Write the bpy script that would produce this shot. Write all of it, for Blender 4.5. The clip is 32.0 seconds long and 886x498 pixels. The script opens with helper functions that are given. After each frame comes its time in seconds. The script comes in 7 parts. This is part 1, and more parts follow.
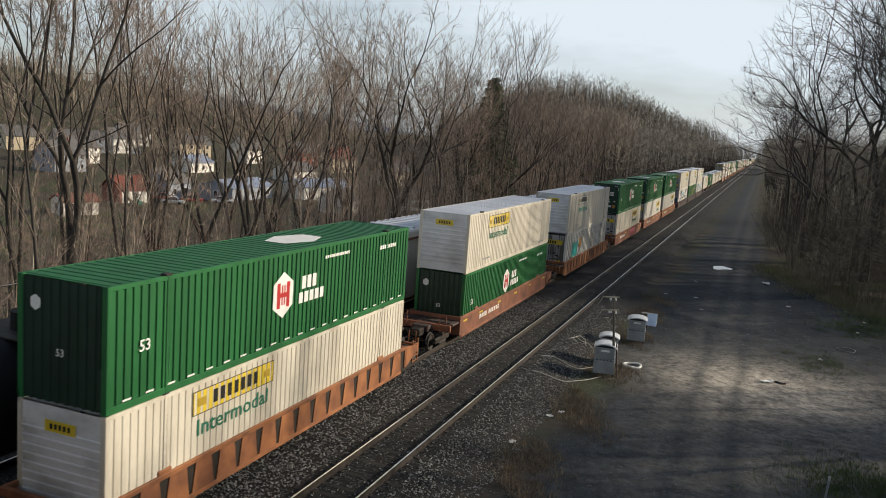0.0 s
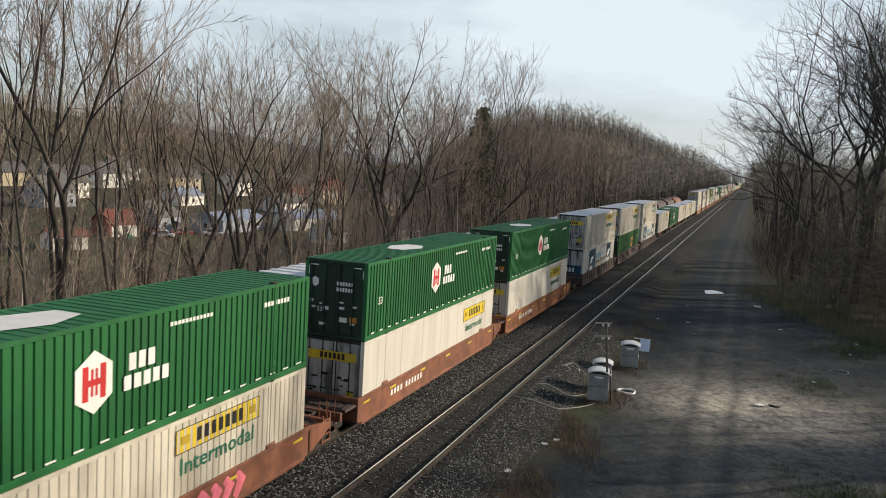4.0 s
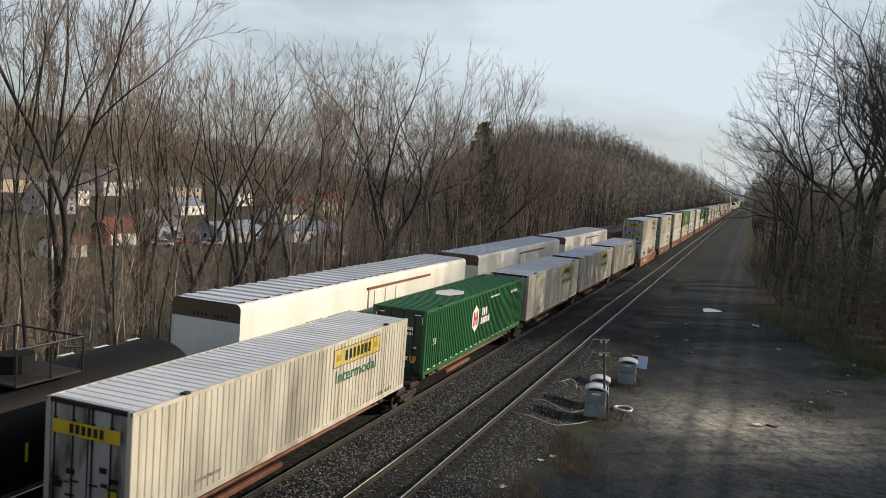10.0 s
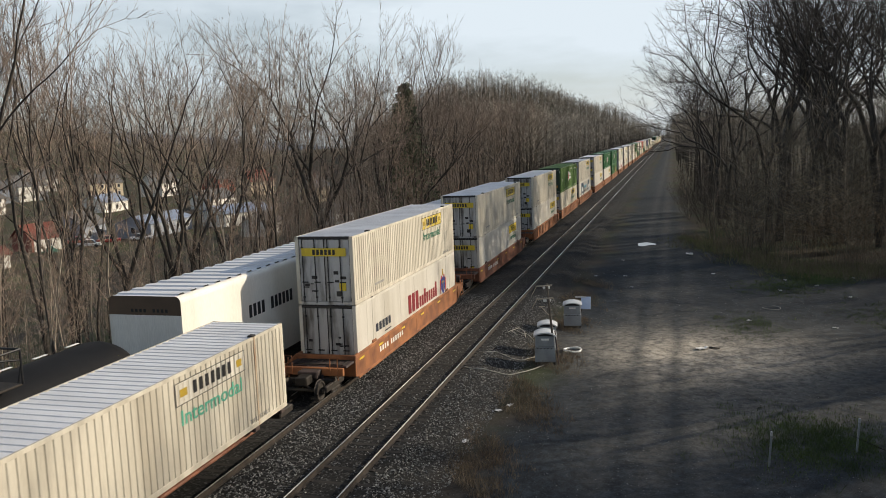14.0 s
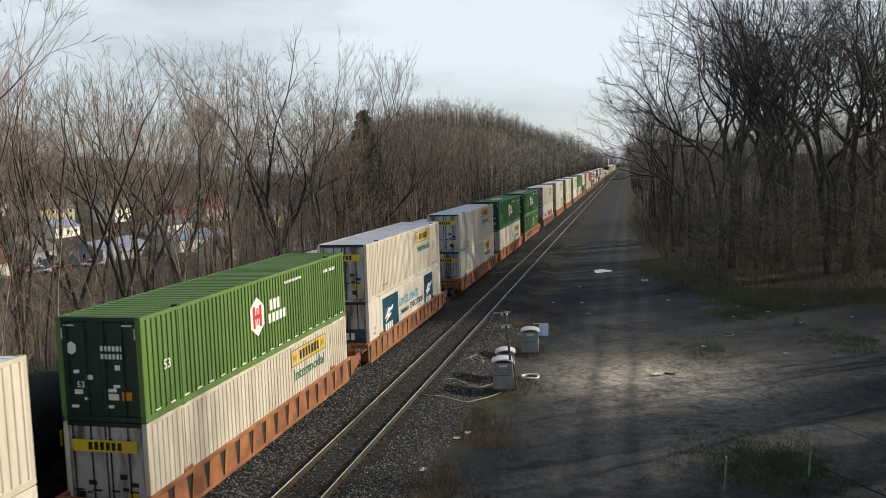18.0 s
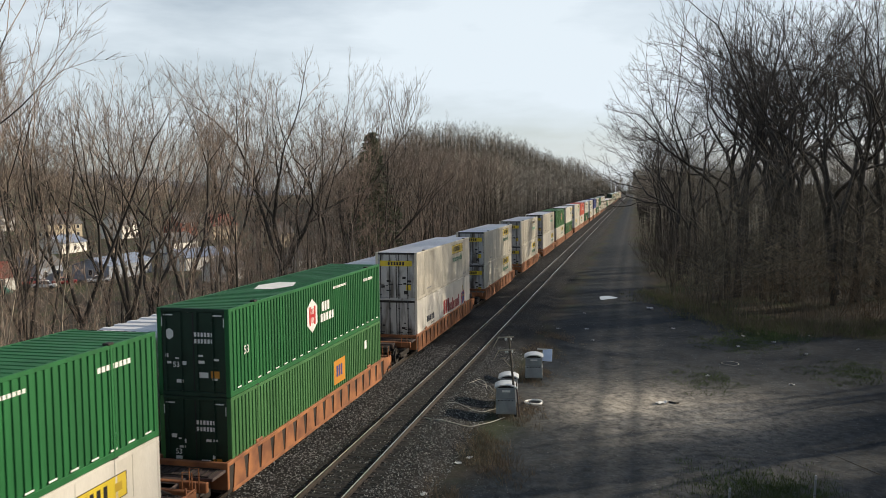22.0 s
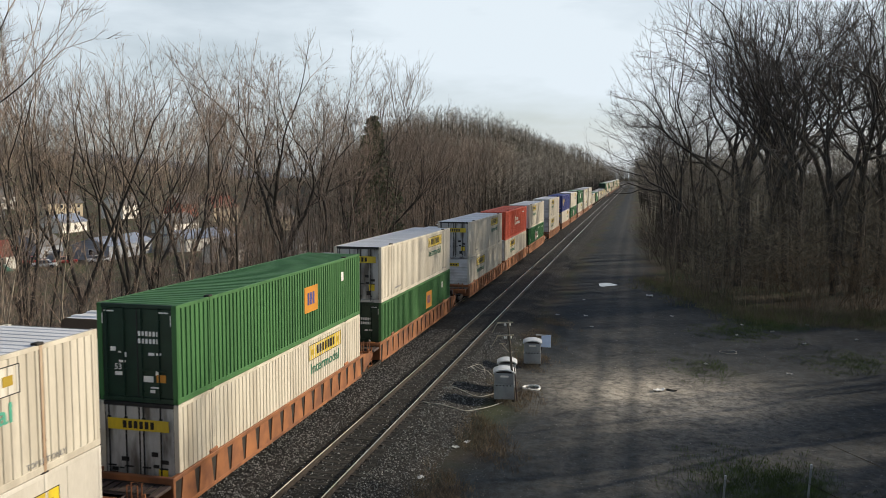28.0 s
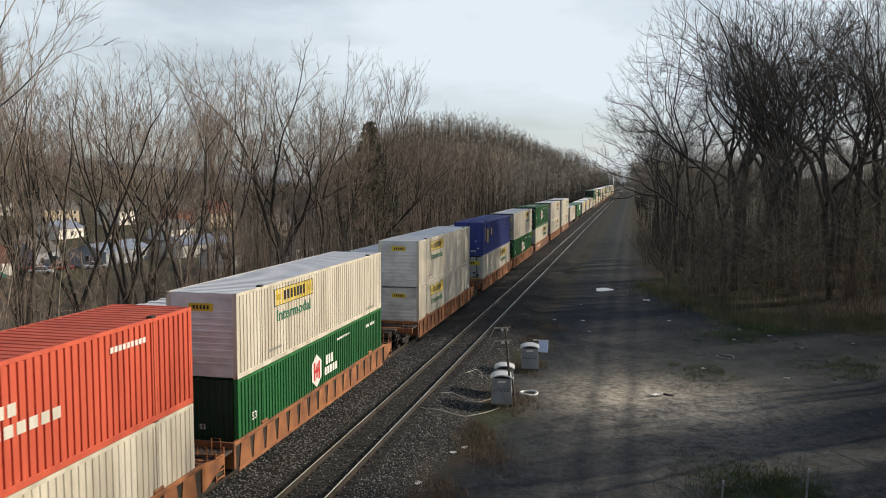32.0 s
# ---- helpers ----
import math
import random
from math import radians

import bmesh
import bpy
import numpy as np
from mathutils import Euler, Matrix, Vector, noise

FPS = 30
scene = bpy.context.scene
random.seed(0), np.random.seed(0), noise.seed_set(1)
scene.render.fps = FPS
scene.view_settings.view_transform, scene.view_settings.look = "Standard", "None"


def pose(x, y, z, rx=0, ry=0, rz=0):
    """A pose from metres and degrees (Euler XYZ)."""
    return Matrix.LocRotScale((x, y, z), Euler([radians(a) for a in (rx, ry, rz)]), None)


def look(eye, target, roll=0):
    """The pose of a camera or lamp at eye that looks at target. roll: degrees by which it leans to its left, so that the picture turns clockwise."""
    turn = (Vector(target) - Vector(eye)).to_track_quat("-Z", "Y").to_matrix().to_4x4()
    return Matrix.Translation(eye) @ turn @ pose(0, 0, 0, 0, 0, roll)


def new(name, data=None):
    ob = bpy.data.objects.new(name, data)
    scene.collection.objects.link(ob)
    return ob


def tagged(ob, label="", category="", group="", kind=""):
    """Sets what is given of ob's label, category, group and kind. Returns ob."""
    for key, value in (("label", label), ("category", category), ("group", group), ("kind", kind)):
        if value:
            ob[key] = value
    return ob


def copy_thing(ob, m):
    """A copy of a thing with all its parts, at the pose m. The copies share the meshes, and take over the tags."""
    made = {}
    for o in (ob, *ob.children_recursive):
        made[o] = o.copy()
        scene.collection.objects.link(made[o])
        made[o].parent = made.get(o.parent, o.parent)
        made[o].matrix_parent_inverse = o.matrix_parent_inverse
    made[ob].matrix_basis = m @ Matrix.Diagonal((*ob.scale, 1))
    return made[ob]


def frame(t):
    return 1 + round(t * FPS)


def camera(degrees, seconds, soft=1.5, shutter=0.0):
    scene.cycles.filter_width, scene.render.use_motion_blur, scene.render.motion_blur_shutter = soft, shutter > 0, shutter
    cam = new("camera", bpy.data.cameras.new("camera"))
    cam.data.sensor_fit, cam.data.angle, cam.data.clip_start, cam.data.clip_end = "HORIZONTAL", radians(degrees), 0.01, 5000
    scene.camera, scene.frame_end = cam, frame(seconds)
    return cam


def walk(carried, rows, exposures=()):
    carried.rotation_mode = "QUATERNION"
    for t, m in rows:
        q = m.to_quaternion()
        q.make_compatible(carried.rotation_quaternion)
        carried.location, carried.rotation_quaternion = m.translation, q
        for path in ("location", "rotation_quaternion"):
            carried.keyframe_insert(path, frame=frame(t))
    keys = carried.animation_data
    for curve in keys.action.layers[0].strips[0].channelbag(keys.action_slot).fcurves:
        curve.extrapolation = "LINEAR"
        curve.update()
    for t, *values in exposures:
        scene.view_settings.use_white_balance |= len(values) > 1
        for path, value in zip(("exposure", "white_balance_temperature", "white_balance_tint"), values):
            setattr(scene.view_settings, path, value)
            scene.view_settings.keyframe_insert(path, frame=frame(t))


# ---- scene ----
cam = camera(56.46, 32.0, soft=0.8, shutter=0.08)
CX, CZ = 9.981, 9.990  # the eye, over the rails of the near track
walk(cam, [
    (0, pose(CX, 0, CZ, 81.94, -4.19, 21.27)),
    (0.5, pose(CX, 0, CZ, 82.21, -3.43, 20.72)),
    (1, pose(CX, 0, CZ, 82.21, -3.39, 20.62)),
    (1.5, pose(CX, 0, CZ, 82.53, -3.36, 20.57)),
    (2, pose(CX, 0, CZ, 83.03, -2.61, 20.12)),
    (2.5, pose(CX, 0, CZ, 83.36, -2.30, 19.72)),
    (3, pose(CX, 0, CZ, 83.81, -2.39, 19.99)),
    (3.5, pose(CX, 0, CZ, 84.08, -3.06, 20.49)),
    (5.5, pose(CX, 0, CZ, 83.69, -3.68, 20.48)),
    (6, pose(CX, 0, CZ, 83.67, -3.89, 20.59)),
    (6.5, pose(CX, 0, CZ, 83.44, -3.90, 20.76)),
    (7, pose(CX, 0, CZ, 83.11, -3.86, 20.63)),
    (7.5, pose(CX, 0, CZ, 83.17, -3.94, 20.61)),
    (8, pose(CX, 0, CZ, 83.54, -3.87, 20.40)),
    (8.5, pose(CX, 0, CZ, 83.96, -4.13, 20.29)),
    (9, pose(CX, 0, CZ, 84.42, -4.03, 20.42)),
    (9.5, pose(CX, 0, CZ, 84.71, -4.27, 20.66)),
    (10, pose(CX, 0, CZ, 84.94, -4.28, 20.58)),
    (10.5, pose(CX, 0, CZ, 84.95, -4.34, 20.76)),
    (11, pose(CX, 0, CZ, 84.61, -4.55, 21.35)),
    (11.5, pose(CX, 0, CZ, 84.37, -4.58, 21.28)),
    (12, pose(CX, 0, CZ, 84.01, -4.30, 20.72)),
    (12.5, pose(CX, 0, CZ, 83.44, -3.69, 20.18)),
    (13, pose(CX, 0, CZ, 82.99, -0.69, 18.55)),
    (13.5, pose(CX, 0, CZ, 82.62, 1.72, 16.37)),
    (14, pose(CX, 0, CZ, 82.45, 2.08, 15.48)),
    (14.5, pose(CX, 0, CZ, 82.83, 1.84, 15.08)),
    (15, pose(CX, 0, CZ, 84.12, 1.47, 14.66)),
    (15.5, pose(CX, 0, CZ, 85.35, 1.00, 14.48)),
    (17.5, pose(CX, 0, CZ, 85.29, 1.85, 12.93)),
    (18, pose(CX, 0, CZ, 84.21, 1.67, 12.61)),
    (18.5, pose(CX, 0, CZ, 84.27, 1.78, 12.67)),
    (19, pose(CX, 0, CZ, 84.21, 1.97, 12.87)),
    (19.5, pose(CX, 0, CZ, 84.06, 1.94, 12.81)),
    (20, pose(CX, 0, CZ, 84.39, 1.56, 12.59)),
    (20.5, pose(CX, 0, CZ, 84.51, 1.15, 12.45)),
    (21, pose(CX, 0, CZ, 85.13, 1.06, 12.64)),
    (21.5, pose(CX, 0, CZ, 85.82, 0.77, 12.90)),
    (22, pose(CX, 0, CZ, 85.83, 0.52, 13.09)),
    (22.5, pose(CX, 0, CZ, 85.30, 0.33, 13.25)),
    (23, pose(CX, 0, CZ, 84.73, 0.13, 13.40)),
    (23.5, pose(CX, 0, CZ, 84.38, -0.02, 13.40)),
    (24, pose(CX, 0, CZ, 84.41, -0.09, 13.29)),
    (24.5, pose(CX, 0, CZ, 84.44, 0.01, 13.02)),
    (25, pose(CX, 0, CZ, 84.44, -0.01, 13.04)),
    (25.5, pose(CX, 0, CZ, 84.51, -0.20, 13.26)),
    (27.5, pose(CX, 0, CZ, 84.63, -0.21, 13.47)),
    (28, pose(CX, 0, CZ, 84.77, -0.28, 13.18)),
    (28.5, pose(CX, 0, CZ, 84.99, -0.67, 13.06)),
    (29, pose(CX, 0, CZ, 85.38, -0.89, 13.10)),
    (29.5, pose(CX, 0, CZ, 85.38, -0.77, 13.20)),
    (30, pose(CX, 0, CZ, 84.96, -0.49, 12.66)),
    (30.5, pose(CX, 0, CZ, 85.36, -0.40, 12.26)),
    (31, pose(CX, 0, CZ, 85.64, -0.23, 12.34)),
    (31.5, pose(CX, 0, CZ, 85.67, -0.10, 12.51)),
    (32, pose(CX, 0, CZ, 85.14, -0.14, 12.96)),
], exposures=[(0, -0.06), (1, -0.06), (2, -0.22), (3, -0.10), (6, 0.02), (9, -0.04), (10, -0.16), (11, -0.10), (12, -0.06), (14, -0.06), (17, 0.0), (28, -0.02), (32, -0.05)])

# ---- world and sun ----
SUN_AZ, SUN_EL = 55.0, 21.5          # degrees clockwise from the track's direction, and above the horizon
world = bpy.data.worlds.new("sky")
scene.world = world
world.use_nodes = True
wn, wl = world.node_tree.nodes, world.node_tree.links
wn.clear()
w_out = wn.new("ShaderNodeOutputWorld")
w_bg = wn.new("ShaderNodeBackground")
w_sky = wn.new("ShaderNodeTexSky")
w_sky.sky_type = "NISHITA"
w_sky.sun_disc = False
w_sky.sun_elevation = radians(SUN_EL)
w_sky.sun_rotation = radians(SUN_AZ)
w_sky.air_density, w_sky.dust_density, w_sky.ozone_density = 1.0, 1.5, 1.2
w_co = wn.new("ShaderNodeTexCoord")
w_map = wn.new("ShaderNodeMapping")
w_map.inputs["Scale"].default_value = (1.0, 1.0, 4.0)
w_noise = wn.new("ShaderNodeTexNoise")
w_noise.inputs["Scale"].default_value = 1.6
w_noise.inputs["Detail"].default_value = 7.0
w_noise.inputs["Roughness"].default_value = 0.55
w_ramp = wn.new("ShaderNodeValToRGB")
w_ramp.color_ramp.elements[0].position, w_ramp.color_ramp.elements[1].position = 0.41, 0.64
w_ramp.color_ramp.elements[0].color = (0.33, 0.33, 0.33, 1)
w_mix = wn.new("ShaderNodeMix")
w_mix.data_type = "RGBA"
w_mix.inputs["B"].default_value = (8.4, 9.35, 10.1, 1)
wl.new(w_co.outputs["Generated"], w_map.inputs["Vector"])
wl.new(w_map.outputs["Vector"], w_noise.inputs["Vector"])
wl.new(w_noise.outputs["Fac"], w_ramp.inputs["Fac"])
w_sep = wn.new("ShaderNodeSeparateXYZ")           # thin cloud gathers towards the horizon, the height stays clear blue
wl.new(w_co.outputs["Generated"], w_sep.inputs["Vector"])
w_low = wn.new("ShaderNodeMapRange")
w_low.interpolation_type = "SMOOTHSTEP"
for k, v in (("From Min", 0.18), ("From Max", 0.7), ("To Min", 1.0), ("To Max", 0.12)):
    w_low.inputs[k].default_value = v
wl.new(w_sep.outputs["Z"], w_low.inputs["Value"])
w_mul = wn.new("ShaderNodeMath")
w_mul.operation = "MULTIPLY"
wl.new(w_ramp.outputs["Color"], w_mul.inputs[0])
wl.new(w_low.outputs["Result"], w_mul.inputs[1])
wl.new(w_mul.outputs["Value"], w_mix.inputs["Factor"])
wl.new(w_sky.outputs["Color"], w_mix.inputs["A"])
wl.new(w_mix.outputs["Result"], w_bg.inputs["Color"])
w_bg.inputs["Strength"].default_value = 0.095
wl.new(w_bg.outputs["Background"], w_out.inputs["Surface"])

sun = new("sun", bpy.data.lights.new("sun", "SUN"))
sun.data.energy, sun.data.angle, sun.data.color = 5.0, radians(0.8), (1.0, 0.865, 0.67)
sa, se = radians(SUN_AZ), radians(SUN_EL)
sun.matrix_world = look((0, 0, 60), (-math.sin(sa) * math.cos(se) * 100, -math.cos(sa) * math.cos(se) * 100, 60 - math.sin(se) * 100))


# ---- materials ----
def rgba(c):
    return (c[0], c[1], c[2], 1.0)


def make_mat(name, light, dark, scale=3.0, rough=0.7, metal=0.0, bump=0.2, fine=40.0, stretch=(1, 1, 1), spec=0.4, vary=0.12, contrast=(0.35, 0.7), dist=0.01, island=0.0):
    """Two tones by a coarse noise, a finer grain over it, relief from the grain; sticks to the object."""
    m = bpy.data.materials.new(name)
    m.use_nodes = True
    n, l = m.node_tree.nodes, m.node_tree.links
    b = n["Principled BSDF"]
    co = n.new("ShaderNodeTexCoord")
    info = n.new("ShaderNodeObjectInfo")
    shift = n.new("ShaderNodeVectorMath")
    shift.operation = "MULTIPLY_ADD"
    shift.inputs[1].default_value = (37.0, 53.0, 29.0)
    mp = n.new("ShaderNodeMapping")
    mp.inputs["Scale"].default_value = stretch
    l.new(co.outputs["Object"], shift.inputs[2])
    l.new(info.outputs["Random"], shift.inputs[0])
    l.new(shift.outputs["Vector"], mp.inputs["Vector"])
    coarse = n.new("ShaderNodeTexNoise")
    coarse.inputs["Scale"].default_value, coarse.inputs["Detail"].default_value = scale, 6.0
    grain = n.new("ShaderNodeTexNoise")
    grain.inputs["Scale"].default_value, grain.inputs["Detail"].default_value = fine, 3.0
    l.new(mp.outputs["Vector"], coarse.inputs["Vector"])
    l.new(mp.outputs["Vector"], grain.inputs["Vector"])
    ramp = n.new("ShaderNodeValToRGB")
    ramp.color_ramp.elements[0].position, ramp.color_ramp.elements[1].position = contrast
    ramp.color_ramp.elements[0].color, ramp.color_ramp.elements[1].color = rgba(dark), rgba(light)
    l.new(coarse.outputs["Fac"], ramp.inputs["Fac"])
    hsv = n.new("ShaderNodeHueSaturation")
    ma = n.new("ShaderNodeMath")
    ma.operation = "MULTIPLY_ADD"
    ma.inputs[1].default_value, ma.inputs[2].default_value = 0.35, 0.82
    l.new(grain.outputs["Fac"], ma.inputs[0])
    mb = n.new("ShaderNodeMath")
    mb.operation = "MULTIPLY_ADD"
    mb.inputs[1].default_value = vary
    l.new(info.outputs["Random"], mb.inputs[0])
    l.new(ma.outputs["Value"], mb.inputs[2])
    value = mb.outputs["Value"]
    if island:
        geo = n.new("ShaderNodeNewGeometry")
        mc = n.new("ShaderNodeMath")
        mc.operation = "MULTIPLY_ADD"
        mc.inputs[1].default_value, mc.inputs[2].default_value = 2 * island, 1 - island
        l.new(geo.outputs["Random Per Island"], mc.inputs[0])
        md = n.new("ShaderNodeMath")
        md.operation = "MULTIPLY"
        l.new(mc.outputs["Value"], md.inputs[0])
        l.new(value, md.inputs[1])
        value = md.outputs["Value"]
    l.new(value, hsv.inputs["Value"])
    l.new(ramp.outputs["Color"], hsv.inputs["Color"])
    l.new(hsv.outputs["Color"], b.inputs["Base Color"])
    b.inputs["Roughness"].default_value = rough
    b.inputs["Metallic"].default_value = metal
    b.inputs["Specular IOR Level"].default_value = spec
    if bump:
        bp = n.new("ShaderNodeBump")
        bp.inputs["Strength"].default_value, bp.inputs["Distance"].default_value = bump, dist
        l.new(grain.outputs["Fac"], bp.inputs["Height"])
        l.new(bp.outputs["Normal"], b.inputs["Normal"])
    return m


M = {}
STREAK = (1.0, 1.0, 0.12)
M["white"] = make_mat("white_painted_steel", (0.63, 0.592, 0.505), (0.40, 0.362, 0.295), 1.6, 0.55, bump=0.04, stretch=STREAK, vary=0.1, contrast=(0.25, 0.6))
M["white_clean"] = make_mat("white_smooth_panel", (0.68, 0.655, 0.60), (0.50, 0.47, 0.41), 0.9, 0.4, bump=0.02, stretch=STREAK, vary=0.06, contrast=(0.2, 0.55))
# real stains, over a white darkened for the ends turned from the sun
M["white_end"] = make_mat("stained_shaded_white_door", (0.42, 0.425, 0.43), (0.11, 0.10, 0.09), 2.2, 0.6, bump=0.05, stretch=(1, 1, 0.22), contrast=(0.34, 0.52))
M["white_nose"] = make_mat("white_painted_nose", (0.64, 0.65, 0.66), (0.36, 0.36, 0.35), 1.6, 0.55, bump=0.05, stretch=(0.5, 1, 1), contrast=(0.25, 0.55))
M["white_roof"] = make_mat("white_roof_sheet", (0.74, 0.76, 0.80), (0.58, 0.59, 0.62), 0.8, 0.45, bump=0.03, stretch=(0.4, 1, 1), contrast=(0.25, 0.65))
M["green"] = make_mat("green_painted_steel", (0.016, 0.140, 0.040), (0.010, 0.090, 0.027), 1.4, 0.5, bump=0.04, stretch=STREAK, vary=0.15, contrast=(0.25, 0.65))
M["label_navy"] = make_mat("dark_navy_lettering", (0.02, 0.03, 0.05), (0.015, 0.02, 0.035), 1.0, 0.5, bump=0.0)
M["green_faded"] = make_mat("weathered_green_steel", (0.055, 0.17, 0.055), (0.03, 0.11, 0.034), 1.4, 0.55, bump=0.04, stretch=STREAK, contrast=(0.25, 0.65))
M["green_light"] = make_mat("faded_light_green_steel", (0.115, 0.215, 0.050), (0.07, 0.15, 0.036), 1.4, 0.55, bump=0.04, stretch=STREAK, contrast=(0.25, 0.65))
# the container green with the shade of its ends put in
M["green_end_shaded"] = make_mat("shaded_green_door_paint", (0.010, 0.036, 0.022), (0.006, 0.022, 0.014), 1.4, 0.5, bump=0.04, contrast=(0.25, 0.65))
M["red"] = make_mat("red_painted_steel", (0.60, 0.105, 0.055), (0.42, 0.066, 0.036), 1.4, 0.55, bump=0.04, stretch=STREAK, contrast=(0.25, 0.65))
M["blue"] = make_mat("blue_painted_steel", (0.04, 0.06, 0.26), (0.025, 0.04, 0.18), 1.4, 0.5, bump=0.04, stretch=STREAK, contrast=(0.25, 0.65))
M["yellow"] = make_mat("yellow_label_paint", (0.74, 0.56, 0.03), (0.54, 0.40, 0.04), 2.0, 0.5, bump=0.02, stretch=STREAK)
M["black_paint"] = make_mat("black_paint", (0.02, 0.02, 0.022), (0.012, 0.012, 0.014), 2.0, 0.5, bump=0.05)
M["dark_steel"] = make_mat("dark_greasy_steel", (0.045, 0.038, 0.033), (0.02, 0.017, 0.015), 3.0, 0.6, 0.2, bump=0.2)
M["label_green"] = make_mat("dark_green_lettering", (0.02, 0.16, 0.10), (0.02, 0.13, 0.08), 2.0, 0.5, bump=0.0)
M["label_white"] = make_mat("white_lettering", (0.82, 0.82, 0.80), (0.7, 0.7, 0.68), 2.0, 0.5, bump=0.0)
M["label_red"] = make_mat("red_lettering", (0.55, 0.03, 0.035), (0.45, 0.03, 0.03), 2.0, 0.5, bump=0.0)
M["label_maroon"] = make_mat("dark_red_lettering", (0.27, 0.022, 0.03), (0.2, 0.018, 0.025), 2.0, 0.5, bump=0.0)
M["rust_post"] = make_mat("rust_stained_white_post", (0.55, 0.46, 0.35), (0.26, 0.135, 0.065), 1.4, 0.7, bump=0.1, stretch=(1, 1, 0.3), contrast=(0.35, 0.6))
M["label_teal"] = make_mat("teal_sticker", (0.010, 0.085, 0.145), (0.007, 0.035, 0.070), 1.0, 0.4, bump=0.0)
M["label_cyan"] = make_mat("light_blue_lettering", (0.06, 0.42, 0.62), (0.05, 0.36, 0.55), 1.0, 0.4, bump=0.0)
M["label_grey"] = make_mat("grey_lettering", (0.30, 0.30, 0.30), (0.22, 0.22, 0.22), 1.0, 0.5, bump=0.0)
M["label_orange"] = make_mat("orange_label_paint", (0.62, 0.27, 0.03), (0.5, 0.22, 0.03), 1.0, 0.5, bump=0.0)
M["pink"] = make_mat("pink_spray_paint", (0.85, 0.22, 0.32), (0.6, 0.15, 0.2), 3.0, 0.5, bump=0.0)
M["teal_spray"] = make_mat("turquoise_spray_paint", (0.05, 0.48, 0.42), (0.03, 0.33, 0.3), 3.0, 0.5, bump=0.0)
M["car_orange"] = make_mat("rusty_orange_car_paint", (0.36, 0.145, 0.056), (0.155, 0.062, 0.032), 1.1, 0.65, bump=0.15, vary=0.2)
M["car_brown"] = make_mat("rust_brown_car_paint", (0.26, 0.10, 0.055), (0.13, 0.056, 0.036), 1.5, 0.65, bump=0.15, vary=0.2)
M["car_dark"] = make_mat("dirty_dark_brown_car_paint", (0.095, 0.066, 0.060), (0.045, 0.033, 0.032), 1.5, 0.7, bump=0.15, vary=0.2)
M["rail_side"] = make_mat("rusty_rail_steel", (0.060, 0.048, 0.040), (0.032, 0.026, 0.022), 4.0, 0.65, 0.3, bump=0.2)
M["rail_top"] = make_mat("polished_rail_head", (0.90, 0.89, 0.88), (0.78, 0.77, 0.75), 4.0, 0.33, 0.8, bump=0.03)
M["tie"] = make_mat("creosoted_timber", (0.022, 0.020, 0.019), (0.011, 0.0105, 0.010), 5.0, 0.85, bump=0.6, fine=18.0, stretch=(0.3, 2, 2), vary=0.35)
M["stone"] = make_mat("ballast_stone", (0.36, 0.36, 0.355), (0.06, 0.06, 0.06), 9.0, 0.85, bump=0.3, island=0.35)
M["tank_black"] = make_mat("matt_black_tank_paint", (0.010, 0.010, 0.011), (0.006, 0.006, 0.007), 1.2, 0.6, bump=0.03, spec=0.2)
M["reefer_white"] = make_mat("white_reefer_paint", (0.80, 0.78, 0.73), (0.66, 0.63, 0.57), 0.7, 0.5, bump=0.03, stretch=STREAK, contrast=(0.25, 0.6))
M["reefer_brown"] = make_mat("brown_reefer_band", (0.13, 0.085, 0.055), (0.09, 0.06, 0.04), 1.0, 0.6, bump=0.03)
M["galv"] = make_mat("galvanised_cabinet_steel", (0.36, 0.39, 0.42), (0.26, 0.28, 0.30), 2.0, 0.5, 0.3, bump=0.05)
M["galv_light"] = make_mat("pale_aluminium_hood", (0.68, 0.70, 0.72), (0.52, 0.54, 0.56), 2.0, 0.45, 0.3, bump=0.05)
M["pole_wood"] = make_mat("weathered_grey_wood", (0.13, 0.115, 0.10), (0.07, 0.062, 0.055), 6.0, 0.85, bump=0.3, stretch=(4, 4, 0.5))
M["arm_pale"] = make_mat("sun_bleached_arm", (0.52, 0.47, 0.38), (0.36, 0.32, 0.26), 4.0, 0.7, bump=0.1)
M["insulator"] = make_mat("white_porcelain", (0.80, 0.80, 0.78), (0.7, 0.7, 0.68), 4.0, 0.25, bump=0.0)
M["cable"] = make_mat("pale_cable_sheath", (0.50, 0.48, 0.44), (0.34, 0.33, 0.30), 4.0, 0.7, bump=0.1)
M["concrete"] = make_mat("weathered_concrete", (0.34, 0.33, 0.31), (0.22, 0.21, 0.20), 0.8, 0.9, bump=0.2)
# bark and twigs of the backlit wood, their shade put into the colour
M["bark_shaded"] = make_mat("shaded_bark", (0.058, 0.052, 0.047), (0.026, 0.023, 0.021), 3.0, 0.9, bump=0.6, fine=14.0, stretch=(1, 1, 0.25), vary=0.35, dist=0.03)
M["twig_shaded"] = make_mat("shaded_twigs", (0.095, 0.080, 0.068), (0.05, 0.042, 0.037), 0.6, 0.9, bump=0.0, vary=0.35, island=0.35)
M["bark"] = make_mat("grey_brown_bark", (0.072, 0.062, 0.052), (0.028, 0.024, 0.021), 3.0, 0.9, bump=0.6, fine=14.0, stretch=(1, 1, 0.25), vary=0.35, dist=0.03)
M["bark_pale"] = make_mat("pale_sapling_bark", (0.40, 0.345, 0.275), (0.16, 0.138, 0.11), 3.0, 0.85, bump=0.4, fine=14.0, stretch=(1, 1, 0.25), vary=0.35)
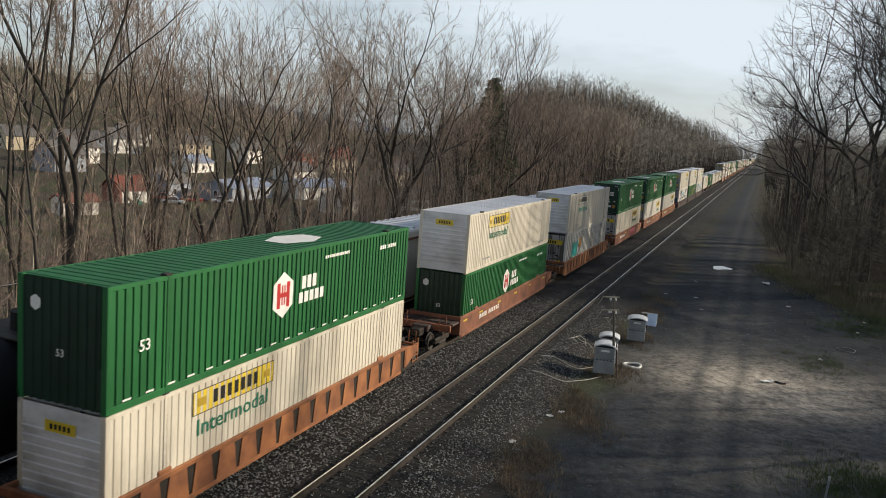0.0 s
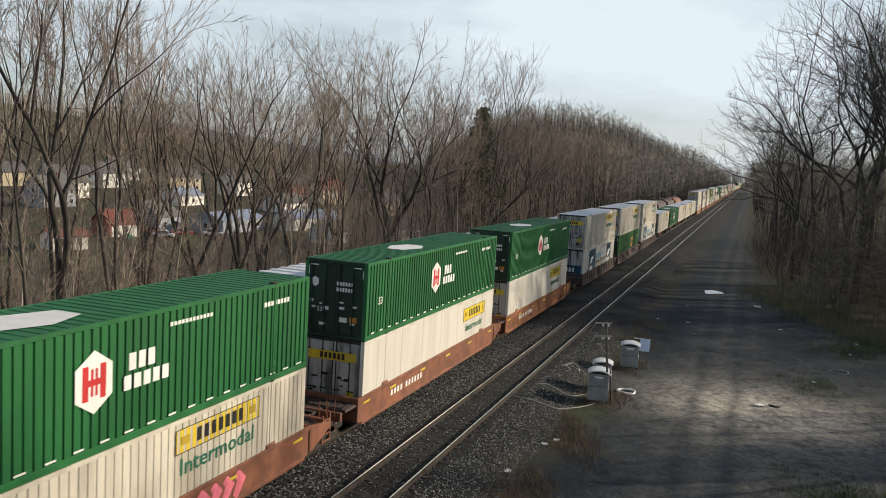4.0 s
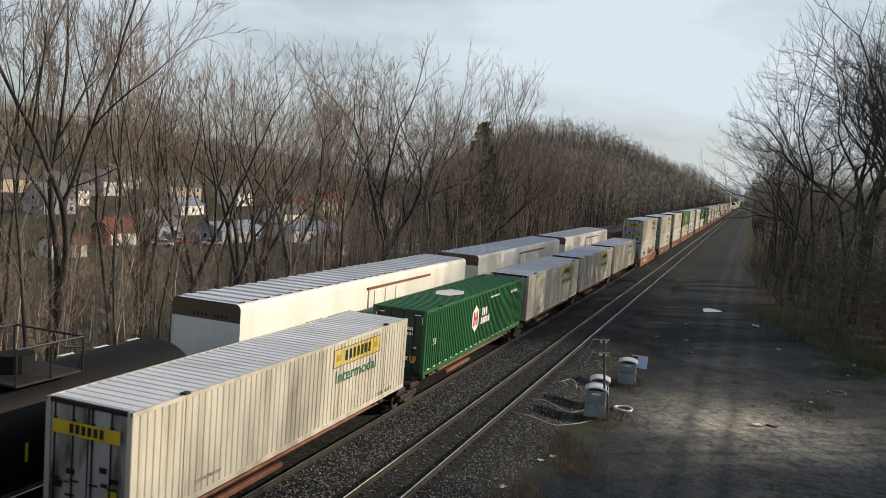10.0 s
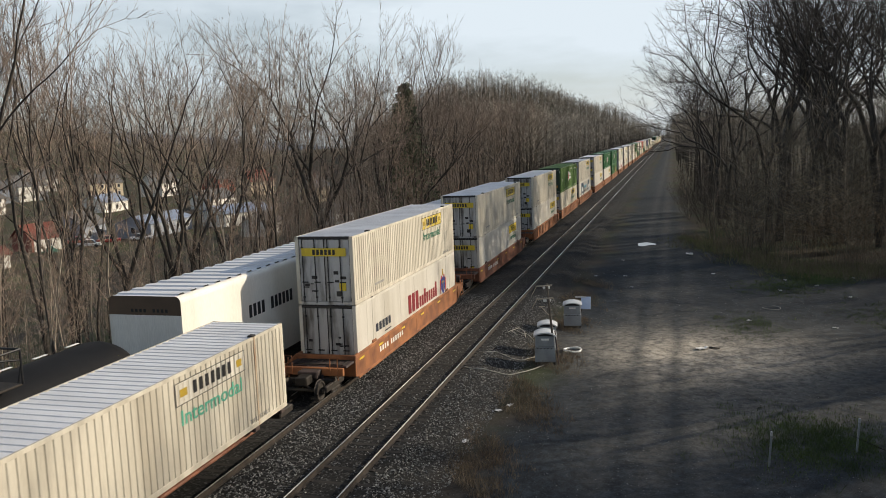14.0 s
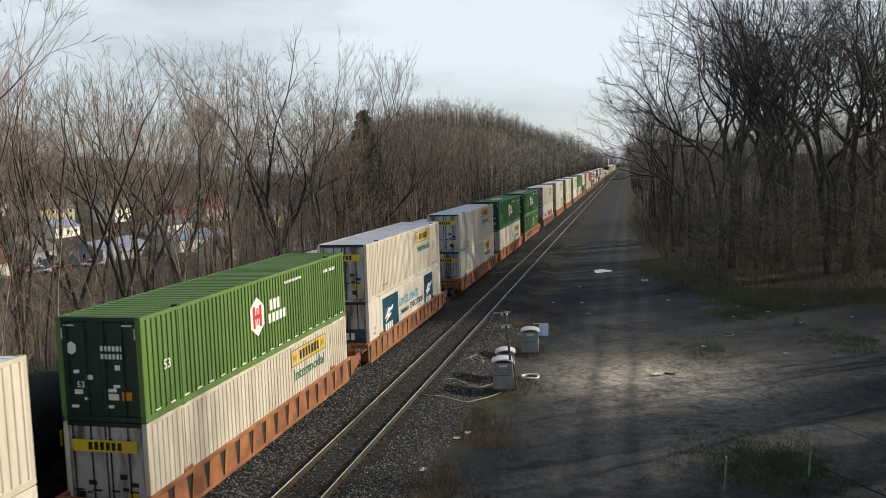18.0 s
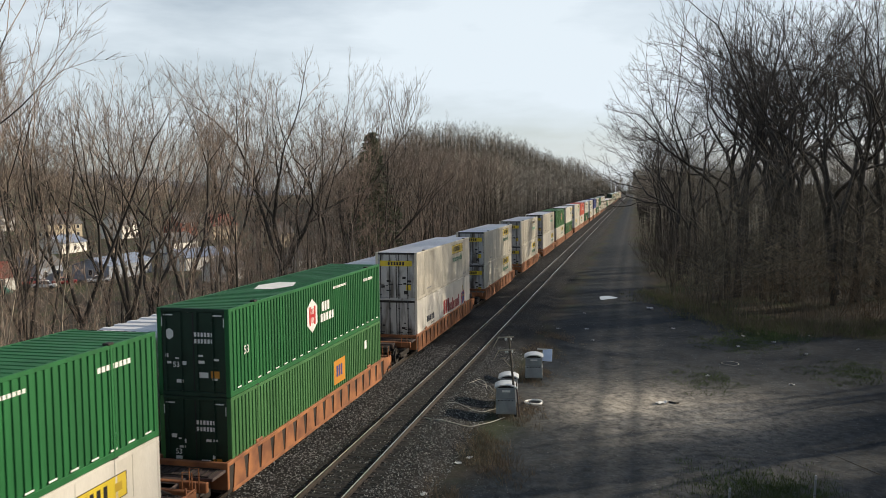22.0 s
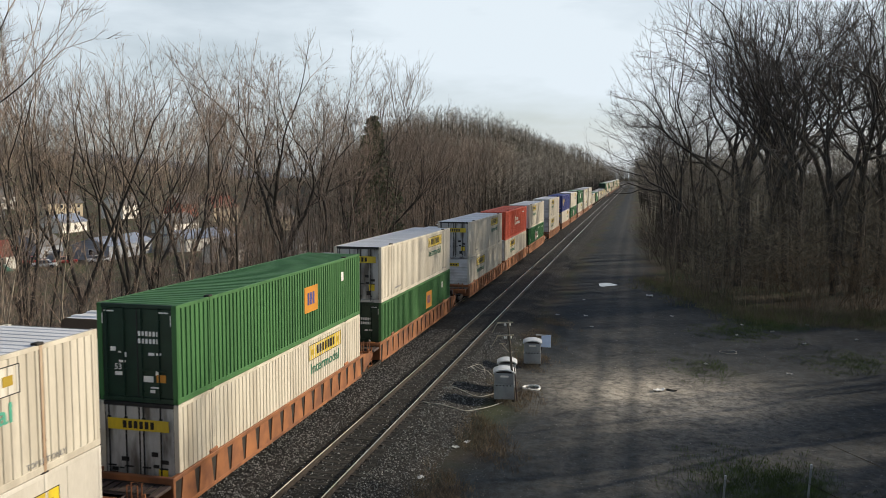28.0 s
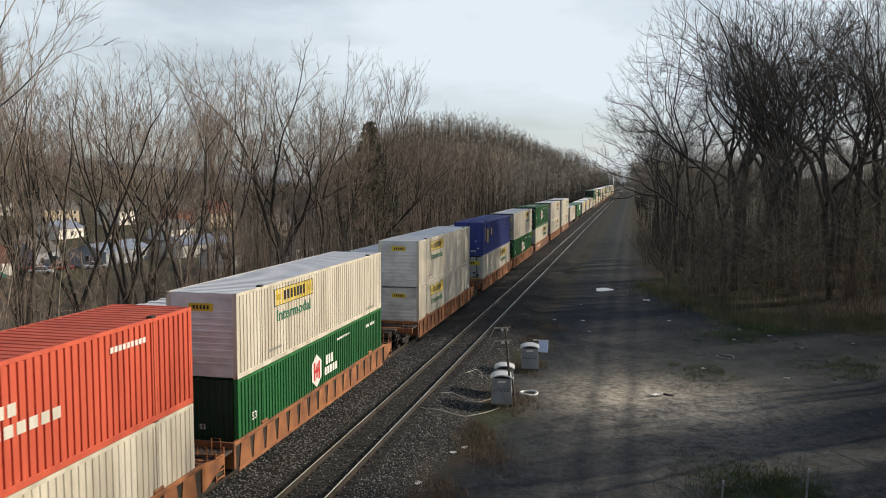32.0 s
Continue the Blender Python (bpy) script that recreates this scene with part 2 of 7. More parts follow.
M["twig"] = make_mat("brown_twigs", (0.32, 0.256, 0.206), (0.16, 0.125, 0.10), 0.6, 0.9, bump=0.0, vary=0.35, island=0.35)
M["twig_red"] = make_mat("reddish_twigs", (0.31, 0.235, 0.185), (0.19, 0.14, 0.11), 0.6, 0.9, bump=0.0, vary=0.35, island=0.35)
M["brush"] = make_mat("dry_brush_stems", (0.23, 0.165, 0.105), (0.12, 0.088, 0.06), 0.8, 0.9, bump=0.0, vary=0.35, island=0.35)
M["needle"] = make_mat("dark_fir_needles", (0.10, 0.115, 0.062), (0.05, 0.062, 0.034), 1.0, 0.8, bump=0.0, vary=0.3, island=0.35)
M["grass"] = make_mat("spring_grass_blades", (0.20, 0.215, 0.085), (0.10, 0.11, 0.046), 0.5, 0.8, bump=0.0, vary=0.3, island=0.35)
M["weed"] = make_mat("fresh_green_weeds", (0.10, 0.145, 0.045), (0.055, 0.08, 0.027), 0.5, 0.8, bump=0.0, vary=0.3, island=0.35)
M["weed_dark"] = make_mat("dark_green_brush", (0.060, 0.085, 0.035), (0.03, 0.042, 0.02), 0.5, 0.85, bump=0.0, vary=0.3, island=0.4)
M["dry_grass"] = make_mat("dry_grass_blades", (0.25, 0.20, 0.14), (0.14, 0.108, 0.076), 0.7, 0.85, bump=0.0, vary=0.3, island=0.35)
# far woods lightened a little, as distance haze would do
M["far_woods"] = make_mat("far_bare_woods", (0.37, 0.325, 0.265), (0.21, 0.182, 0.148), 0.09, 0.95, bump=0.0, fine=0.4, vary=0.0, island=0.5)
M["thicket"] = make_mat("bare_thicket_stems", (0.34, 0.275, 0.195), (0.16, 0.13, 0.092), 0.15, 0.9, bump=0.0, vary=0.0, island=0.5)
# thicket stems with the wood's shade put into their colour
M["thicket_shaded"] = make_mat("shaded_thicket_stems", (0.14, 0.121, 0.09), (0.056, 0.05, 0.039), 0.15, 0.9, bump=0.0, vary=0.0, island=0.5)
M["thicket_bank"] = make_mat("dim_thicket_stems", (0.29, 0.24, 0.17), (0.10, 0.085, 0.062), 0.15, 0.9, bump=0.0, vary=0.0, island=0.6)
# young twigs with sunlight put into their lighter colour
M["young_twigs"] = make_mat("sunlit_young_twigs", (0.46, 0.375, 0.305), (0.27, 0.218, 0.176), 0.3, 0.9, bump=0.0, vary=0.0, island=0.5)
M["far_stem"] = make_mat("far_dark_trunks", (0.10, 0.085, 0.07), (0.045, 0.038, 0.032), 0.2, 0.95, bump=0.0, fine=0.6, vary=0.0, island=0.5)
# the haze over the ridge is put into this blue
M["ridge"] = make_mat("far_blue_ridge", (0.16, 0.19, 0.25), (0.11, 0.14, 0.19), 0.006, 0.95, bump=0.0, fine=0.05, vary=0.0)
M["siding_white"] = make_mat("white_house_siding", (0.74, 0.72, 0.67), (0.6, 0.58, 0.54), 0.6, 0.7, bump=0.05, stretch=(1, 1, 6))
M["siding_cream"] = make_mat("cream_house_siding", (0.62, 0.52, 0.36), (0.5, 0.42, 0.3), 0.6, 0.7, bump=0.05, stretch=(1, 1, 6))
M["siding_grey"] = make_mat("blue_grey_house_siding", (0.30, 0.33, 0.38), (0.22, 0.24, 0.28), 0.6, 0.7, bump=0.05, stretch=(1, 1, 6))
M["brick"] = make_mat("red_brick_wall", (0.30, 0.10, 0.07), (0.19, 0.07, 0.05), 2.0, 0.8, bump=0.1)
M["roof_grey"] = make_mat("grey_shingle_roof", (0.16, 0.155, 0.155), (0.09, 0.088, 0.09), 2.0, 0.9, bump=0.3)
M["roof_red"] = make_mat("dull_red_roof", (0.22, 0.07, 0.05), (0.14, 0.05, 0.04), 2.0, 0.9, bump=0.3)
M["roof_blue"] = make_mat("blue_grey_metal_roof", (0.27, 0.32, 0.42), (0.2, 0.24, 0.33), 0.6, 0.5, 0.2, bump=0.1)
M["pane"] = make_mat("dark_window_glass", (0.03, 0.035, 0.045), (0.02, 0.022, 0.03), 1.0, 0.08, bump=0.0, spec=0.6)
M["car_red"] = make_mat("red_car_paint", (0.42, 0.03, 0.03), (0.34, 0.025, 0.025), 1.0, 0.3, bump=0.0)
M["car_white"] = make_mat("white_car_paint", (0.75, 0.75, 0.75), (0.7, 0.7, 0.7), 1.0, 0.3, bump=0.0)
M["tarp"] = make_mat("green_tarpaulin", (0.05, 0.17, 0.12), (0.035, 0.12, 0.09), 1.0, 0.6, bump=0.1)
M["scroll"] = make_mat("ochre_ornament", (0.45, 0.31, 0.03), (0.36, 0.25, 0.03), 2.0, 0.5, bump=0.0)
M["label_faded"] = make_mat("faded_white_label", (0.70, 0.68, 0.62), (0.5, 0.48, 0.43), 2.0, 0.5, bump=0.0, stretch=STREAK)
M["teal_text"] = make_mat("faded_teal_lettering", (0.10, 0.42, 0.30), (0.08, 0.33, 0.24), 2.0, 0.5, bump=0.0)
M["paper"] = make_mat("white_litter", (0.75, 0.75, 0.74), (0.6, 0.6, 0.6), 6.0, 0.7, bump=0.1)
M["sheet_blue"] = make_mat("pale_blue_sheet_metal", (0.66, 0.74, 0.88), (0.55, 0.64, 0.8), 2.0, 0.35, 0.1, bump=0.03)

water = bpy.data.materials.new("puddle_water")
water.use_nodes = True
wb = water.node_tree.nodes["Principled BSDF"]
wb.inputs["Base Color"].default_value = (0.03, 0.03, 0.03, 1)
wb.inputs["Roughness"].default_value = 0.03
wb.inputs["IOR"].default_value = 1.33
M["water"] = water


# the ground: ballast, gravel road, leaf litter and grass, shared out by masks that the ground carries
def ground_material():
    m = bpy.data.materials.new("ground_soil")
    m.use_nodes = True
    n, l = m.node_tree.nodes, m.node_tree.links
    b = n["Principled BSDF"]
    geo = n.new("ShaderNodeNewGeometry")

    def noise_node(scale, detail=6.0, rough=0.6):
        t = n.new("ShaderNodeTexNoise")
        t.inputs["Scale"].default_value, t.inputs["Detail"].default_value, t.inputs["Roughness"].default_value = scale, detail, rough
        l.new(geo.outputs["Position"], t.inputs["Vector"])
        return t.outputs["Fac"]

    def ramp(fac, stops):
        r = n.new("ShaderNodeValToRGB")
        r.color_ramp.elements[0].position, r.color_ramp.elements[0].color = stops[0][0], rgba(stops[0][1])
        r.color_ramp.elements[1].position, r.color_ramp.elements[1].color = stops[-1][0], rgba(stops[-1][1])
        for p, c in stops[1:-1]:
            r.color_ramp.elements.new(p).color = rgba(c)
        l.new(fac, r.inputs["Fac"])
        return r.outputs["Color"]

    def mix(a, c, fac):
        x = n.new("ShaderNodeMix")
        x.data_type = "RGBA"
        l.new(fac, x.inputs["Factor"])
        l.new(a, x.inputs["A"])
        l.new(c, x.inputs["B"])
        return x.outputs["Result"]

    att = n.new("ShaderNodeAttribute")
    att.attribute_name = "soil"
    sep = n.new("ShaderNodeSeparateColor")
    l.new(att.outputs["Color"], sep.inputs["Color"])
    vor = n.new("ShaderNodeTexVoronoi")
    vor.inputs["Scale"].default_value = 16.0
    l.new(geo.outputs["Position"], vor.inputs["Vector"])
    sv = n.new("ShaderNodeSeparateColor")
    l.new(vor.outputs["Color"], sv.inputs["Color"])
    litter = mix(ramp(noise_node(7.0, 8.0, 0.7), [(0.3, (0.032, 0.025, 0.018)), (0.7, (0.095, 0.073, 0.052))]),
                 ramp(noise_node(9.0, 8.0, 0.7), [(0.3, (0.03, 0.038, 0.014)), (0.7, (0.075, 0.09, 0.033))]),
                 ramp(noise_node(0.16, 4.0), [(0.46, (0, 0, 0)), (0.62, (1, 1, 1))]))
    # the bluish cast of shade is put into the road's colour
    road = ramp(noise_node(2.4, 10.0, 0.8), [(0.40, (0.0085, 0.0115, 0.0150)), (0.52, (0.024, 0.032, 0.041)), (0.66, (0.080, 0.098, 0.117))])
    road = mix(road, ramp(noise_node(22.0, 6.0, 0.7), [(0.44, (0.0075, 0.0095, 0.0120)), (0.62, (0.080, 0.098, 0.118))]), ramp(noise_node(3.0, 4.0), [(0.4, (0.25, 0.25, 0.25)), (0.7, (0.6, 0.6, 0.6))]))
    # pale dust, made brighter still to carry the glow of the sunlit patch
    dust_and_sun = ramp(noise_node(3.0, 10.0, 0.8), [(0.38, (0.15, 0.136, 0.118)), (0.48, (0.36, 0.328, 0.28)), (0.60, (0.56, 0.515, 0.445))])
    ballast = mix(ramp(sv.outputs["Red"], [(0.0, (0.006, 0.006, 0.0065)), (0.72, (0.022, 0.022, 0.023)), (1.0, (0.12, 0.121, 0.123))]), ramp(noise_node(1.3, 5.0), [(0.3, (0.010, 0.010, 0.010)), (0.7, (0.027, 0.027, 0.027))]), ramp(noise_node(0.5, 4.0), [(0.35, (0.15, 0.15, 0.15)), (0.7, (0.7, 0.7, 0.7))]))
    green = ramp(noise_node(5.0, 8.0, 0.7), [(0.3, (0.042, 0.056, 0.020)), (0.55, (0.095, 0.125, 0.042)), (0.75, (0.17, 0.175, 0.08))])
    litter = mix(green, litter, att.outputs["Alpha"])
    c = mix(litter, road, sep.outputs["Red"])
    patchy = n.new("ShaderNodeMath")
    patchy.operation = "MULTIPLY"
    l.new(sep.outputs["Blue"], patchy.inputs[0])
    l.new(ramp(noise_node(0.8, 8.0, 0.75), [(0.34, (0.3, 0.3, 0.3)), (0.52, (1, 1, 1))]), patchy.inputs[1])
    c = mix(c, dust_and_sun, patchy.outputs["Value"])
    c = mix(c, ballast, sep.outputs["Green"])
    l.new(c, b.inputs["Base Color"])
    b.inputs["Roughness"].default_value = 0.92
    b.inputs["Specular IOR Level"].default_value = 0.2
    bp = n.new("ShaderNodeBump")
    bp.inputs["Strength"].default_value, bp.inputs["Distance"].default_value = 0.4, 0.03
    l.new(noise_node(14.0, 8.0, 0.7), bp.inputs["Height"])
    l.new(bp.outputs["Normal"], b.inputs["Normal"])
    return m


M["ground"] = ground_material()


# ---- mesh helpers ----
class Mesh:
    """Collects vertices and faces of one part."""

    def __init__(self):
        self.v, self.f = [], []

    def add(self, verts, faces):
        o = len(self.v)
        self.v.extend(verts)
        self.f.extend([tuple(i + o for i in q) for q in faces])
        return self

    def box(self, x0, y0, z0, x1, y1, z1, b=0.012):
        """A box with chamfered edges."""
        b = min(b, 0.3 * min(x1 - x0, y1 - y0, z1 - z0))
        c = [(x0, x1), (y0, y1), (z0, z1)]
        verts, ids = [], {}
        for sx in (0, 1):
            for sy in (0, 1):
                for sz in (0, 1):
                    s = (sx, sy, sz)
                    for k in range(3):
                        p = [c[a][s[a]] + (b if s[a] == 0 else -b) for a in range(3)]
                        p[k] = c[k][s[k]]
                        ids[s, k] = len(verts)
                        verts.append(tuple(p))
        faces = []

        def key(k, sk, a, sa_, d, sd):
            s = [0, 0, 0]
            s[k], s[a], s[d] = sk, sa_, sd
            return tuple(s)

        for k in range(3):
            a, d = (k + 1) % 3, (k + 2) % 3
            for sk in (0, 1):
                q = [ids[key(k, sk, a, i, d, j), k] for i, j in ((0, 0), (1, 0), (1, 1), (0, 1))]
                faces.append(tuple(q if sk else q[::-1]))
            for i in (0, 1):
                for j in (0, 1):
                    p0, p1 = key(k, 0, a, i, d, j), key(k, 1, a, i, d, j)
                    q = [ids[p0, a], ids[p1, a], ids[p1, d], ids[p0, d]]
                    faces.append(tuple(q if i == j else q[::-1]))
        for s in [(i, j, k) for i in (0, 1) for j in (0, 1) for k in (0, 1)]:
            q = [ids[s, 0], ids[s, 1], ids[s, 2]]
            faces.append(tuple(q if sum(s) % 2 else q[::-1]))
        return self.add(verts, faces)

    def tube(self, pts, radii, n=8, cap=True):
        """A tapered tube through points."""
        o = len(self.v)
        pts = [Vector(p) for p in pts]
        ref = None
        for i, p in enumerate(pts):
            d = (pts[min(i + 1, len(pts) - 1)] - pts[max(i - 1, 0)]).normalized()
            if ref is None:
                ref = Vector((1, 0, 0)) if abs(d.x) < 0.8 else Vector((0, 1, 0))
            u = (ref - d * ref.dot(d)).normalized()
            w = d.cross(u)
            r = radii[i] if isinstance(radii, (list, tuple)) else radii
            for k in range(n):
                a = 2 * math.pi * k / n
                self.v.append(tuple(p + (u * math.cos(a) + w * math.sin(a)) * r))
        for i in range(len(pts) - 1):
            for k in range(n):
                a, b_ = o + i * n + k, o + i * n + (k + 1) % n
                self.f.append((a, b_, b_ + n, a + n))
        if cap:
            self.f.append(tuple(range(o + n - 1, o - 1, -1)))
            self.f.append(tuple(range(len(self.v) - n, len(self.v))))
        return self

    def sheet(self, rows_):
        """Quads between rows of points."""
        o, w = len(self.v), len(rows_[0])
        for r in rows_:
            self.v.extend(r)
        for i in range(len(rows_) - 1):
            for k in range(w - 1):
                a = o + i * w + k
                self.f.append((a, a + 1, a + w + 1, a + w))
        return self

    def done(self, name, material, smooth=False):
        me = bpy.data.meshes.new(name)
        me.from_pydata(self.v, [], self.f)
        me.materials.append(M[material] if isinstance(material, str) else material)
        if smooth:
            me.shade_smooth()
        me.update()
        return me


def part(name, mesh, material, parent, label="", at=None, smooth=False):
    """Links a mesh as one part under its thing or part."""
    if isinstance(mesh, Mesh):
        mesh = mesh.done(name, material, smooth)
    ob = new(name, mesh)
    ob.parent = parent
    if at is not None:
        ob.matrix_basis = at
    if label:
        tagged(ob, label)
    return ob


def thing(name, label, category, at=None, group="", kind=""):
    ob = new(name)
    ob.empty_display_size = 0.3
    if at is not None:
        ob.matrix_basis = at
    return tagged(ob, label, category, group, kind)


WORDS = {}


def words(text, material, height=1.0):
    """A flat mesh of a word, its lower left corner at the origin, facing +z."""
    key = (text, material, height)
    if key not in WORDS:
        cu = bpy.data.curves.new("word", "FONT")
        cu.body, cu.size, cu.extrude = text, height * 1.4, 0.002
        cu.resolution_u, cu.offset = 2, 0.018 * height
        ob = new("word", cu)
        dg = bpy.context.evaluated_depsgraph_get()
        me = bpy.data.meshes.new_from_object(ob.evaluated_get(dg))
        bpy.data.objects.remove(ob)
        me.materials.clear()
        me.materials.append(M[material])
        WORDS[key] = me
    return WORDS[key]


# ---- the lie of the land ----
def ramp01(v, a, b):
    t = np.clip((v - a) / (b - a), 0, 1)
    return t * t * (3 - 2 * t)


def land(x, y):
    """Height of the ground; the rail heads are at 0."""
    x, y = np.asarray(x, float), np.asarray(y, float)
    z = -0.202 - 0.428 * ramp01(x, 1.6, 3.1)
    z = z - 0.9 * ramp01(-x, 10.2, 13.0) - 1.6 * ramp01(-x, 13, 19) - 5.2 * ramp01(-x, 18, 62)
    z = z + 2.6 * ramp01(x, 20, 60) + 9 * ramp01(x, 60, 200)
    z = z + 41.5 * ramp01(y, 110, 560) * ramp01(-x, 14, 92) * (1 - ramp01(y, 1100, 2200)) * (1 - ramp01((10 - x) / np.maximum(y, 1), 0.26, 0.42))
    z = z + 50 * np.exp(-(((x + 640) / 260) ** 2 + ((y - 470) / 330) ** 2))
    rough = 0.05 * np.sin(x * 1.7 + 0.6 * np.sin(y * 0.9)) * np.cos(y * 1.3 + x * 0.4) + 0.04 * np.sin(x * 0.53 + y * 0.41)
    return z + rough * (ramp01(x, 3.0, 5.0) * (1 - 0.97 * ramp01(y, 46, 62)) + ramp01(-x, 11, 14) * 3)


def land_at(x, y):
    return float(land(x, y))


def build_ground():
    xs = np.unique(np.concatenate([np.arange(-40, 5, 0.5), np.arange(5, 14, 0.2), np.arange(14, 45, 0.5), -40 - np.cumsum(1.0 * 1.13 ** np.arange(46)), 45 + np.cumsum(1.0 * 1.15 ** np.arange(40))]))
    ys = np.unique(np.concatenate([np.arange(-30, 110, 0.7), 110 + np.cumsum(1.0 * 1.07 ** np.arange(78)), -30 - np.cumsum(2 * 1.25 ** np.arange(20))]))
    gx, gy = np.meshgrid(xs, ys)
    gz = land(gx, gy)
    v = np.stack([gx, gy, gz], -1).reshape(-1, 3)
    nx, ny = len(xs), len(ys)
    i = (np.arange(ny - 1)[:, None] * nx + np.arange(nx - 1)).ravel()
    f = np.stack([i, i + 1, i + nx + 1, i + nx], -1)
    me = bpy.data.meshes.new("ground")
    me.from_pydata(v.tolist(), [], f.tolist())
    me.shade_smooth()
    me.materials.append(M["ground"])
    x, y = v[:, 0], v[:, 1]
    wob = 0.5 * np.sin(y * 0.31) + 0.35 * np.sin(y * 0.83 + x)
    ballast = ramp01(x, -12.0, -10.8) * (1 - ramp01(x + wob * 0.6, 2.6, 4.2))
    east = 11.5 + 9 * (1 - ramp01(y, 58, 84)) + 20 * (1 - ramp01(y + wob * 2, 52, 66)) - 2.5 * ramp01(y, 90, 200)
    road = ramp01(x + wob, 2.8, 5.5) * (1 - ramp01(x + wob, east - 2.0, east + 1.5))
    rut = np.exp(-((x - 8.3 - wob * 0.15) / 0.30) ** 2) + np.exp(-((x - 10.1 - wob * 0.15) / 0.30) ** 2)
    # the two broad spots put the sunlit patch into the dust mask
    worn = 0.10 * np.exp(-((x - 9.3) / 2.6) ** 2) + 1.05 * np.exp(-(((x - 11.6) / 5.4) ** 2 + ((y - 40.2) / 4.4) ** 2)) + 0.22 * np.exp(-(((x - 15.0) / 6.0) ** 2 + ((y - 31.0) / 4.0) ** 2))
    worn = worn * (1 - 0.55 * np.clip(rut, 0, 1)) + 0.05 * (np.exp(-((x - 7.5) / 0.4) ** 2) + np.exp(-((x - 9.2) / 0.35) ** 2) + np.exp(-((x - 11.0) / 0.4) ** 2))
    dust_and_sun = np.clip(worn, 0, 1) * road
    green = ramp01(-x, 11.5, 13.5) * (1 - ramp01(-x, 30, 40)) * (1 - ramp01(y, 120, 170))
    col = me.color_attributes.new("soil", "FLOAT_COLOR", "POINT")
    col.data.foreach_set("color", np.stack([road, ballast, dust_and_sun, 1 - 0.75 * green], -1).astype(np.float32).ravel())
    return tagged(new("ground", me), "dark gravel, leaf litter and grassy ground", "ground", kind="structure")


build_ground()


def build_ridge():
    """The far ridge beyond the town, with the distance haze in its colour."""
    rows_ = []
    for k in range(3):
        r = []
        for i in range(121):
            a = radians(-80 + i * 0.55)
            d = 3300 + 260 * k
            h = (0, 1.0, 1.0)[k] * (150 + 34 * math.sin(a * 5.1 + 1.0) + 16 * math.sin(a * 13 + 2) + 5 * math.sin(a * 37)) * float(1 - ramp01(i, 70, 118))
            r.append((math.sin(a) * d, math.cos(a) * d, -30 + h))
        rows_.append(r)
    m = Mesh().sheet(rows_)
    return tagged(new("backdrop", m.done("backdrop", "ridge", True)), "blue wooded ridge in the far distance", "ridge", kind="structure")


build_ridge()

# ---- tracks ----
NEAR_X, TRAIN_X, FAR_X = 0.0, -4.08, -8.05
RAIL_PROFILE = ((-0.07, -0.18), (-0.07, -0.165), (-0.012, -0.14), (-0.012, -0.045), (-0.036, -0.035), (-0.036, -0.006), (-0.028, 0.0), (0.028, 0.0), (0.036, -0.006), (0.036, -0.035), (0.012, -0.045), (0.012, -0.14), (0.07, -0.165), (0.07, -0.18))


def build_track(name, cx, label):
    track = thing(name, label, "railway track", kind="structure")
    for side in (-1, 1):
        m, head = Mesh(), Mesh()
        ends = (-25.0, 900.0)
        m.sheet([[(cx + side * 0.7535 + px, y, pz) for px, pz in RAIL_PROFILE] for y in ends])
        head.sheet([[(cx + side * 0.7535 + px, y, 0.003) for px in (-0.027, 0.027)] for y in ends])
        rail = part("rail", m, "rail_side", track)
        part("rail_head", head, "rail_top", rail, "bright polished running surface")
    return track


near_track = build_track("track_1", NEAR_X, "empty track with polished rails on timber ties")
train_track = build_track("track_2", TRAIN_X, "middle track under the moving train")
far_track = build_track("track_3", FAR_X, "far track under the parked cars")


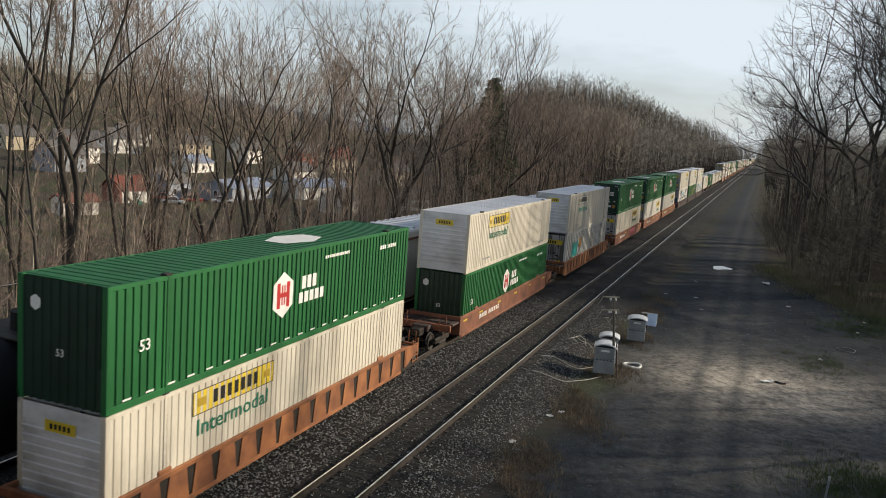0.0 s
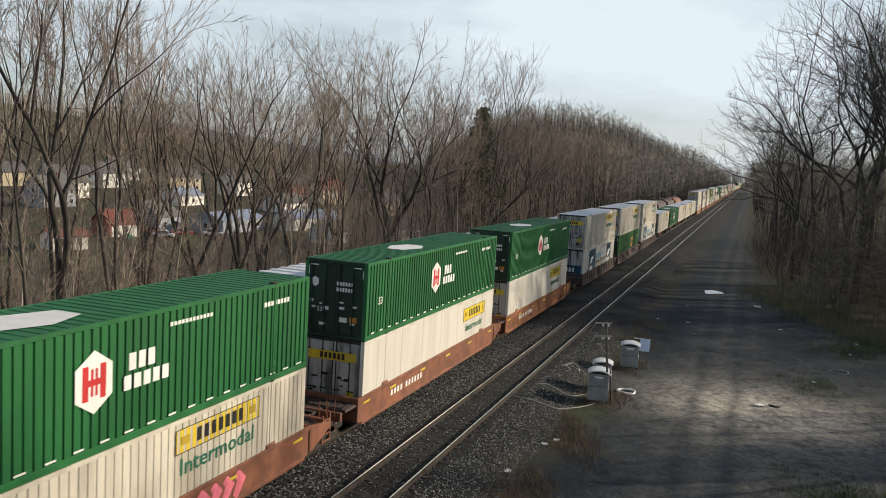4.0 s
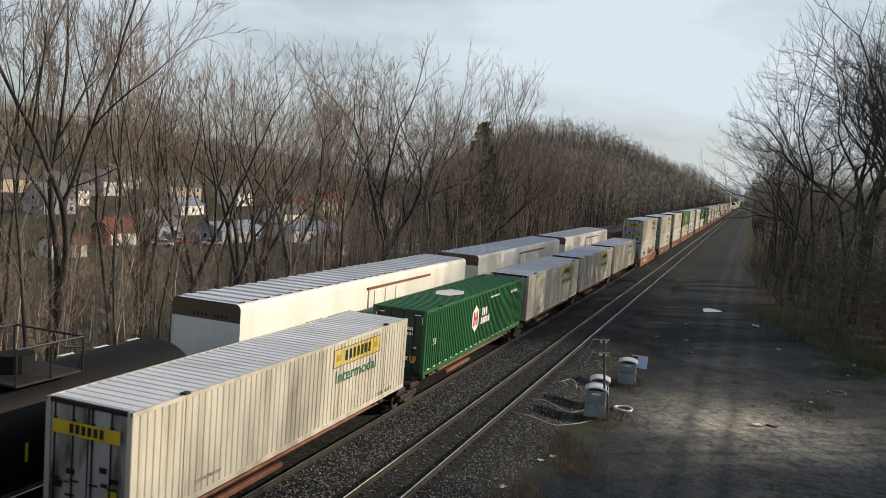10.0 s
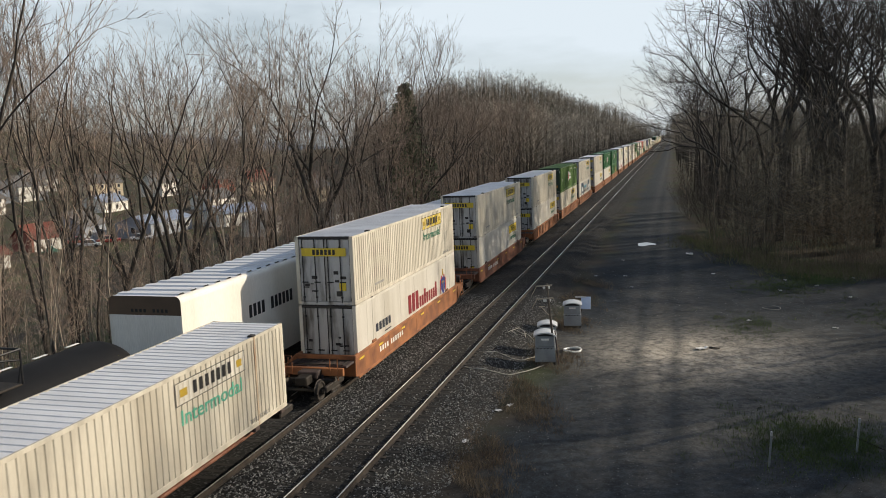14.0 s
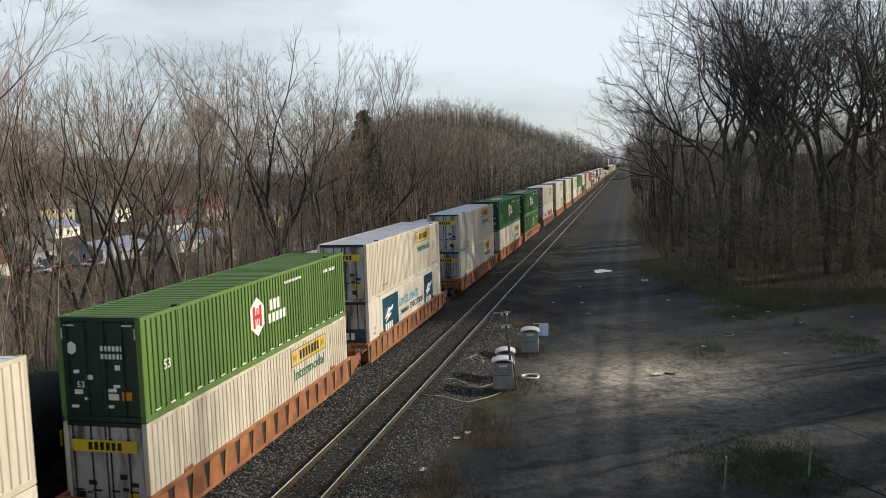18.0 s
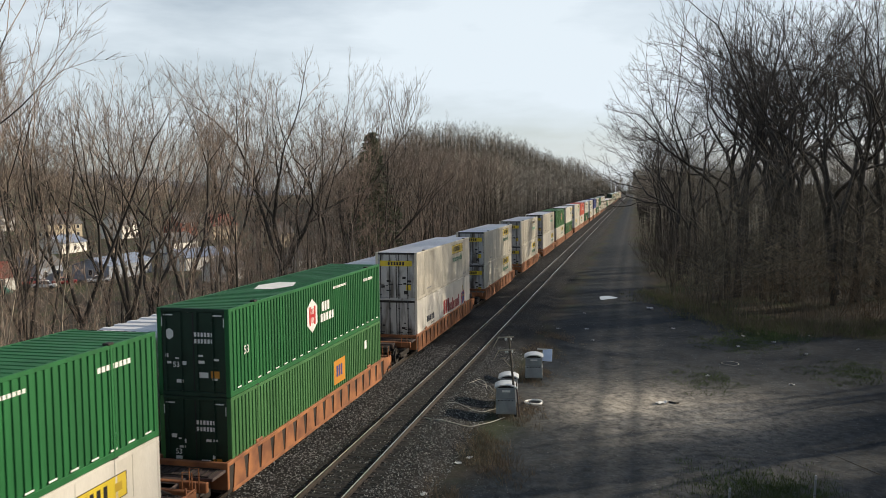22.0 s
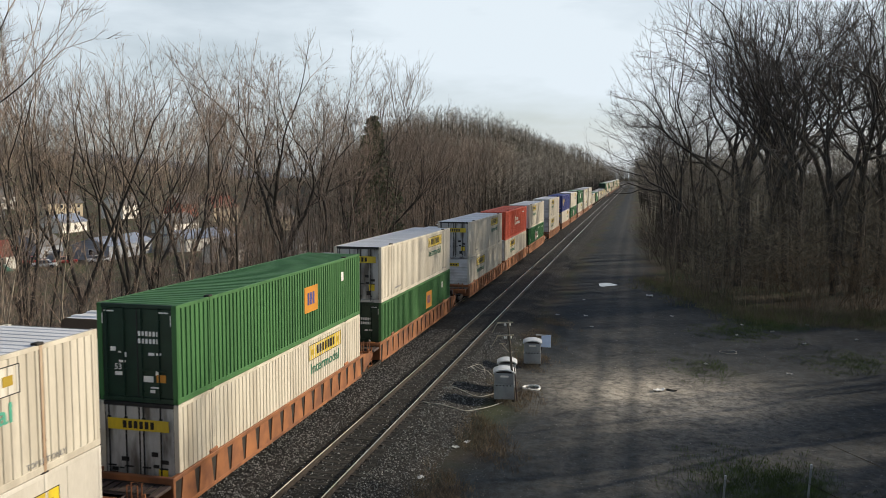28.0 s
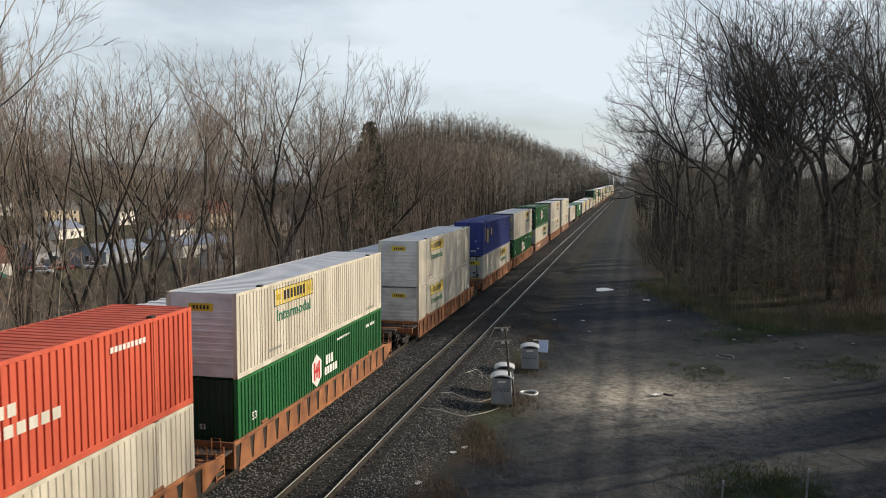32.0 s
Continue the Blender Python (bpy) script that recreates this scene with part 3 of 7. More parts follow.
# ---- trees ----
def grow_tree(seed, height, r0, bole, stems, open_, n2, n3, shoots, shoot_len=0.7, up=0.05, crook=0.09, low=0.2, fall=0.34):
    """A bare tree: a bole, stems that climb, limbs along them, branches along those, and fine shoots."""
    rng = random.Random(seed)
    trunk, crown = Mesh(), Mesh()

    def aside(d, ang):
        v = Vector((rng.gauss(0, 1), rng.gauss(0, 1), rng.gauss(0, 1)))
        v = (v - d * v.dot(d)).normalized()
        return (d * math.cos(ang) + v * math.sin(ang)).normalized()

    def shoot(p, d, ln, w0=0.0075, again=2):
        d = (aside(d, rng.uniform(0.3, 0.85)) + Vector((0, 0, 0.2))).normalized()
        w = d.orthogonal().normalized()
        w = (w * math.cos(rng.random() * 3.1) + d.cross(w) * math.sin(rng.random() * 3.1)) * w0
        e = p + d * ln
        crown.add([tuple(p - w), tuple(p + w), tuple(e)], [(0, 1, 2)])
        for _ in range(again):
            shoot(p.lerp(e, rng.uniform(0.2, 0.7)), d, ln * rng.uniform(0.4, 0.7), w0 * 0.8, 0)

    def limb(p, d, ln, r, level):
        n = (8, 4, 1)[level - 1]
        pts, rs, ds = [p], [r], [d]
        for i in range(n):
            d = (aside(d, abs(rng.gauss(0, crook * (1.0, 1.5, 2.2)[level - 1]))) + Vector((0, 0, up))).normalized()
            p = p + d * (ln / n)
            pts.append(p)
            ds.append(d)
            rs.append(max(r * (1 - 0.84 * (i + 1) / n), 0.006))
        (trunk if r > 0.03 else crown).tube(pts, rs, (6, 4, 3)[level - 1], cap=False)

        def spot(t):
            i = min(int(t * n), n - 1)
            return pts[i].lerp(pts[i + 1], t * n - i), ds[i + 1], rs[i] + (rs[i + 1] - rs[i]) * (t * n - i)

        if level == 3:
            for k in range(shoots):
                q, dd, _ = spot(rng.uniform(0.1, 0.999))
                shoot(q, dd, shoot_len * rng.uniform(0.45, 1.1), again=2 if height > 12 else 1)
            return
        count = (n2, n3)[level - 1]
        for k in range(count):
            t = low + (0.995 - low) * (k + rng.random()) / count
            q, dd, rr = spot(min(t, 0.995))
            ld = (aside(dd, rng.uniform(0.45, 1.0)) + Vector((0, 0, 0.12))).normalized()
            limb(q, ld, ln * (0.16 + fall * (1 - t)) * rng.uniform(0.7, 1.25) if level == 1 else ln * (0.22 + fall * (1 - t)) * rng.uniform(0.7, 1.25), max(rr * rng.uniform(0.42, 0.62), 0.009), level + 1)

    p, d = Vector((0, 0, -0.3)), Vector((rng.uniform(-0.04, 0.04), rng.uniform(-0.04, 0.04), 1)).normalized()
    pts, rs = [p], [r0 * 1.3]
    for i in range(4):
        d = (aside(d, abs(rng.gauss(0, 0.04))) + Vector((0, 0, 0.1))).normalized()
        p = p + d * (height * bole / 4)
        pts.append(p)
        rs.append(r0 * (1 - 0.05 * i))
    trunk.tube(pts, rs, 9, cap=False)
    a0 = rng.uniform(0, 6.28)
    for k in range(stems):
        a = a0 + 6.283 * k / stems + rng.uniform(-0.4, 0.4)
        sp = open_ * rng.uniform(0.35, 1.0) if stems > 1 else 0.04
        base = pts[-1] if k < 2 else pts[-2].lerp(pts[-1], rng.random())
        limb(base, Vector((math.cos(a) * sp, math.sin(a) * sp, 1)).normalized(), height * (1 - bole) * rng.uniform(0.82, 1.06), r0 * (0.95, 0.72, 0.62, 0.55, 0.5, 0.46, 0.43, 0.4)[stems - 1], 1)
    return trunk, crown


def forked_tree(seed, height, r0, bole, stems, open_=1.0, levels=6, crook=0.07, up=0.06, lean=0.0, shoots=5, shoot_len=0.85, side=0.75):
    """A bare tree: the bole parts into stems, and every limb forks and forks again up to a rounded crown of fine shoots."""
    rng = random.Random(seed)
    trunk, crown = Mesh(), Mesh()

    def aside(d, ang, turn=None):
        u = d.orthogonal().normalized()
        a = rng.uniform(0, 6.283) if turn is None else turn
        v = u * math.cos(a) + d.cross(u) * math.sin(a)
        return (d * math.cos(ang) + v * math.sin(ang)).normalized()

    def shoot(p, d, ln, w0, again):
        d = (aside(d, rng.uniform(0.2, 0.75)) + Vector((0, 0, 0.15))).normalized()
        w = d.orthogonal().normalized()
        a = rng.random() * 3.1
        w = (w * math.cos(a) + d.cross(w) * math.sin(a)) * w0
        e = p + d * ln
        crown.add([tuple(p - w), tuple(p + w), tuple(e)], [(0, 1, 2)])
        for _ in range(again):
            shoot(p.lerp(e, rng.uniform(0.15, 0.75)), d, ln * rng.uniform(0.4, 0.7), w0 * 0.75, 0)

    def limb(p, d, ln, r, level):
        n = 4 if level <= 1 else 3 if level <= 3 else 2
        pts, rs, ds = [p], [r], [d]
        thin = 0.80 if level < levels else 0.45
        for k in range(n):
            d = (aside(d, abs(rng.gauss(0, crook * 1.5))) + Vector((0, 0, up))).normalized()
            p = p + d * (ln / n)
            pts.append(p)
            ds.append(d)
            rs.append(r * (1 - (1 - thin) * (k + 1) / n))
        (trunk if r > 0.028 else crown).tube(pts, rs, 6 if r > 0.1 else 4 if r > 0.04 else 3, cap=False)
        if level >= levels - 2:
            for k in range(shoots if level == levels else shoots - 1):
                a = rng.randrange(n)
                shoot(pts[a].lerp(pts[a + 1], rng.random()), ds[a + 1], shoot_len * rng.uniform(0.5, 1.15), 0.009, 2)
        if level == levels:
            return
        r = rs[-1]
        turn = rng.uniform(0, 6.283)
        limb(p, aside(d, open_ * rng.uniform(0.12, 0.34), turn), ln * rng.uniform(0.76, 0.92), r * 0.86, level + 1)
        limb(p, aside(d, open_ * rng.uniform(0.42, 0.75), turn + 3.14 + rng.uniform(-0.5, 0.5)), ln * rng.uniform(0.62, 0.86), r * rng.uniform(0.58, 0.74), level + 1)
        for k in (1, 2):
            if level and rng.random() < side:
                a = rng.randrange(n)
                limb(pts[a].lerp(pts[a + 1], rng.random()), aside(ds[a + 1], rng.uniform(0.6, 1.05)), ln * rng.uniform(0.4, 0.66), max(rs[a] * rng.uniform(0.25, 0.42), 0.007), min(level + 2, levels))

    p, d = Vector((0, 0, -0.3)), Vector((lean + rng.uniform(-0.04, 0.04), rng.uniform(-0.04, 0.04), 1)).normalized()
    pts, rs = [p], [r0 * 1.4]
    for k in range(4):
        d = (aside(d, abs(rng.gauss(0, 0.05))) + Vector((lean * 0.1, 0, 0.1))).normalized()
        p = p + d * (height * bole / 4)
        pts.append(p)
        rs.append(r0 * (1 - 0.05 * k))
    trunk.tube(pts, rs, 9, cap=False)
    a0 = rng.uniform(0, 6.283)
    reach = height * (1 - bole) * (0.215 if levels > 5 else 0.25)
    for k in range(stems):
        limb(pts[-1] if k < 2 else pts[-2].lerp(pts[-1], rng.random()), aside(d, open_ * rng.uniform(0.18, 0.5) if stems > 1 else 0.05, a0 + 6.283 * k / stems), reach * rng.uniform(0.9, 1.15), r0 * (0.93, 0.74, 0.62, 0.55)[stems - 1], 0)
    return trunk, crown


TREES = {}


def tree_meshes(kind, seed):
    key = (kind, seed)
    if key in TREES:
        return TREES[key]
    if kind == "hero":
        t, c = forked_tree(100 + seed, 21.5, 0.24, 0.26, 3, 0.80, 6, up=0.07, shoots=3, side=0.42)
        mats = ("bark", "twig")
    elif kind == "spread":
        t, c = forked_tree(150 + seed, 20.5, 0.36, 0.26, 4, 1.1, 6, crook=0.09, shoots=4, side=0.55)
        mats = ("bark", "twig")
    elif kind == "tall":
        t, c = forked_tree(120 + seed, 21.5, 0.20, 0.26, 2, 0.68, 6, crook=0.09, up=0.09, shoots=3, side=0.4)
        mats = ("bark", "twig")
    elif kind == "slim":
        t, c = forked_tree(200 + seed, 18.0, 0.14, 0.22, 2, 0.6, 5, up=0.10, shoots=4, side=0.6)
        mats = ("bark", "twig")
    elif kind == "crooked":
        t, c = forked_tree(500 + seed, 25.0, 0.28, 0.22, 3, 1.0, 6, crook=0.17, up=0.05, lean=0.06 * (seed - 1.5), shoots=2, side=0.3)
        mats = ("bark_shaded", "twig_shaded")
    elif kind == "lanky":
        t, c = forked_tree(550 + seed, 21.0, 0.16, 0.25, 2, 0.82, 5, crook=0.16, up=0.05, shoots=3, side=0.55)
        mats = ("bark_shaded", "twig_shaded")
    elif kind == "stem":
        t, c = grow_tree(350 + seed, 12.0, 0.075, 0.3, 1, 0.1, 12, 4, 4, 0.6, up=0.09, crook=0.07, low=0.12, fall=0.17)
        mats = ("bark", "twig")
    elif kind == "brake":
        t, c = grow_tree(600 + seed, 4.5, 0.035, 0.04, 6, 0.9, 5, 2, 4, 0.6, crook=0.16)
        mats = ("twig_shaded", "twig_shaded")
    elif kind == "slim":
        t, c = grow_tree(200 + seed, 17.5, 0.13, 0.25, 2, 0.14, 15, 6, 6, 0.7, up=0.07, crook=0.14, fall=0.27)
        mats = ("bark", "twig")
    elif kind == "pole":
        t, c = grow_tree(300 + seed, 10.0, 0.055, 0.22, 1, 0.1, 11, 4, 4, 0.55, up=0.09, crook=0.05, low=0.15, fall=0.17)
        mats = ("bark_pale", "twig_red")
    elif kind == "bush":
        t, c = grow_tree(400 + seed, 3.0, 0.03, 0.04, 7, 1.0, 5, 2, 5, 0.45, crook=0.14)
        mats = ("brush", "brush")
    TREES[key] = (t.done("trunk", mats[0], True), c.done("crown", mats[1]))
    return TREES[key]


TREE_TEXT = {
    "hero": ("bare_tree", "tall bare tree with dark forking limbs and fine twigs", "tree"),
    "spread": ("bare_tree", "wide-spreading bare tree with crooked dark limbs", "tree"),
    "crooked": ("bare_tree", "tall bare tree with crooked limbs coloured as backlit", "tree"),
    "lanky": ("bare_tree", "lanky bare tree with thin branches coloured as backlit", "tree"),
    "brake": ("bush", "leafless tangled bush coloured dark for the wood's shade", "bush"),
    "tall": ("bare_tree", "tall bare deciduous tree with spreading dark limbs", "tree"),
    "slim": ("bare_tree", "slender bare tree with upright dark branches", "tree"),
    "pole": ("sapling", "thin pale bare sapling with fine reddish twigs", "sapling"),
    "stem": ("young_tree", "slender straight bare young tree with grey bark", "tree"),
    "bush": ("bush", "leafless tangled brown bush", "bush"),
}


def plant(kind, seed, x, y, size=1.0, turn=0.0, lean=0.0, group=""):
    name, label, cat = TREE_TEXT[kind]
    tm, cm = tree_meshes(kind, seed)
    ob = thing(name, label, cat, group=group)
    ob.matrix_basis = pose(x, y, land_at(x, y), lean, 0, turn)
    ob.scale = (size, size, size)
    part("trunk", tm, "", ob)
    part("crown", cm, "", ob)
    return ob


def build_far_woods(name, count, area, height, label, seed, density=34, material="far_woods", slim=1.0, cat="woods", stem=1.0, trunks=""):
    """Woods too far to count: thin stems with a fan of twigs each."""
    rng = np.random.default_rng(seed)
    x, y = area(rng, count)
    z = land(x, y)
    h = rng.uniform(*height, len(x))
    vs, fs, o = [], [], 0
    k = density
    n = len(x)
    base = np.stack([x, y, z - 0.5], -1)
    # stems: two crossed slivers each
    dist = np.hypot(x - 10, y)
    wid = np.clip(dist * 0.00040, 0.07, 0.4) * slim
    for c, s in ((1, 0), (0, 1)):
        off = np.stack([wid * c * stem, wid * s * stem, 0 * wid], -1)
        top = base + np.stack([rng.normal(0, 0.6, n), rng.normal(0, 0.6, n), h * 0.85], -1)
        vs.append(np.stack([base - off, base + off, top], 1).reshape(-1, 3))
    t = 0.12 + 0.88 * rng.random((n, k)) ** 0.8
    ang = rng.uniform(0, 2 * np.pi, (n, k))
    wide = h[:, None] * rng.uniform(0.18, 0.32, (n, 1))
    rad = wide * np.sqrt(np.clip(1.0 - ((t - 0.58) / 0.5) ** 2, 0.03, 1)) * rng.uniform(0.45, 1.05, (n, k))
    tipz = h[:, None] * np.clip(0.92 * t + 0.10 * rng.uniform(0.0, 1, (n, k)), 0, 1.0)
    start = rng.uniform(0.25, 0.8, (n, k))
    a = np.stack([x[:, None] + start * rad * np.cos(ang), y[:, None] + start * rad * np.sin(ang), z[:, None] + tipz * (0.86 + 0.1 * start)], -1)
    b = np.stack([x[:, None] + rad * np.cos(ang + rng.normal(0, 0.35, (n, k))), y[:, None] + rad * np.sin(ang), z[:, None] + tipz], -1)
    wv = (wid[:, None, None] * 0.26) * rng.normal(0, 1, (n, k, 3))
    vs.append(np.stack([a - wv, a + wv, b], 2).reshape(-1, 3))
    v = np.concatenate(vs)
    f = np.arange(len(v)).reshape(-1, 3)
    me = bpy.data.meshes.new(name)
    me.vertices.add(len(v))
    me.vertices.foreach_set("co", v.astype(np.float32).ravel())
    me.loops.add(len(v))
    me.loops.foreach_set("vertex_index", np.arange(len(v), dtype=np.int32))
    me.polygons.add(len(f))
    me.polygons.foreach_set("loop_start", np.arange(0, len(v), 3, dtype=np.int32))
    me.update(calc_edges=True)
    me.materials.append(M[material])
    me.materials.append(M[trunks or material])
    me.polygons.foreach_set("material_index", (np.arange(len(f)) < 2 * n).astype(np.int32))
    return tagged(new(name, me), label, cat, kind="stuff")


def left_hill(rng, n):
    y = 150 + 750 * rng.random(n) ** 1.3
    x = -15 - (0.40 * y - 25) * rng.random(n) ** 1.5
    return x, y


def right_far(rng, n):
    y = 135 + 600 * rng.random(n) ** 1.4
    x = 11 + 2.5 * ramp01(-y, -300, -150) + 70 * rng.random(n) ** 1.5
    return x, y


def across(rng, n):
    return -160 + 360 * rng.random(n), 1240 + 160 * rng.random(n)


def town_hill(rng, n):
    a = rng.uniform(0, 2 * np.pi, n)
    r = np.sqrt(rng.random(n))
    return -600 + 300 * r * np.cos(a), 500 + 380 * r * np.sin(a)


def left_scrub(rng, n):
    y = 16 + 150 * rng.random(n) ** 1.2
    return -13.0 - 26 * rng.random(n) ** 1.5, y


def left_young(rng, n):
    y = 22 + 120 * rng.random(n) ** 1.2
    return -15.0 - 20 * rng.random(n) ** 1.2, y


def wood_front(rng, n):
    t = rng.random(n)
    x = 13.5 + 36 * t
    y = 84 - 22 * np.minimum(t * 4, 1) + rng.normal(0, 1.8, n) + 2.0 * np.sin(x * 0.6)
    keep = np.sin(x * 1.1 + 0.7) + np.sin(x * 0.37 + 2.0) > -0.6
    return x[keep], y[keep]


def right_scrub(rng, n):
    y = 64 + 90 * rng.random(n) ** 1.3
    x = 13.5 + 30 * rng.random(n) ** 1.2 - 3.0 * ramp01(y, 75, 120)
    keep = (y > 60 + 0.25 * np.abs(x - 20)) & (y > 90 - 2.2 * (x - 9))
    return x[keep], y[keep]


def beside_sun(x, y):
    """Distance from the sun's ray that passes over the pale patch of road."""
    return (x - 10.8) * math.cos(sa) - (y - 39.5) * math.sin(sa)


def sunlit_lane(x, y):
    """True along the gap left in the unseen growth so the low sun reaches the road."""
    d = beside_sun(x, y)
    return (d > -5.8) & (d < 1.4)


# places for unseen growth beside the view, laid out to shade the road
def right_edge(rng, n):
    y = 5 + 58 * rng.random(n)
    x = 12.6 + 0.31 * y + 15 * rng.random(n) + 4 * ramp01(-y, 0, 10)
    across_sun = beside_sun(x, y)
    # stripes left open along the sun, so lit streaks cross the road
    gap = (np.sin(across_sun * 1.25 + 0.6 * np.sin(across_sun * 0.4)) < -0.2) & (across_sun > 1.4)
    keep = ~sunlit_lane(x, y) & ~gap
    return x[keep], y[keep]


def bank_front(rng, n):
    x, y = 14 + 42 * rng.random(n), 65 + 11 * rng.random(n)
    keep = (y > 90 - 2.0 * (x - 5)) & (np.sin(x * 0.9) + np.sin(y * 1.1 + x * 0.4) > -0.5)
    return x[keep], y[keep]


def wood_inner(rng, n):
    y = 92 + 66 * rng.random(n)
    return 30 + 34 * rng.random(n), y


build_far_woods("inner_thicket", 1200, wood_inner, (7.0, 17.0), "dense bare growth coloured dark for the shade inside the wood", 23, 36, "thicket_shaded", 0.5, "thicket")
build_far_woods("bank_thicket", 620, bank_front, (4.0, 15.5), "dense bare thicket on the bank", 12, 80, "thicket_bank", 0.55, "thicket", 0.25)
build_far_woods("scrub", 2600, left_scrub, (1.2, 5.0), "tangled brown scrub on the bank", 4, 24, "thicket", 0.13, "scrub")
build_far_woods("green_brush", 2400, left_scrub, (0.4, 1.9), "low green brush and briars on the bank", 14, 24, "grass", 0.2, "brush")
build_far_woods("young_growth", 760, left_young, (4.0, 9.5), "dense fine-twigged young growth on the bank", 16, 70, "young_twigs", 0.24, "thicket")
build_far_woods("front_brush", 520, wood_front, (0.8, 4.5), "tangled brown brush in front of the wood", 17, 46, "thicket", 0.22, "brush")
build_far_woods("edge_brush", 700, wood_front, (0.3, 1.5), "low dark green brush in front of the wood", 18, 26, "weed_dark", 0.3, "brush", 0.3)
build_far_woods("undergrowth", 2600, right_scrub, (1.5, 7.0), "dense undergrowth coloured dark for the shade beneath the trees", 5, 30, "thicket_shaded", 0.2, "undergrowth", 0.5)
build_far_woods("edge_thicket", 1250, right_edge, (11.5, 15.5), "unseen bare thicket added to shade the road", 6, 60, "thicket_shaded", 0.6, "thicket")
build_far_woods("hillside_woods", 5000, left_hill, (11, 22), "dense bare brown woods on a hillside", 1, 40, trunks="far_stem")
build_far_woods("trackside_woods", 1500, right_far, (15, 22), "dense dark bare woods along the track", 2, 50, trunks="far_stem")
# unseen woods behind the eye, added to cut the sky light from there
def behind(rng, n):
    side = np.where(rng.random(n) < 0.5, -1, 1)
    return side * (17 + 90 * rng.random(n)), -24 - 110 * rng.random(n)


build_far_woods("rear_woods", 500, behind, (13, 20), "unseen bare woods added behind the bridge to block sky light", 21, 40)
build_far_woods("distant_woods", 900, across, (22, 34), "distant bare woods across the valley's end", 9, 30)
build_far_woods("valley_woods", 4200, town_hill, (12, 17), "bare brown woods on the hill behind the town", 3, 14)


def plant_all():
    rng = random.Random(7)
    # the row of large trees beyond the far track
    heroes = [("slim", 0, -20.0, 27.0, 1.2), ("tall", 1, -19.5, 29.5, 1.15), ("slim", 2, -20.0, 33.4, 1.15), ("slim", 3, -22.0, 31.3, 1.05), ("slim", 1, -20.0, 35.2, 1.12),
              ("hero", 3, -21.0, 41.5, 0.98), ("hero", 4, -20.5, 44.5, 0.98), ("hero", 1, -21.5, 48.0, 1.0), ("tall", 0, -20.0, 51.0, 1.0), ("spread", 0, -20.5, 68.5, 1.22), ("tall", 1, -19.5, 76.0, 1.12), ("hero", 0, -21.5, 61.0, 1.05), ("hero", 2, -20.5, 84.0, 1.1),
              ("slim", 0, -22.5, 38.0, 1.05), ("slim", 2, -21.5, 57.0, 1.05), ("slim", 1, -19.0, 81.0, 0.9), ("tall", 3, -21.0, 105.0, 1.4)]
    for k, s, x, y, size in heroes:
        plant(k, s, x, y, size, rng.uniform(0, 360), group="trees beyond the tracks")
    for i in range(9):
        y = 34 + 60 * (i + rng.random()) / 9
        plant(("tall", "slim", "slim")[i % 3], rng.randrange(4), -24 - 9 * rng.random(), y, rng.uniform(0.8, 1.0), rng.uniform(0, 360), group="trees beyond the tracks")
    for i in range(40):
        y = 79 + 91 * (i + rng.random()) / 40
        x = -16.5 - 20 * rng.random() ** 1.5
        plant("tall" if rng.random() < 0.35 else "slim", rng.randrange(4), x, y, rng.uniform(0.85, 1.1), rng.uniform(0, 360), group="trees beyond the tracks")
    for i in range(300):
        y = 19 + 115 * (i + rng.random()) / 300
        x = -14.0 - 14 * rng.random() ** 1.3
        plant("pole" if rng.random() < 0.6 else "stem", rng.randrange(6), x, y, rng.uniform(0.6, 1.2), rng.uniform(0, 360), rng.uniform(-5, 5), group="young trees beyond the tracks")
    for i in range(45):
        y = 22 + 100 * (i + rng.random()) / 45
        x = -13.5 - 14 * rng.random()
        plant("bush", rng.randrange(4), x, y, rng.uniform(0.5, 0.9), rng.uniform(0, 360), group="bushes beyond the tracks")
    # the wood on the road's side
    right = [("crooked", 0, 19.5, 91.0, 1.3), ("crooked", 1, 19.6, 83.0, 1.3), ("crooked", 2, 23.5, 86.0, 1.4), ("crooked", 3, 28.5, 84.0, 1.45), ("crooked", 0, 34.0, 88.0, 1.2), ("crooked", 1, 41.0, 88.0, 1.15),
             ("lanky", 0, 16.5, 93.0, 1.4), ("lanky", 1, 20.5, 90.0, 1.5), ("lanky", 2, 26.0, 92.0, 1.55), ("lanky", 3, 31.0, 93.0, 1.35), ("lanky", 0, 37.5, 94.0, 1.3), ("lanky", 2, 15.0, 97.0, 1.2),
             ("crooked", 3, 16.0, 104.0, 1.05), ("lanky", 1, 14.6, 112.0, 1.2), ("crooked", 2, 15.8, 121.0, 1.0), ("lanky", 3, 14.0, 131.0, 1.2), ("crooked", 1, 15.6, 143.0, 1.0), ("lanky", 0, 14.2, 155.0, 1.1)]
    for k, s, x, y, size in right:
        plant(k, s, x, y, size, rng.uniform(0, 360), group="trees beside the road")
    for i in range(16):
        y = 82 + 44 * rng.random()
        x = 24 + 30 * rng.random()
        plant("crooked" if rng.random() < 0.2 else "lanky", rng.randrange(4), x, y, rng.uniform(1.25, 1.6) - 0.2 * float(ramp01(x, 30, 44)), rng.uniform(0, 360), group="trees beside the road")
    # unseen slim trees added to shade the ground nearby
    for i in range(8):
        y = 8 + 42 * rng.random()
        x = 17 + 0.31 * y + 12 * rng.random()
        if not sunlit_lane(x, y):
            plant("slim", rng.randrange(4), x, y, rng.uniform(0.6, 0.75), rng.uniform(0, 360), group="trees beside the road")
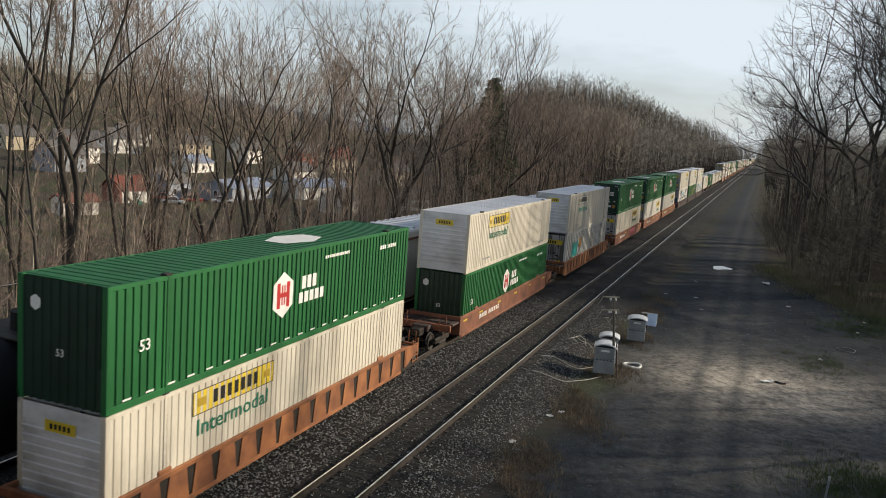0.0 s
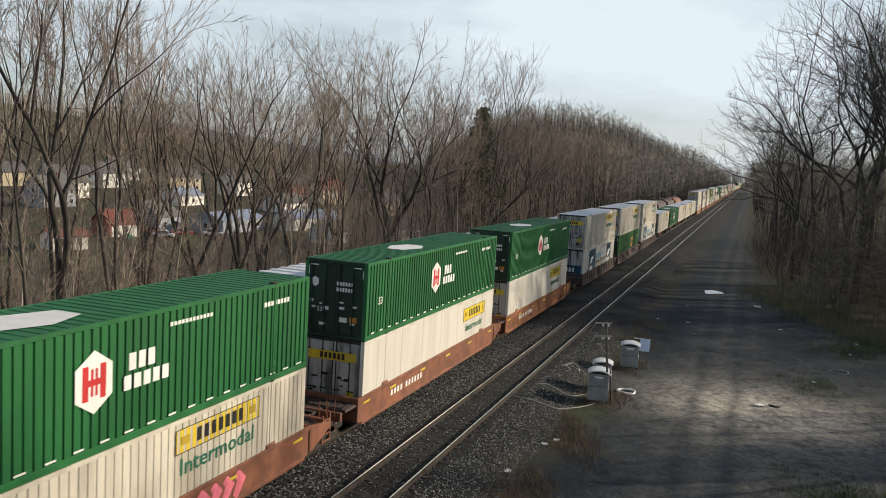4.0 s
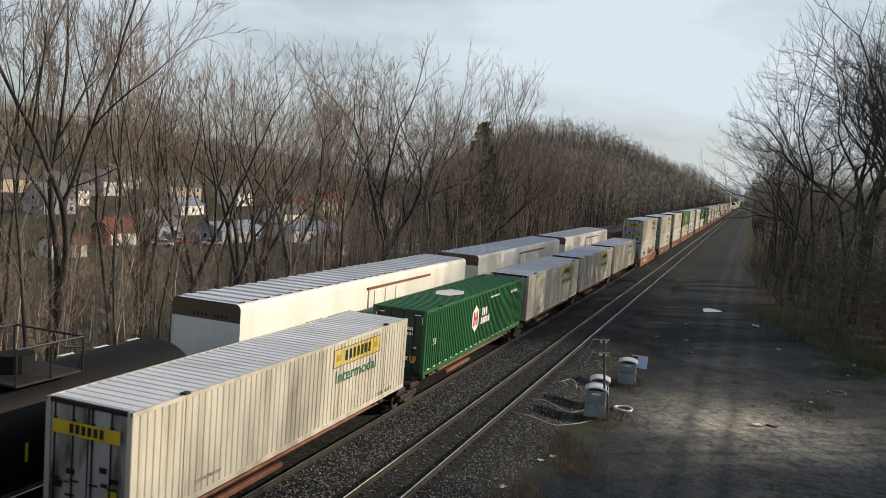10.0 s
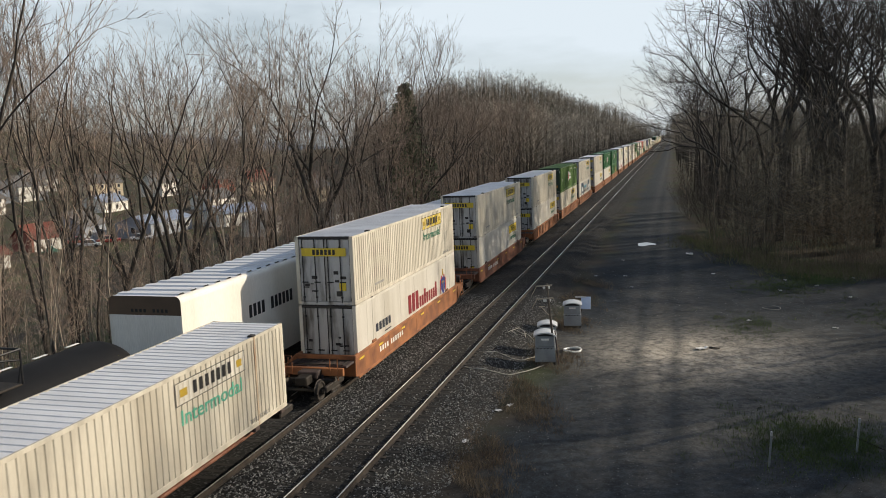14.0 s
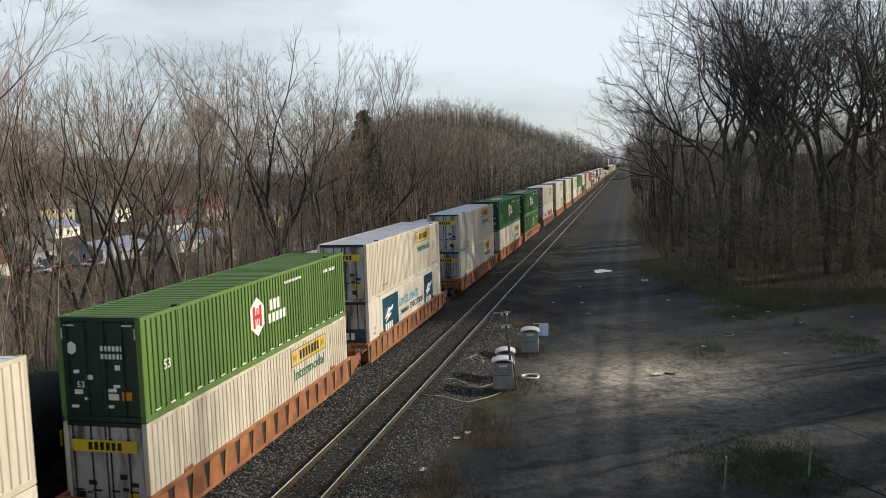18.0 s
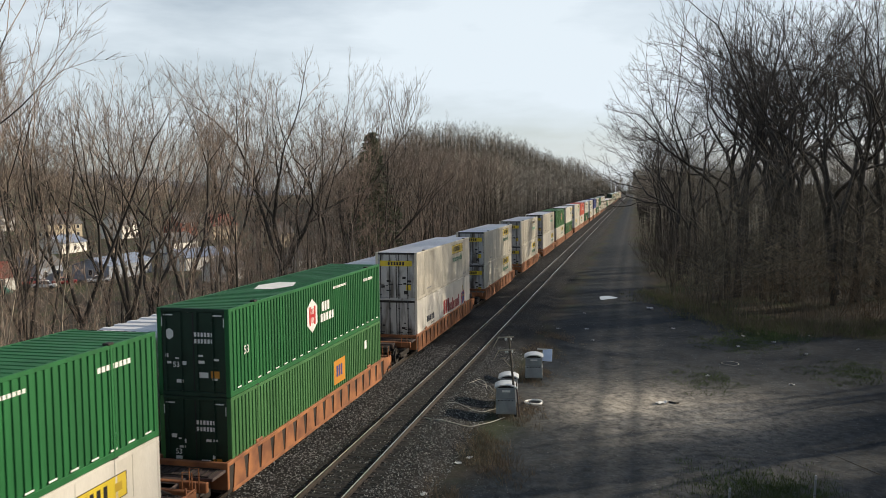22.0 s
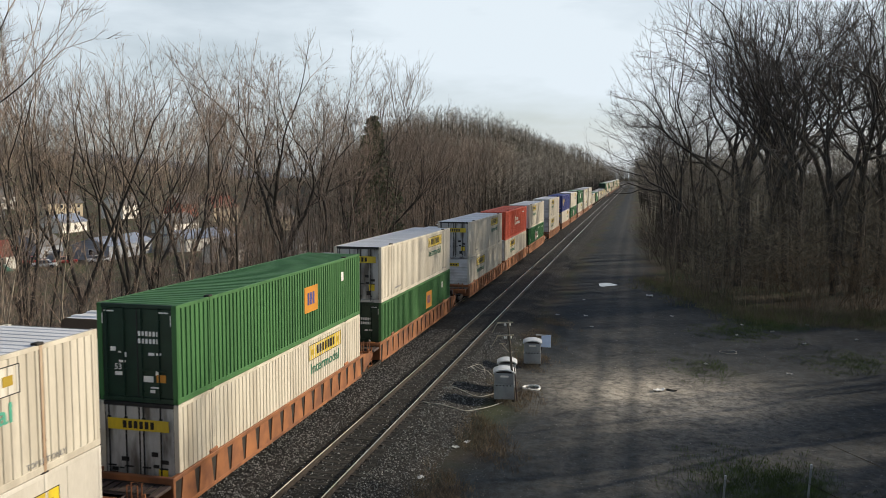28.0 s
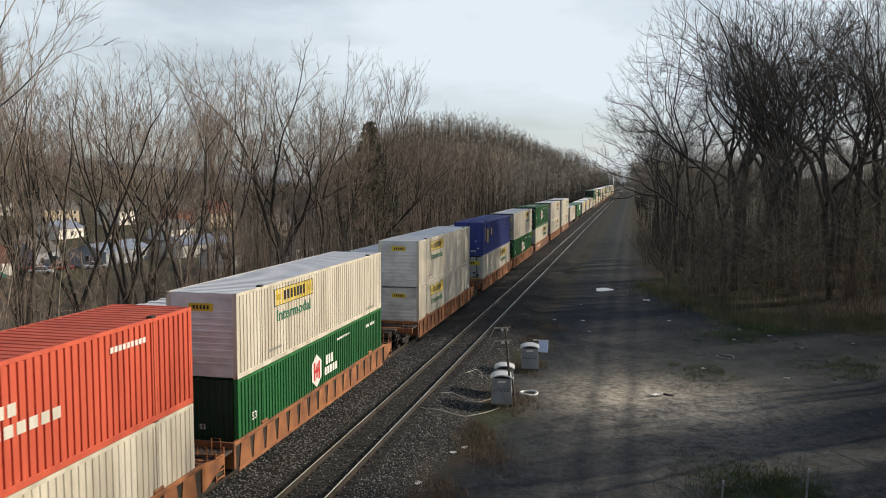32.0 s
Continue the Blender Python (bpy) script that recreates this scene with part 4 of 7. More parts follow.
    for x, y, size in ((22.5, 72.5, 1.7), (24.0, 71.0, 1.5), (25.8, 70.5, 1.9), (28.0, 69.0, 1.6), (20.8, 74.0, 1.3), (30.5, 69.0, 1.8), (19.0, 76.5, 1.1), (33.5, 68.0, 1.5), (23.0, 69.0, 1.0), (26.6, 67.6, 1.1)):
        plant("bush", rng.randrange(4), x, y, size, rng.uniform(0, 360), group="bushes beside the road")
    for k, n_, x, y, size in (("crooked", 2, 24.5, 80.0, 1.32), ("crooked", 0, 29.0, 79.0, 1.35), ("lanky", 2, 21.5, 81.0, 1.5), ("crooked", 1, 33.5, 81.0, 1.3), ("lanky", 0, 26.8, 77.0, 1.45)):
        plant(k, n_, x, y, size, rng.uniform(0, 360), group="trees beside the road")
    # unseen tall trees by the bridge, added to cast shade on the passing train
    for i in range(11):
        x, y = 23.5 + 9 * rng.random(), 8 + 3.4 * i
        if beside_sun(x, y) < 4.5:
            continue
        plant("tall", rng.randrange(4), x, y, rng.uniform(0.85, 1.0), rng.uniform(0, 360), group="trees beside the road")
    # unseen stems added to draw shadow streaks over the sunlit patch
    for x, y in ((27.5, 48.3), (36.0, 57.0)):
        plant("stem", rng.randrange(6), x, y, rng.uniform(1.2, 1.5), rng.uniform(0, 360), group="trees beside the road")
    for i in range(84):
        y = 66 + 60 * rng.random()
        x = 13.5 + 24 * rng.random() - 3.0 * float(ramp01(y, 75, 120))
        if rng.random() < 0.25:
            plant("pole", rng.randrange(6), x, y, rng.uniform(0.6, 1.1), rng.uniform(0, 360), rng.uniform(-6, 6), group="saplings beside the road")
        else:
            plant("brake", rng.randrange(4), x, y, rng.uniform(0.8, 1.6), rng.uniform(0, 360), group="bushes beside the road")


plant_all()


# ---- the unseen road bridge over the tracks, built to block sky light behind ----
def build_bridge():
    br = thing("bridge", "plain unseen concrete road bridge over the tracks", "bridge", kind="structure")
    part("deck", Mesh().box(-22, -9.5, 7.5, 34, 0.5, 8.35, 0.03), "concrete", br)
    for y in (-9.5, 0.22):
        part("parapet", Mesh().box(-22, y, 8.354, 34, y + 0.28, 9.35, 0.03), "concrete", br)
    for x in (-14.0, 3.4, 20.0):
        part("pier", Mesh().box(x - 0.5, -8.5, -2.5, x + 0.5, -0.8, 7.496, 0.05), "concrete", br)


build_bridge()

# ---- containers ----
CL, CW, CH = 16.15, 2.59, 2.90
Y0, Y1 = -CL / 2, CL / 2


def corrugated(y0, y1, z0, z1, x, wide, groove, depth, slope=0.022):
    """A steel wall in the plane x with upright grooves, facing +x."""
    ys = [(y0, x)]
    pitch = wide + groove
    n = max(1, int(round((y1 - y0) / pitch)))
    pitch = (y1 - y0) / n
    for i in range(n):
        c = y0 + pitch * (i + 0.5)
        g = groove / 2
        ys += [(c - g - slope, x), (c - g, x - depth), (c + g, x - depth), (c + g + slope, x)]
    ys.append((y1, x))
    return Mesh().sheet([[(px, py, z0) for py, px in ys], [(px, py, z1) for py, px in ys]])


def flip(me_rows):
    me_rows.f = [q[::-1] for q in me_rows.f]
    return me_rows


def bars(specs, depth=0.006):
    """Plain bars in the y-z plane, facing +x: (y0, z0, y1, z1)."""
    m = Mesh()
    for y0, z0, y1, z1 in specs:
        m.box(0, y0, z0, depth, y1, z1, 0.001)
    return m


TURN = pose(0, 0, 0, 0, 0, 180)
SIDE_WORD = Matrix(((0, 0, 1, 0), (1, 0, 0, 0), (0, 1, 0, 0), (0, 0, 0, 1)))   # a word's x along +y, its y up, facing +x
END_WORD = pose(0, 0, 0, 90, 0, 0)                                              # a word that faces -y


def letter_bars(y0, y1, z0, z1, count, rng, gap=0.28):
    """Bars in the place of letters."""
    out, w = [], (y1 - y0) / count
    for i in range(count):
        out.append((y0 + i * w, z0, y0 + (i + 1 - gap) * w, z1 * (1 if rng.random() < 0.8 else 1)))
    return out


CONTAINER_KINDS = {
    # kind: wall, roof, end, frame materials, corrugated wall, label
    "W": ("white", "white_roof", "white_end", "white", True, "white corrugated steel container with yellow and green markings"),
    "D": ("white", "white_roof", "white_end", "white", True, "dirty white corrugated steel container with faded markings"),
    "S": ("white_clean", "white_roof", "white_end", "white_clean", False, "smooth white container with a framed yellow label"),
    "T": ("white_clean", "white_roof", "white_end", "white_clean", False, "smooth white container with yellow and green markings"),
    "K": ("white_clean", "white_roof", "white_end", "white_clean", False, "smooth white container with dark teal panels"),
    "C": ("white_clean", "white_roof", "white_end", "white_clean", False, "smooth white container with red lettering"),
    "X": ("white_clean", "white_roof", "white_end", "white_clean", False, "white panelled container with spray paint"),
    "G": ("green", "green", "green_end_shaded", "green", True, "green corrugated steel container with a white hexagon"),
    "L": ("green_light", "green_light", "green_end_shaded", "green_light", True, "faded light green corrugated container with a white hexagon"),
    "E": ("green_faded", "green_faded", "green_end_shaded", "green_faded", True, "green corrugated steel container with an orange square"),
    "R": ("red", "red", "red", "red", True, "bright red corrugated steel container with white marks"),
    "B": ("blue", "blue", "blue", "blue", True, "blue corrugated steel container"),
}
PROTO = {}


def side_marks(kind, wall, sgn, turned=False):
    """Markings of one long side, children of the wall; its own +x faces out and y runs to the reader's right from the door end."""
    rng = random.Random(hash_of(kind))
    x = CW / 2 + 0.004
    at = Matrix.Translation((x, 0, 0))

    def plate(name, m, mat, label="", dx=0.0):
        ob = part(name, m, mat, wall, label, Matrix.Translation((x + dx, 0, 0)))
        if name.endswith(("bars", "_bar", "_mark")) or name in ("stencil", "edge_tape", "label_scroll", "label_border", "seam", "reflector_tape"):
            tagged(ob, kind="stuff")

    def word(text, mat, y, z, h, squeeze=1.0, label="lettering"):
        part("lettering", words(text, mat, h), "", wall, label, Matrix.Translation((x + 0.006, y, z)) @ SIDE_WORD @ Matrix.Diagonal((squeeze, 1, 1, 1)))

    def big_label(y, w, z, flatness):
        m = Mesh()
        if flatness:
            m.box(0, y, z, 0.008, y + w, z + 0.62, 0.002)
        else:
            m = corrugated(y, y + w, z, z + 0.62, 0.0, 0.20, 0.05, 0.03)
        plate("label_panel", m, "label_faded" if kind == "D" else "yellow", "faded label panel" if kind == "D" else "yellow panel")
        edge = bars([(y, z - 0.01, y + w, z + 0.012), (y, z + 0.61, y + w, z + 0.632), (y, z, y + 0.022, z + 0.62), (y + w - 0.022, z, y + w, z + 0.62)], 0.004)
        plate("label_border", edge, "black_paint", "black border", 0.008)
        plate("label_bar", bars(letter_bars(y + 0.85, y + w - 0.7, z + 0.14, z + 0.5, 7, rng, 0.42), 0.004), "black_paint", "black bars", 0.008)
        plate("label_scroll", bars([(y + 0.2, z + 0.2, y + 0.55, z + 0.42), (y + w - 0.5, z + 0.2, y + w - 0.2, z + 0.42)], 0.003), "scroll", "ornament", 0.008)

    # the reader's right is +y on the +x side
    if kind in "WD":
        yl = 3.0 if turned else 9.8
        big_label(Y0 + yl, 3.7, 2.02, False)
        word("Intermodal", "teal_text" if kind == "D" else "label_green", Y0 + yl + 0.15, 1.44, 0.44, 1.22)
        word("TOP LIFT ONLY", "label_grey", Y0 + 13.6, 0.22, 0.13)
        plate("stencil", bars(letter_bars(Y0 + 2.4, Y0 + 3.6, 0.42, 0.52, 9, rng), 0.003), "label_grey", "small grey marks")
    elif kind == "S":
        big_label(Y0 + 11.2, 3.4, 1.85, True)
        word("Intermodal", "label_green", Y0 + 11.6, 1.3, 0.36, 1.2)
    elif kind == "T":
        big_label(Y0 + 10.6, 3.2, 1.95, True)
        word("Intermodal", "label_green", Y0 + 10.8, 1.4, 0.38, 1.2)
    elif kind == "K":
        for yy, ww in ((Y0 + 2.4, 3.0), (Y0 + 11.5, 2.3)):
            plate("teal_panel", bars([(yy, 0.34, yy + ww, 2.68)], 0.005), "label_teal", "dark teal panel")
            if sgn < 0 and ww > 2.5:
                plate("emblem", Mesh().tube([(0, yy + 1.45 + 0.62 * math.cos(q), 1.75 + 0.42 * math.sin(q)) for q in np.linspace(0, 6.283, 25)], 0.035, 4, cap=False), "label_white", "white oval ring")
                plate("emblem_bars", bars(letter_bars(yy + 1.05, yy + 1.95, 1.6, 1.9, 3, rng) + letter_bars(yy + 0.5, yy + 2.5, 0.98, 1.15, 9, rng) + letter_bars(yy + 0.8, yy + 2.2, 0.68, 0.85, 7, rng), 0.003), "label_white", "white bars", 0.006)
                continue
            plate("emblem", Mesh().tube([(0, yy + 0.35, 1.55), (0, yy + 0.8, 1.72), (0, yy + 1.1, 1.95), (0, yy + 1.5, 1.9), (0, yy + 1.95, 2.1)], [0.02, 0.10, 0.13, 0.09, 0.02], 4).tube([(0, yy + 0.5, 1.35), (0, yy + 1.0, 1.6), (0, yy + 1.6, 1.68)], [0.02, 0.08, 0.02], 4), "label_white", "white running shape", 0.0)
            plate("emblem_bar", bars(letter_bars(yy + 0.4, yy + 1.9, 0.82, 1.25, 4, rng) + [(yy + 0.4, 0.62, yy + 1.85, 0.68)], 0.003), "label_white", "white bars", 0.006)
        if sgn > 0:
            word("EXCELLENCE", "label_cyan", Y0 + 5.6, 1.75, 0.42, 1.25)
            word("THROUGH", "label_navy", Y0 + 5.9, 1.22, 0.26, 1.0)
            word("EXECUTION", "label_navy", Y0 + 8.0, 1.22, 0.36, 1.08)
        else:
            word("DELIVERING", "label_cyan", Y0 + 5.6, 1.75, 0.42, 1.25)
            word("THE FUTURE", "label_teal", Y0 + 6.6, 1.2, 0.42, 1.15)
        word("53FT", "label_grey", Y0 + 0.75, 1.35, 0.14)
        word("XHC", "label_grey", Y0 + 0.75, 1.12, 0.14)
    elif kind == "C":
        script = Mesh()
        yy = Y0 + 7.0
        for k in range(11):
            w, tall = (0.62, 0.95) if k in (0, 1, 2) else (0.42, 0.82 if k in (5, 10) else 0.56)
            script.box(0, yy, 1.02, 0.005, yy + w * 0.74, 1.02 + tall, 0.001)
            yy += w
        plate("name_bars", script, "label_maroon", "dark red bars")
        word("GLOBAL TRANSPORTATION", "label_grey", Y0 + 7.6, 0.62, 0.24, 1.2)
        crest = Y0 + 13.0
        plate("crest", Mesh().add([(0.005, crest + a, 0.85 + b_) for a, b_ in ((0.45, 0.0), (0.85, 0.35), (0.85, 1.0), (0.05, 1.0), (0.05, 0.35))], [(0, 1, 2, 3, 4)]), "blue", "dark blue shield")
        plate("crest_mark", bars([(crest - 0.12, 0.95, crest + 0.02, 1.75), (crest + 0.9, 0.95, crest + 1.04, 1.75), (crest + 0.1, 1.75, crest + 0.3, 1.95), (crest + 0.6, 1.75, crest + 0.8, 1.95)], 0.005), "label_red", "red supporters")
        plate("crest_mark", bars([(crest + 0.2, 1.5, crest + 0.7, 1.6), (crest + 0.4, 1.1, crest + 0.5, 1.7), (crest + 0.35, 1.95, crest + 0.55, 2.3)], 0.004), "scroll", "ochre charges", 0.006)
        plate("stack_bars", bars(letter_bars(Y0 + 2.3, Y0 + 4.4, 1.25, 1.62, 5, rng, 0.3) + [(Y0 + 3.4, 1.02, Y0 + 4.3, 1.08)], 0.004), "label_navy", "dark slanted marks")
    elif kind == "X":
        plate("seam", bars([(Y0 + 0.42 + i * 0.555, 0.2, Y0 + 0.49 + i * 0.555, 2.78) for i in range(28)], 0.003), "black_paint", "dark upright seam")
        blob = Mesh()
        for i in range(6):
            blob.tube([(0, Y0 + 2.0 + i * 0.32, 0.9 + 0.1 * (i % 2)), (0, Y0 + 2.25 + i * 0.32, 1.45), (0, Y0 + 2.1 + i * 0.36, 1.95 + 0.1 * (i % 3))], [0.09, 0.15, 0.10], 4)
        blob.v = [(px * 0.06, py, pz) for px, py, pz in blob.v]
        plate("spray_paint", blob, "teal_spray", "turquoise spray-painted letters", 0.006)
        plate("square_mark", bars([(Y0 + 4.6, 1.5, Y0 + 5.3, 2.2)], 0.004), "label_orange", "orange square")
    elif kind in "GL":
        hexa, inner = Mesh(), []
        cy, cz = Y0 + 7.05, 1.62
        ring = [(0.006, cy + 0.62 * math.sin(k * math.pi / 3), cz + 0.70 * math.cos(k * math.pi / 3)) for k in range(6)]
        hexa.add(ring + [(0, p[1], p[2]) for p in ring], [tuple(range(5, -1, -1))] + [(k, (k + 1) % 6, (k + 1) % 6 + 6, k + 6) for k in range(6)])
        plate("hexagon", hexa, "label_white", "white hexagon", 0.002)
        inner = [(cy - 0.34, cz - 0.38, cy - 0.17, cz + 0.38), (cy - 0.1, cz - 0.3, cy - 0.03, cz + 0.3), (cy + 0.03, cz - 0.3, cy + 0.1, cz + 0.3), (cy + 0.17, cz - 0.38, cy + 0.34, cz + 0.38), (cy - 0.17, cz - 0.07, cy + 0.17, cz + 0.07)]
        plate("hexagon_bar", bars(inner, 0.003), "label_red", "red bars", 0.01)
        plate("name_bar", bars(letter_bars(cy + 1.05, cy + 2.0, cz + 0.02, cz + 0.42, 3, rng) + letter_bars(cy + 0.9, cy + 2.5, cz - 0.42, cz - 0.08, 5, rng), 0.003), "label_white", "white bars", 0.006)
        word("53", "label_white", Y0 + 1.0, 1.25, 0.28)
        plate("stencil", bars(letter_bars(Y0 + 9.5, Y0 + 11.2, 2.42, 2.52, 12, rng) + letter_bars(Y0 + 13.6, Y0 + 15.0, 2.28, 2.42, 8, rng), 0.003), "label_white", "small white marks")
        plate("edge_tape", bars([(Y0 + 0.5 + i * 0.75, 0.20, Y0 + 0.78 + i * 0.75, 0.25) for i in range(21)], 0.003), "label_white", "white reflective tape")
    elif kind == "E":
        plate("orange_square", bars([(Y0 + 9.4, 1.1, Y0 + 10.8, 2.15)], 0.005), "label_orange", "orange square")
        plate("square_bar", bars(letter_bars(Y0 + 9.7, Y0 + 10.5, 1.4, 1.9, 3, rng), 0.003), "blue", "dark bars", 0.006)
        plate("white_mark", bars([(Y0 + 13.6, 1.9, Y0 + 13.9, 2.3)], 0.004), "label_white", "white diamond mark")
    elif kind == "R":
        plate("stencil", bars(letter_bars(Y0 + 7.6, Y0 + 9.0, 1.66, 1.95, 4, rng) + letter_bars(Y0 + 7.4, Y0 + 10.4, 1.22, 1.5, 8, rng), 0.004), "label_faded", "pale bars")
        ring = [(0.006, Y0 + 6.7 + 0.5 * math.sin(k * math.pi / 4), 1.65 + 0.55 * math.cos(k * math.pi / 4)) for k in range(8)]
        plate("emblem", Mesh().add(ring, [tuple(range(7, -1, -1))]), "siding_cream", "cream octagonal emblem", 0.002)
        plate("emblem_core", bars([(Y0 + 6.5, 1.4, Y0 + 6.9, 1.9)], 0.003), "red", "red square", 0.01)
        plate("stencil", bars(letter_bars(Y0 + 12.2, Y0 + 13.8, 2.3, 2.45, 9, rng), 0.003), "label_white", "small white marks")
    elif kind == "B":
        plate("stencil", bars([(Y0 + 0.9, 1.2, Y0 + 1.15, 2.5), (Y0 + 4.2, 1.6, Y0 + 4.7, 2.2), (Y0 + 2.0, 1.0, Y0 + 2.8, 2.2)], 0.004), "yellow", "yellow marks")


def hash_of(text):
    return sum((i + 1) * ord(c) for i, c in enumerate(text))


def build_container(kind, shown):
    wall_m, roof_m, end_m, frame_m, ribbed, label = CONTAINER_KINDS[kind]
    rng = random.Random(hash_of(kind) + 5)
    box = thing("shipping_container", label, "container", group="containers on the train")
    xw = CW / 2
    cut = 6.10
    white = kind in "WDSTKCX"
    # long walls in three lengths between the posts
    for sgn in (1, -1):
        if ribbed:
            wide, groove, dep = (0.23, 0.035, 0.023) if white else (0.165, 0.085, 0.036)
            m = Mesh()
            for a, b_ in ((Y0 + 0.12, -cut - 0.07), (-cut + 0.07, cut - 0.07), (cut + 0.07, Y1 - 0.12)):
                c = corrugated(a, b_, 0.16, CH - 0.10, xw, wide, groove, dep)
                m.add(c.v, c.f)
        elif kind == "X":
            m = corrugated(Y0 + 0.12, Y1 - 0.12, 0.16, CH - 0.1, xw - 0.03, 0.52, 0.10, -0.03)
        else:
            m = Mesh()
            n = 7
            m = corrugated(Y0 + 0.12, Y1 - 0.12, 0.16, CH - 0.1, xw - 0.003, 2.27, 0.012, 0.012, 0.004)
        wall = part("side_wall", m, wall_m, box, at=None if sgn > 0 else TURN)
        if sgn == shown:
            side_marks(kind, wall, -1 if kind == "K" and shown < 0 else 1, shown < 0)
    # roof
    m = Mesh()
    ys, n = [(Y0 + 0.1, CH - 0.02)], 46
    for i in range(n):
        c = Y0 + 0.1 + (CL - 0.2) * (i + 0.5) / n
        ys += [(c - 0.10, CH - 0.02), (c - 0.07, CH - 0.002), (c + 0.07, CH - 0.002), (c + 0.10, CH - 0.02)]
    ys.append((Y1 - 0.1, CH - 0.02))
    m.sheet([[(xw - 0.05, y, z) for y, z in ys], [(-xw + 0.05, y, z) for y, z in ys]])
    roof = part("roof", m, roof_m, box)
    if kind == "G":
        patch = Mesh()
        patch.add([(0.75 * math.cos(k * math.pi / 3), -1.6 + 1.35 * math.sin(k * math.pi / 3), CH + 0.006) for k in range(6)], [tuple(range(6))])
        part("roof_hexagon", patch, "label_white", roof, "white hexagon on the roof")
    # frame
    rail = Mesh().box(xw - 0.07, Y0, CH - 0.11, xw + 0.004, Y1, CH, 0.01)
    low = Mesh().box(xw - 0.08, Y0, 0.0, xw + 0.006, Y1, 0.17, 0.012)
    post = Mesh().box(xw - 0.16, Y0, 0.0, xw + 0.005, Y0 + 0.13, CH, 0.015)
    mid = Mesh().box(xw - 0.03, -0.05, 0.0, xw + 0.012, 0.05, CH, 0.008)
    cast = Mesh().box(xw - 0.17, -0.12, CH - 0.02, xw + 0.015, 0.12, CH + 0.05, 0.02)
    rail_d, low_d, post_d, mid_d, cast_d = rail.done("top_rail", frame_m), low.done("bottom_rail", frame_m), post.done("corner_post", frame_m), mid.done("middle_post", "rust_post" if kind == "D" else frame_m), cast.done("corner_casting", "dark_steel")
    post2 = Mesh().box(xw - 0.16, Y1 - 0.13, 0.0, xw + 0.005, Y1, CH, 0.015).done("corner_post", frame_m)
    for at in (None, TURN):
        part("top_rail", rail_d, "", box, at=at)
        part("bottom_rail", low_d, "", box, at=at)
        part("corner_post", post_d, "", box, at=at)
        part("corner_post", post2, "", box, at=at)
        for yy in (-cut, cut) if (at is None) == (shown > 0) else ():
            p = Matrix.Translation((0, yy, 0))
            post_ob = part("middle_post", mid_d, "", box, at=p if at is None else at @ p)
            part("casting", cast_d, "", post_ob, "dark lifting casting")
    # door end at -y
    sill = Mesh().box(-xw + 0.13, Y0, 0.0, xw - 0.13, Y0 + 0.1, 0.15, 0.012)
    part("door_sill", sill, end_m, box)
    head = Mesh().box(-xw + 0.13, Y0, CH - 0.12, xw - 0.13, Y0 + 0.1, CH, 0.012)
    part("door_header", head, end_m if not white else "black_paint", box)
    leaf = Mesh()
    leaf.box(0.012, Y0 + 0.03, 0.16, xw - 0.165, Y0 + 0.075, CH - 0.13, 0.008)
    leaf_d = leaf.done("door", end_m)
    rod = Mesh().tube([(0, Y0 - 0.012, 0.1), (0, Y0 - 0.012, CH - 0.08)], 0.022, 6).box(-0.06, Y0 - 0.03, 0.95, 0.22, Y0 - 0.015, 1.0, 0.004).box(-0.05, Y0 - 0.02, 0.3, 0.05, Y0 + 0.02, 0.36, 0.006).box(-0.05, Y0 - 0.02, 2.4, 0.05, Y0 + 0.02, 2.46, 0.006)
    rod_d = rod.done("lock_rod", "black_paint" if white else end_m)
    for s in (1, -1):
        door = part("door", leaf_d, "", box, at=None if s > 0 else Matrix.Translation((-xw + 0.153, 0, 0)))
        for rx in (0.16, 0.72):
            part("lock_rod", rod_d, "", door, at=Matrix.Translation((rx, 0, 0)))
        gasket = Mesh().box(0.0, Y0 + 0.026, 0.15, 0.025, Y0 + 0.08, CH - 0.12, 0.003).box(xw - 0.178, Y0 + 0.026, 0.15, xw - 0.153, Y0 + 0.08, CH - 0.12, 0.003)
        part("door_gasket", gasket, "black_paint", door, "black rubber door seal")
        marks = []
        for k in range(5):
            w = rng.uniform(0.1, 0.3)
            a, zz = rng.uniform(0.1, 0.7), rng.uniform(0.3, 1.5)
            marks.append((a, zz, a + w, zz + rng.uniform(0.04, 0.14)))
        mk = Mesh()
        for a, z0, b_, z1 in marks:
            mk.box(a, Y0 + 0.006, z0, b_, Y0 + 0.016, z1, 0.001)
        tagged(part("door_mark", mk, "label_white" if not white else "black_paint", door, "small stencilled marks"), kind="stuff")
    if kind in "WDSTX":
        mk = Mesh().box(-1.0, Y0 - 0.042, 2.08, 1.0, Y0 - 0.036, 2.42, 0.001)
        lab = part("end_label", mk, "yellow", box, "yellow label across the doors")
        mk = Mesh()
        for i in range(6):
            mk.box(-0.5 + i * 0.18, Y0 - 0.048, 2.14, -0.38 + i * 0.18, Y0 - 0.043, 2.36, 0.001)
        tagged(part("end_label_bar", mk, "black_paint", lab, "black bars"), kind="stuff")
        part("end_plate", Mesh().box(0.62, Y0 + 0.002, 0.62, 0.92, Y0 + 0.012, 0.95, 0.001), "yellow", box, "yellow warning plate")
    elif kind == "K":
        lab = part("end_label", Mesh().box(-1.1, Y0 - 0.042, 0.3, 1.1, Y0 - 0.036, 1.55, 0.001), "label_teal", box, "dark teal panel across the doors")
        mk = Mesh()
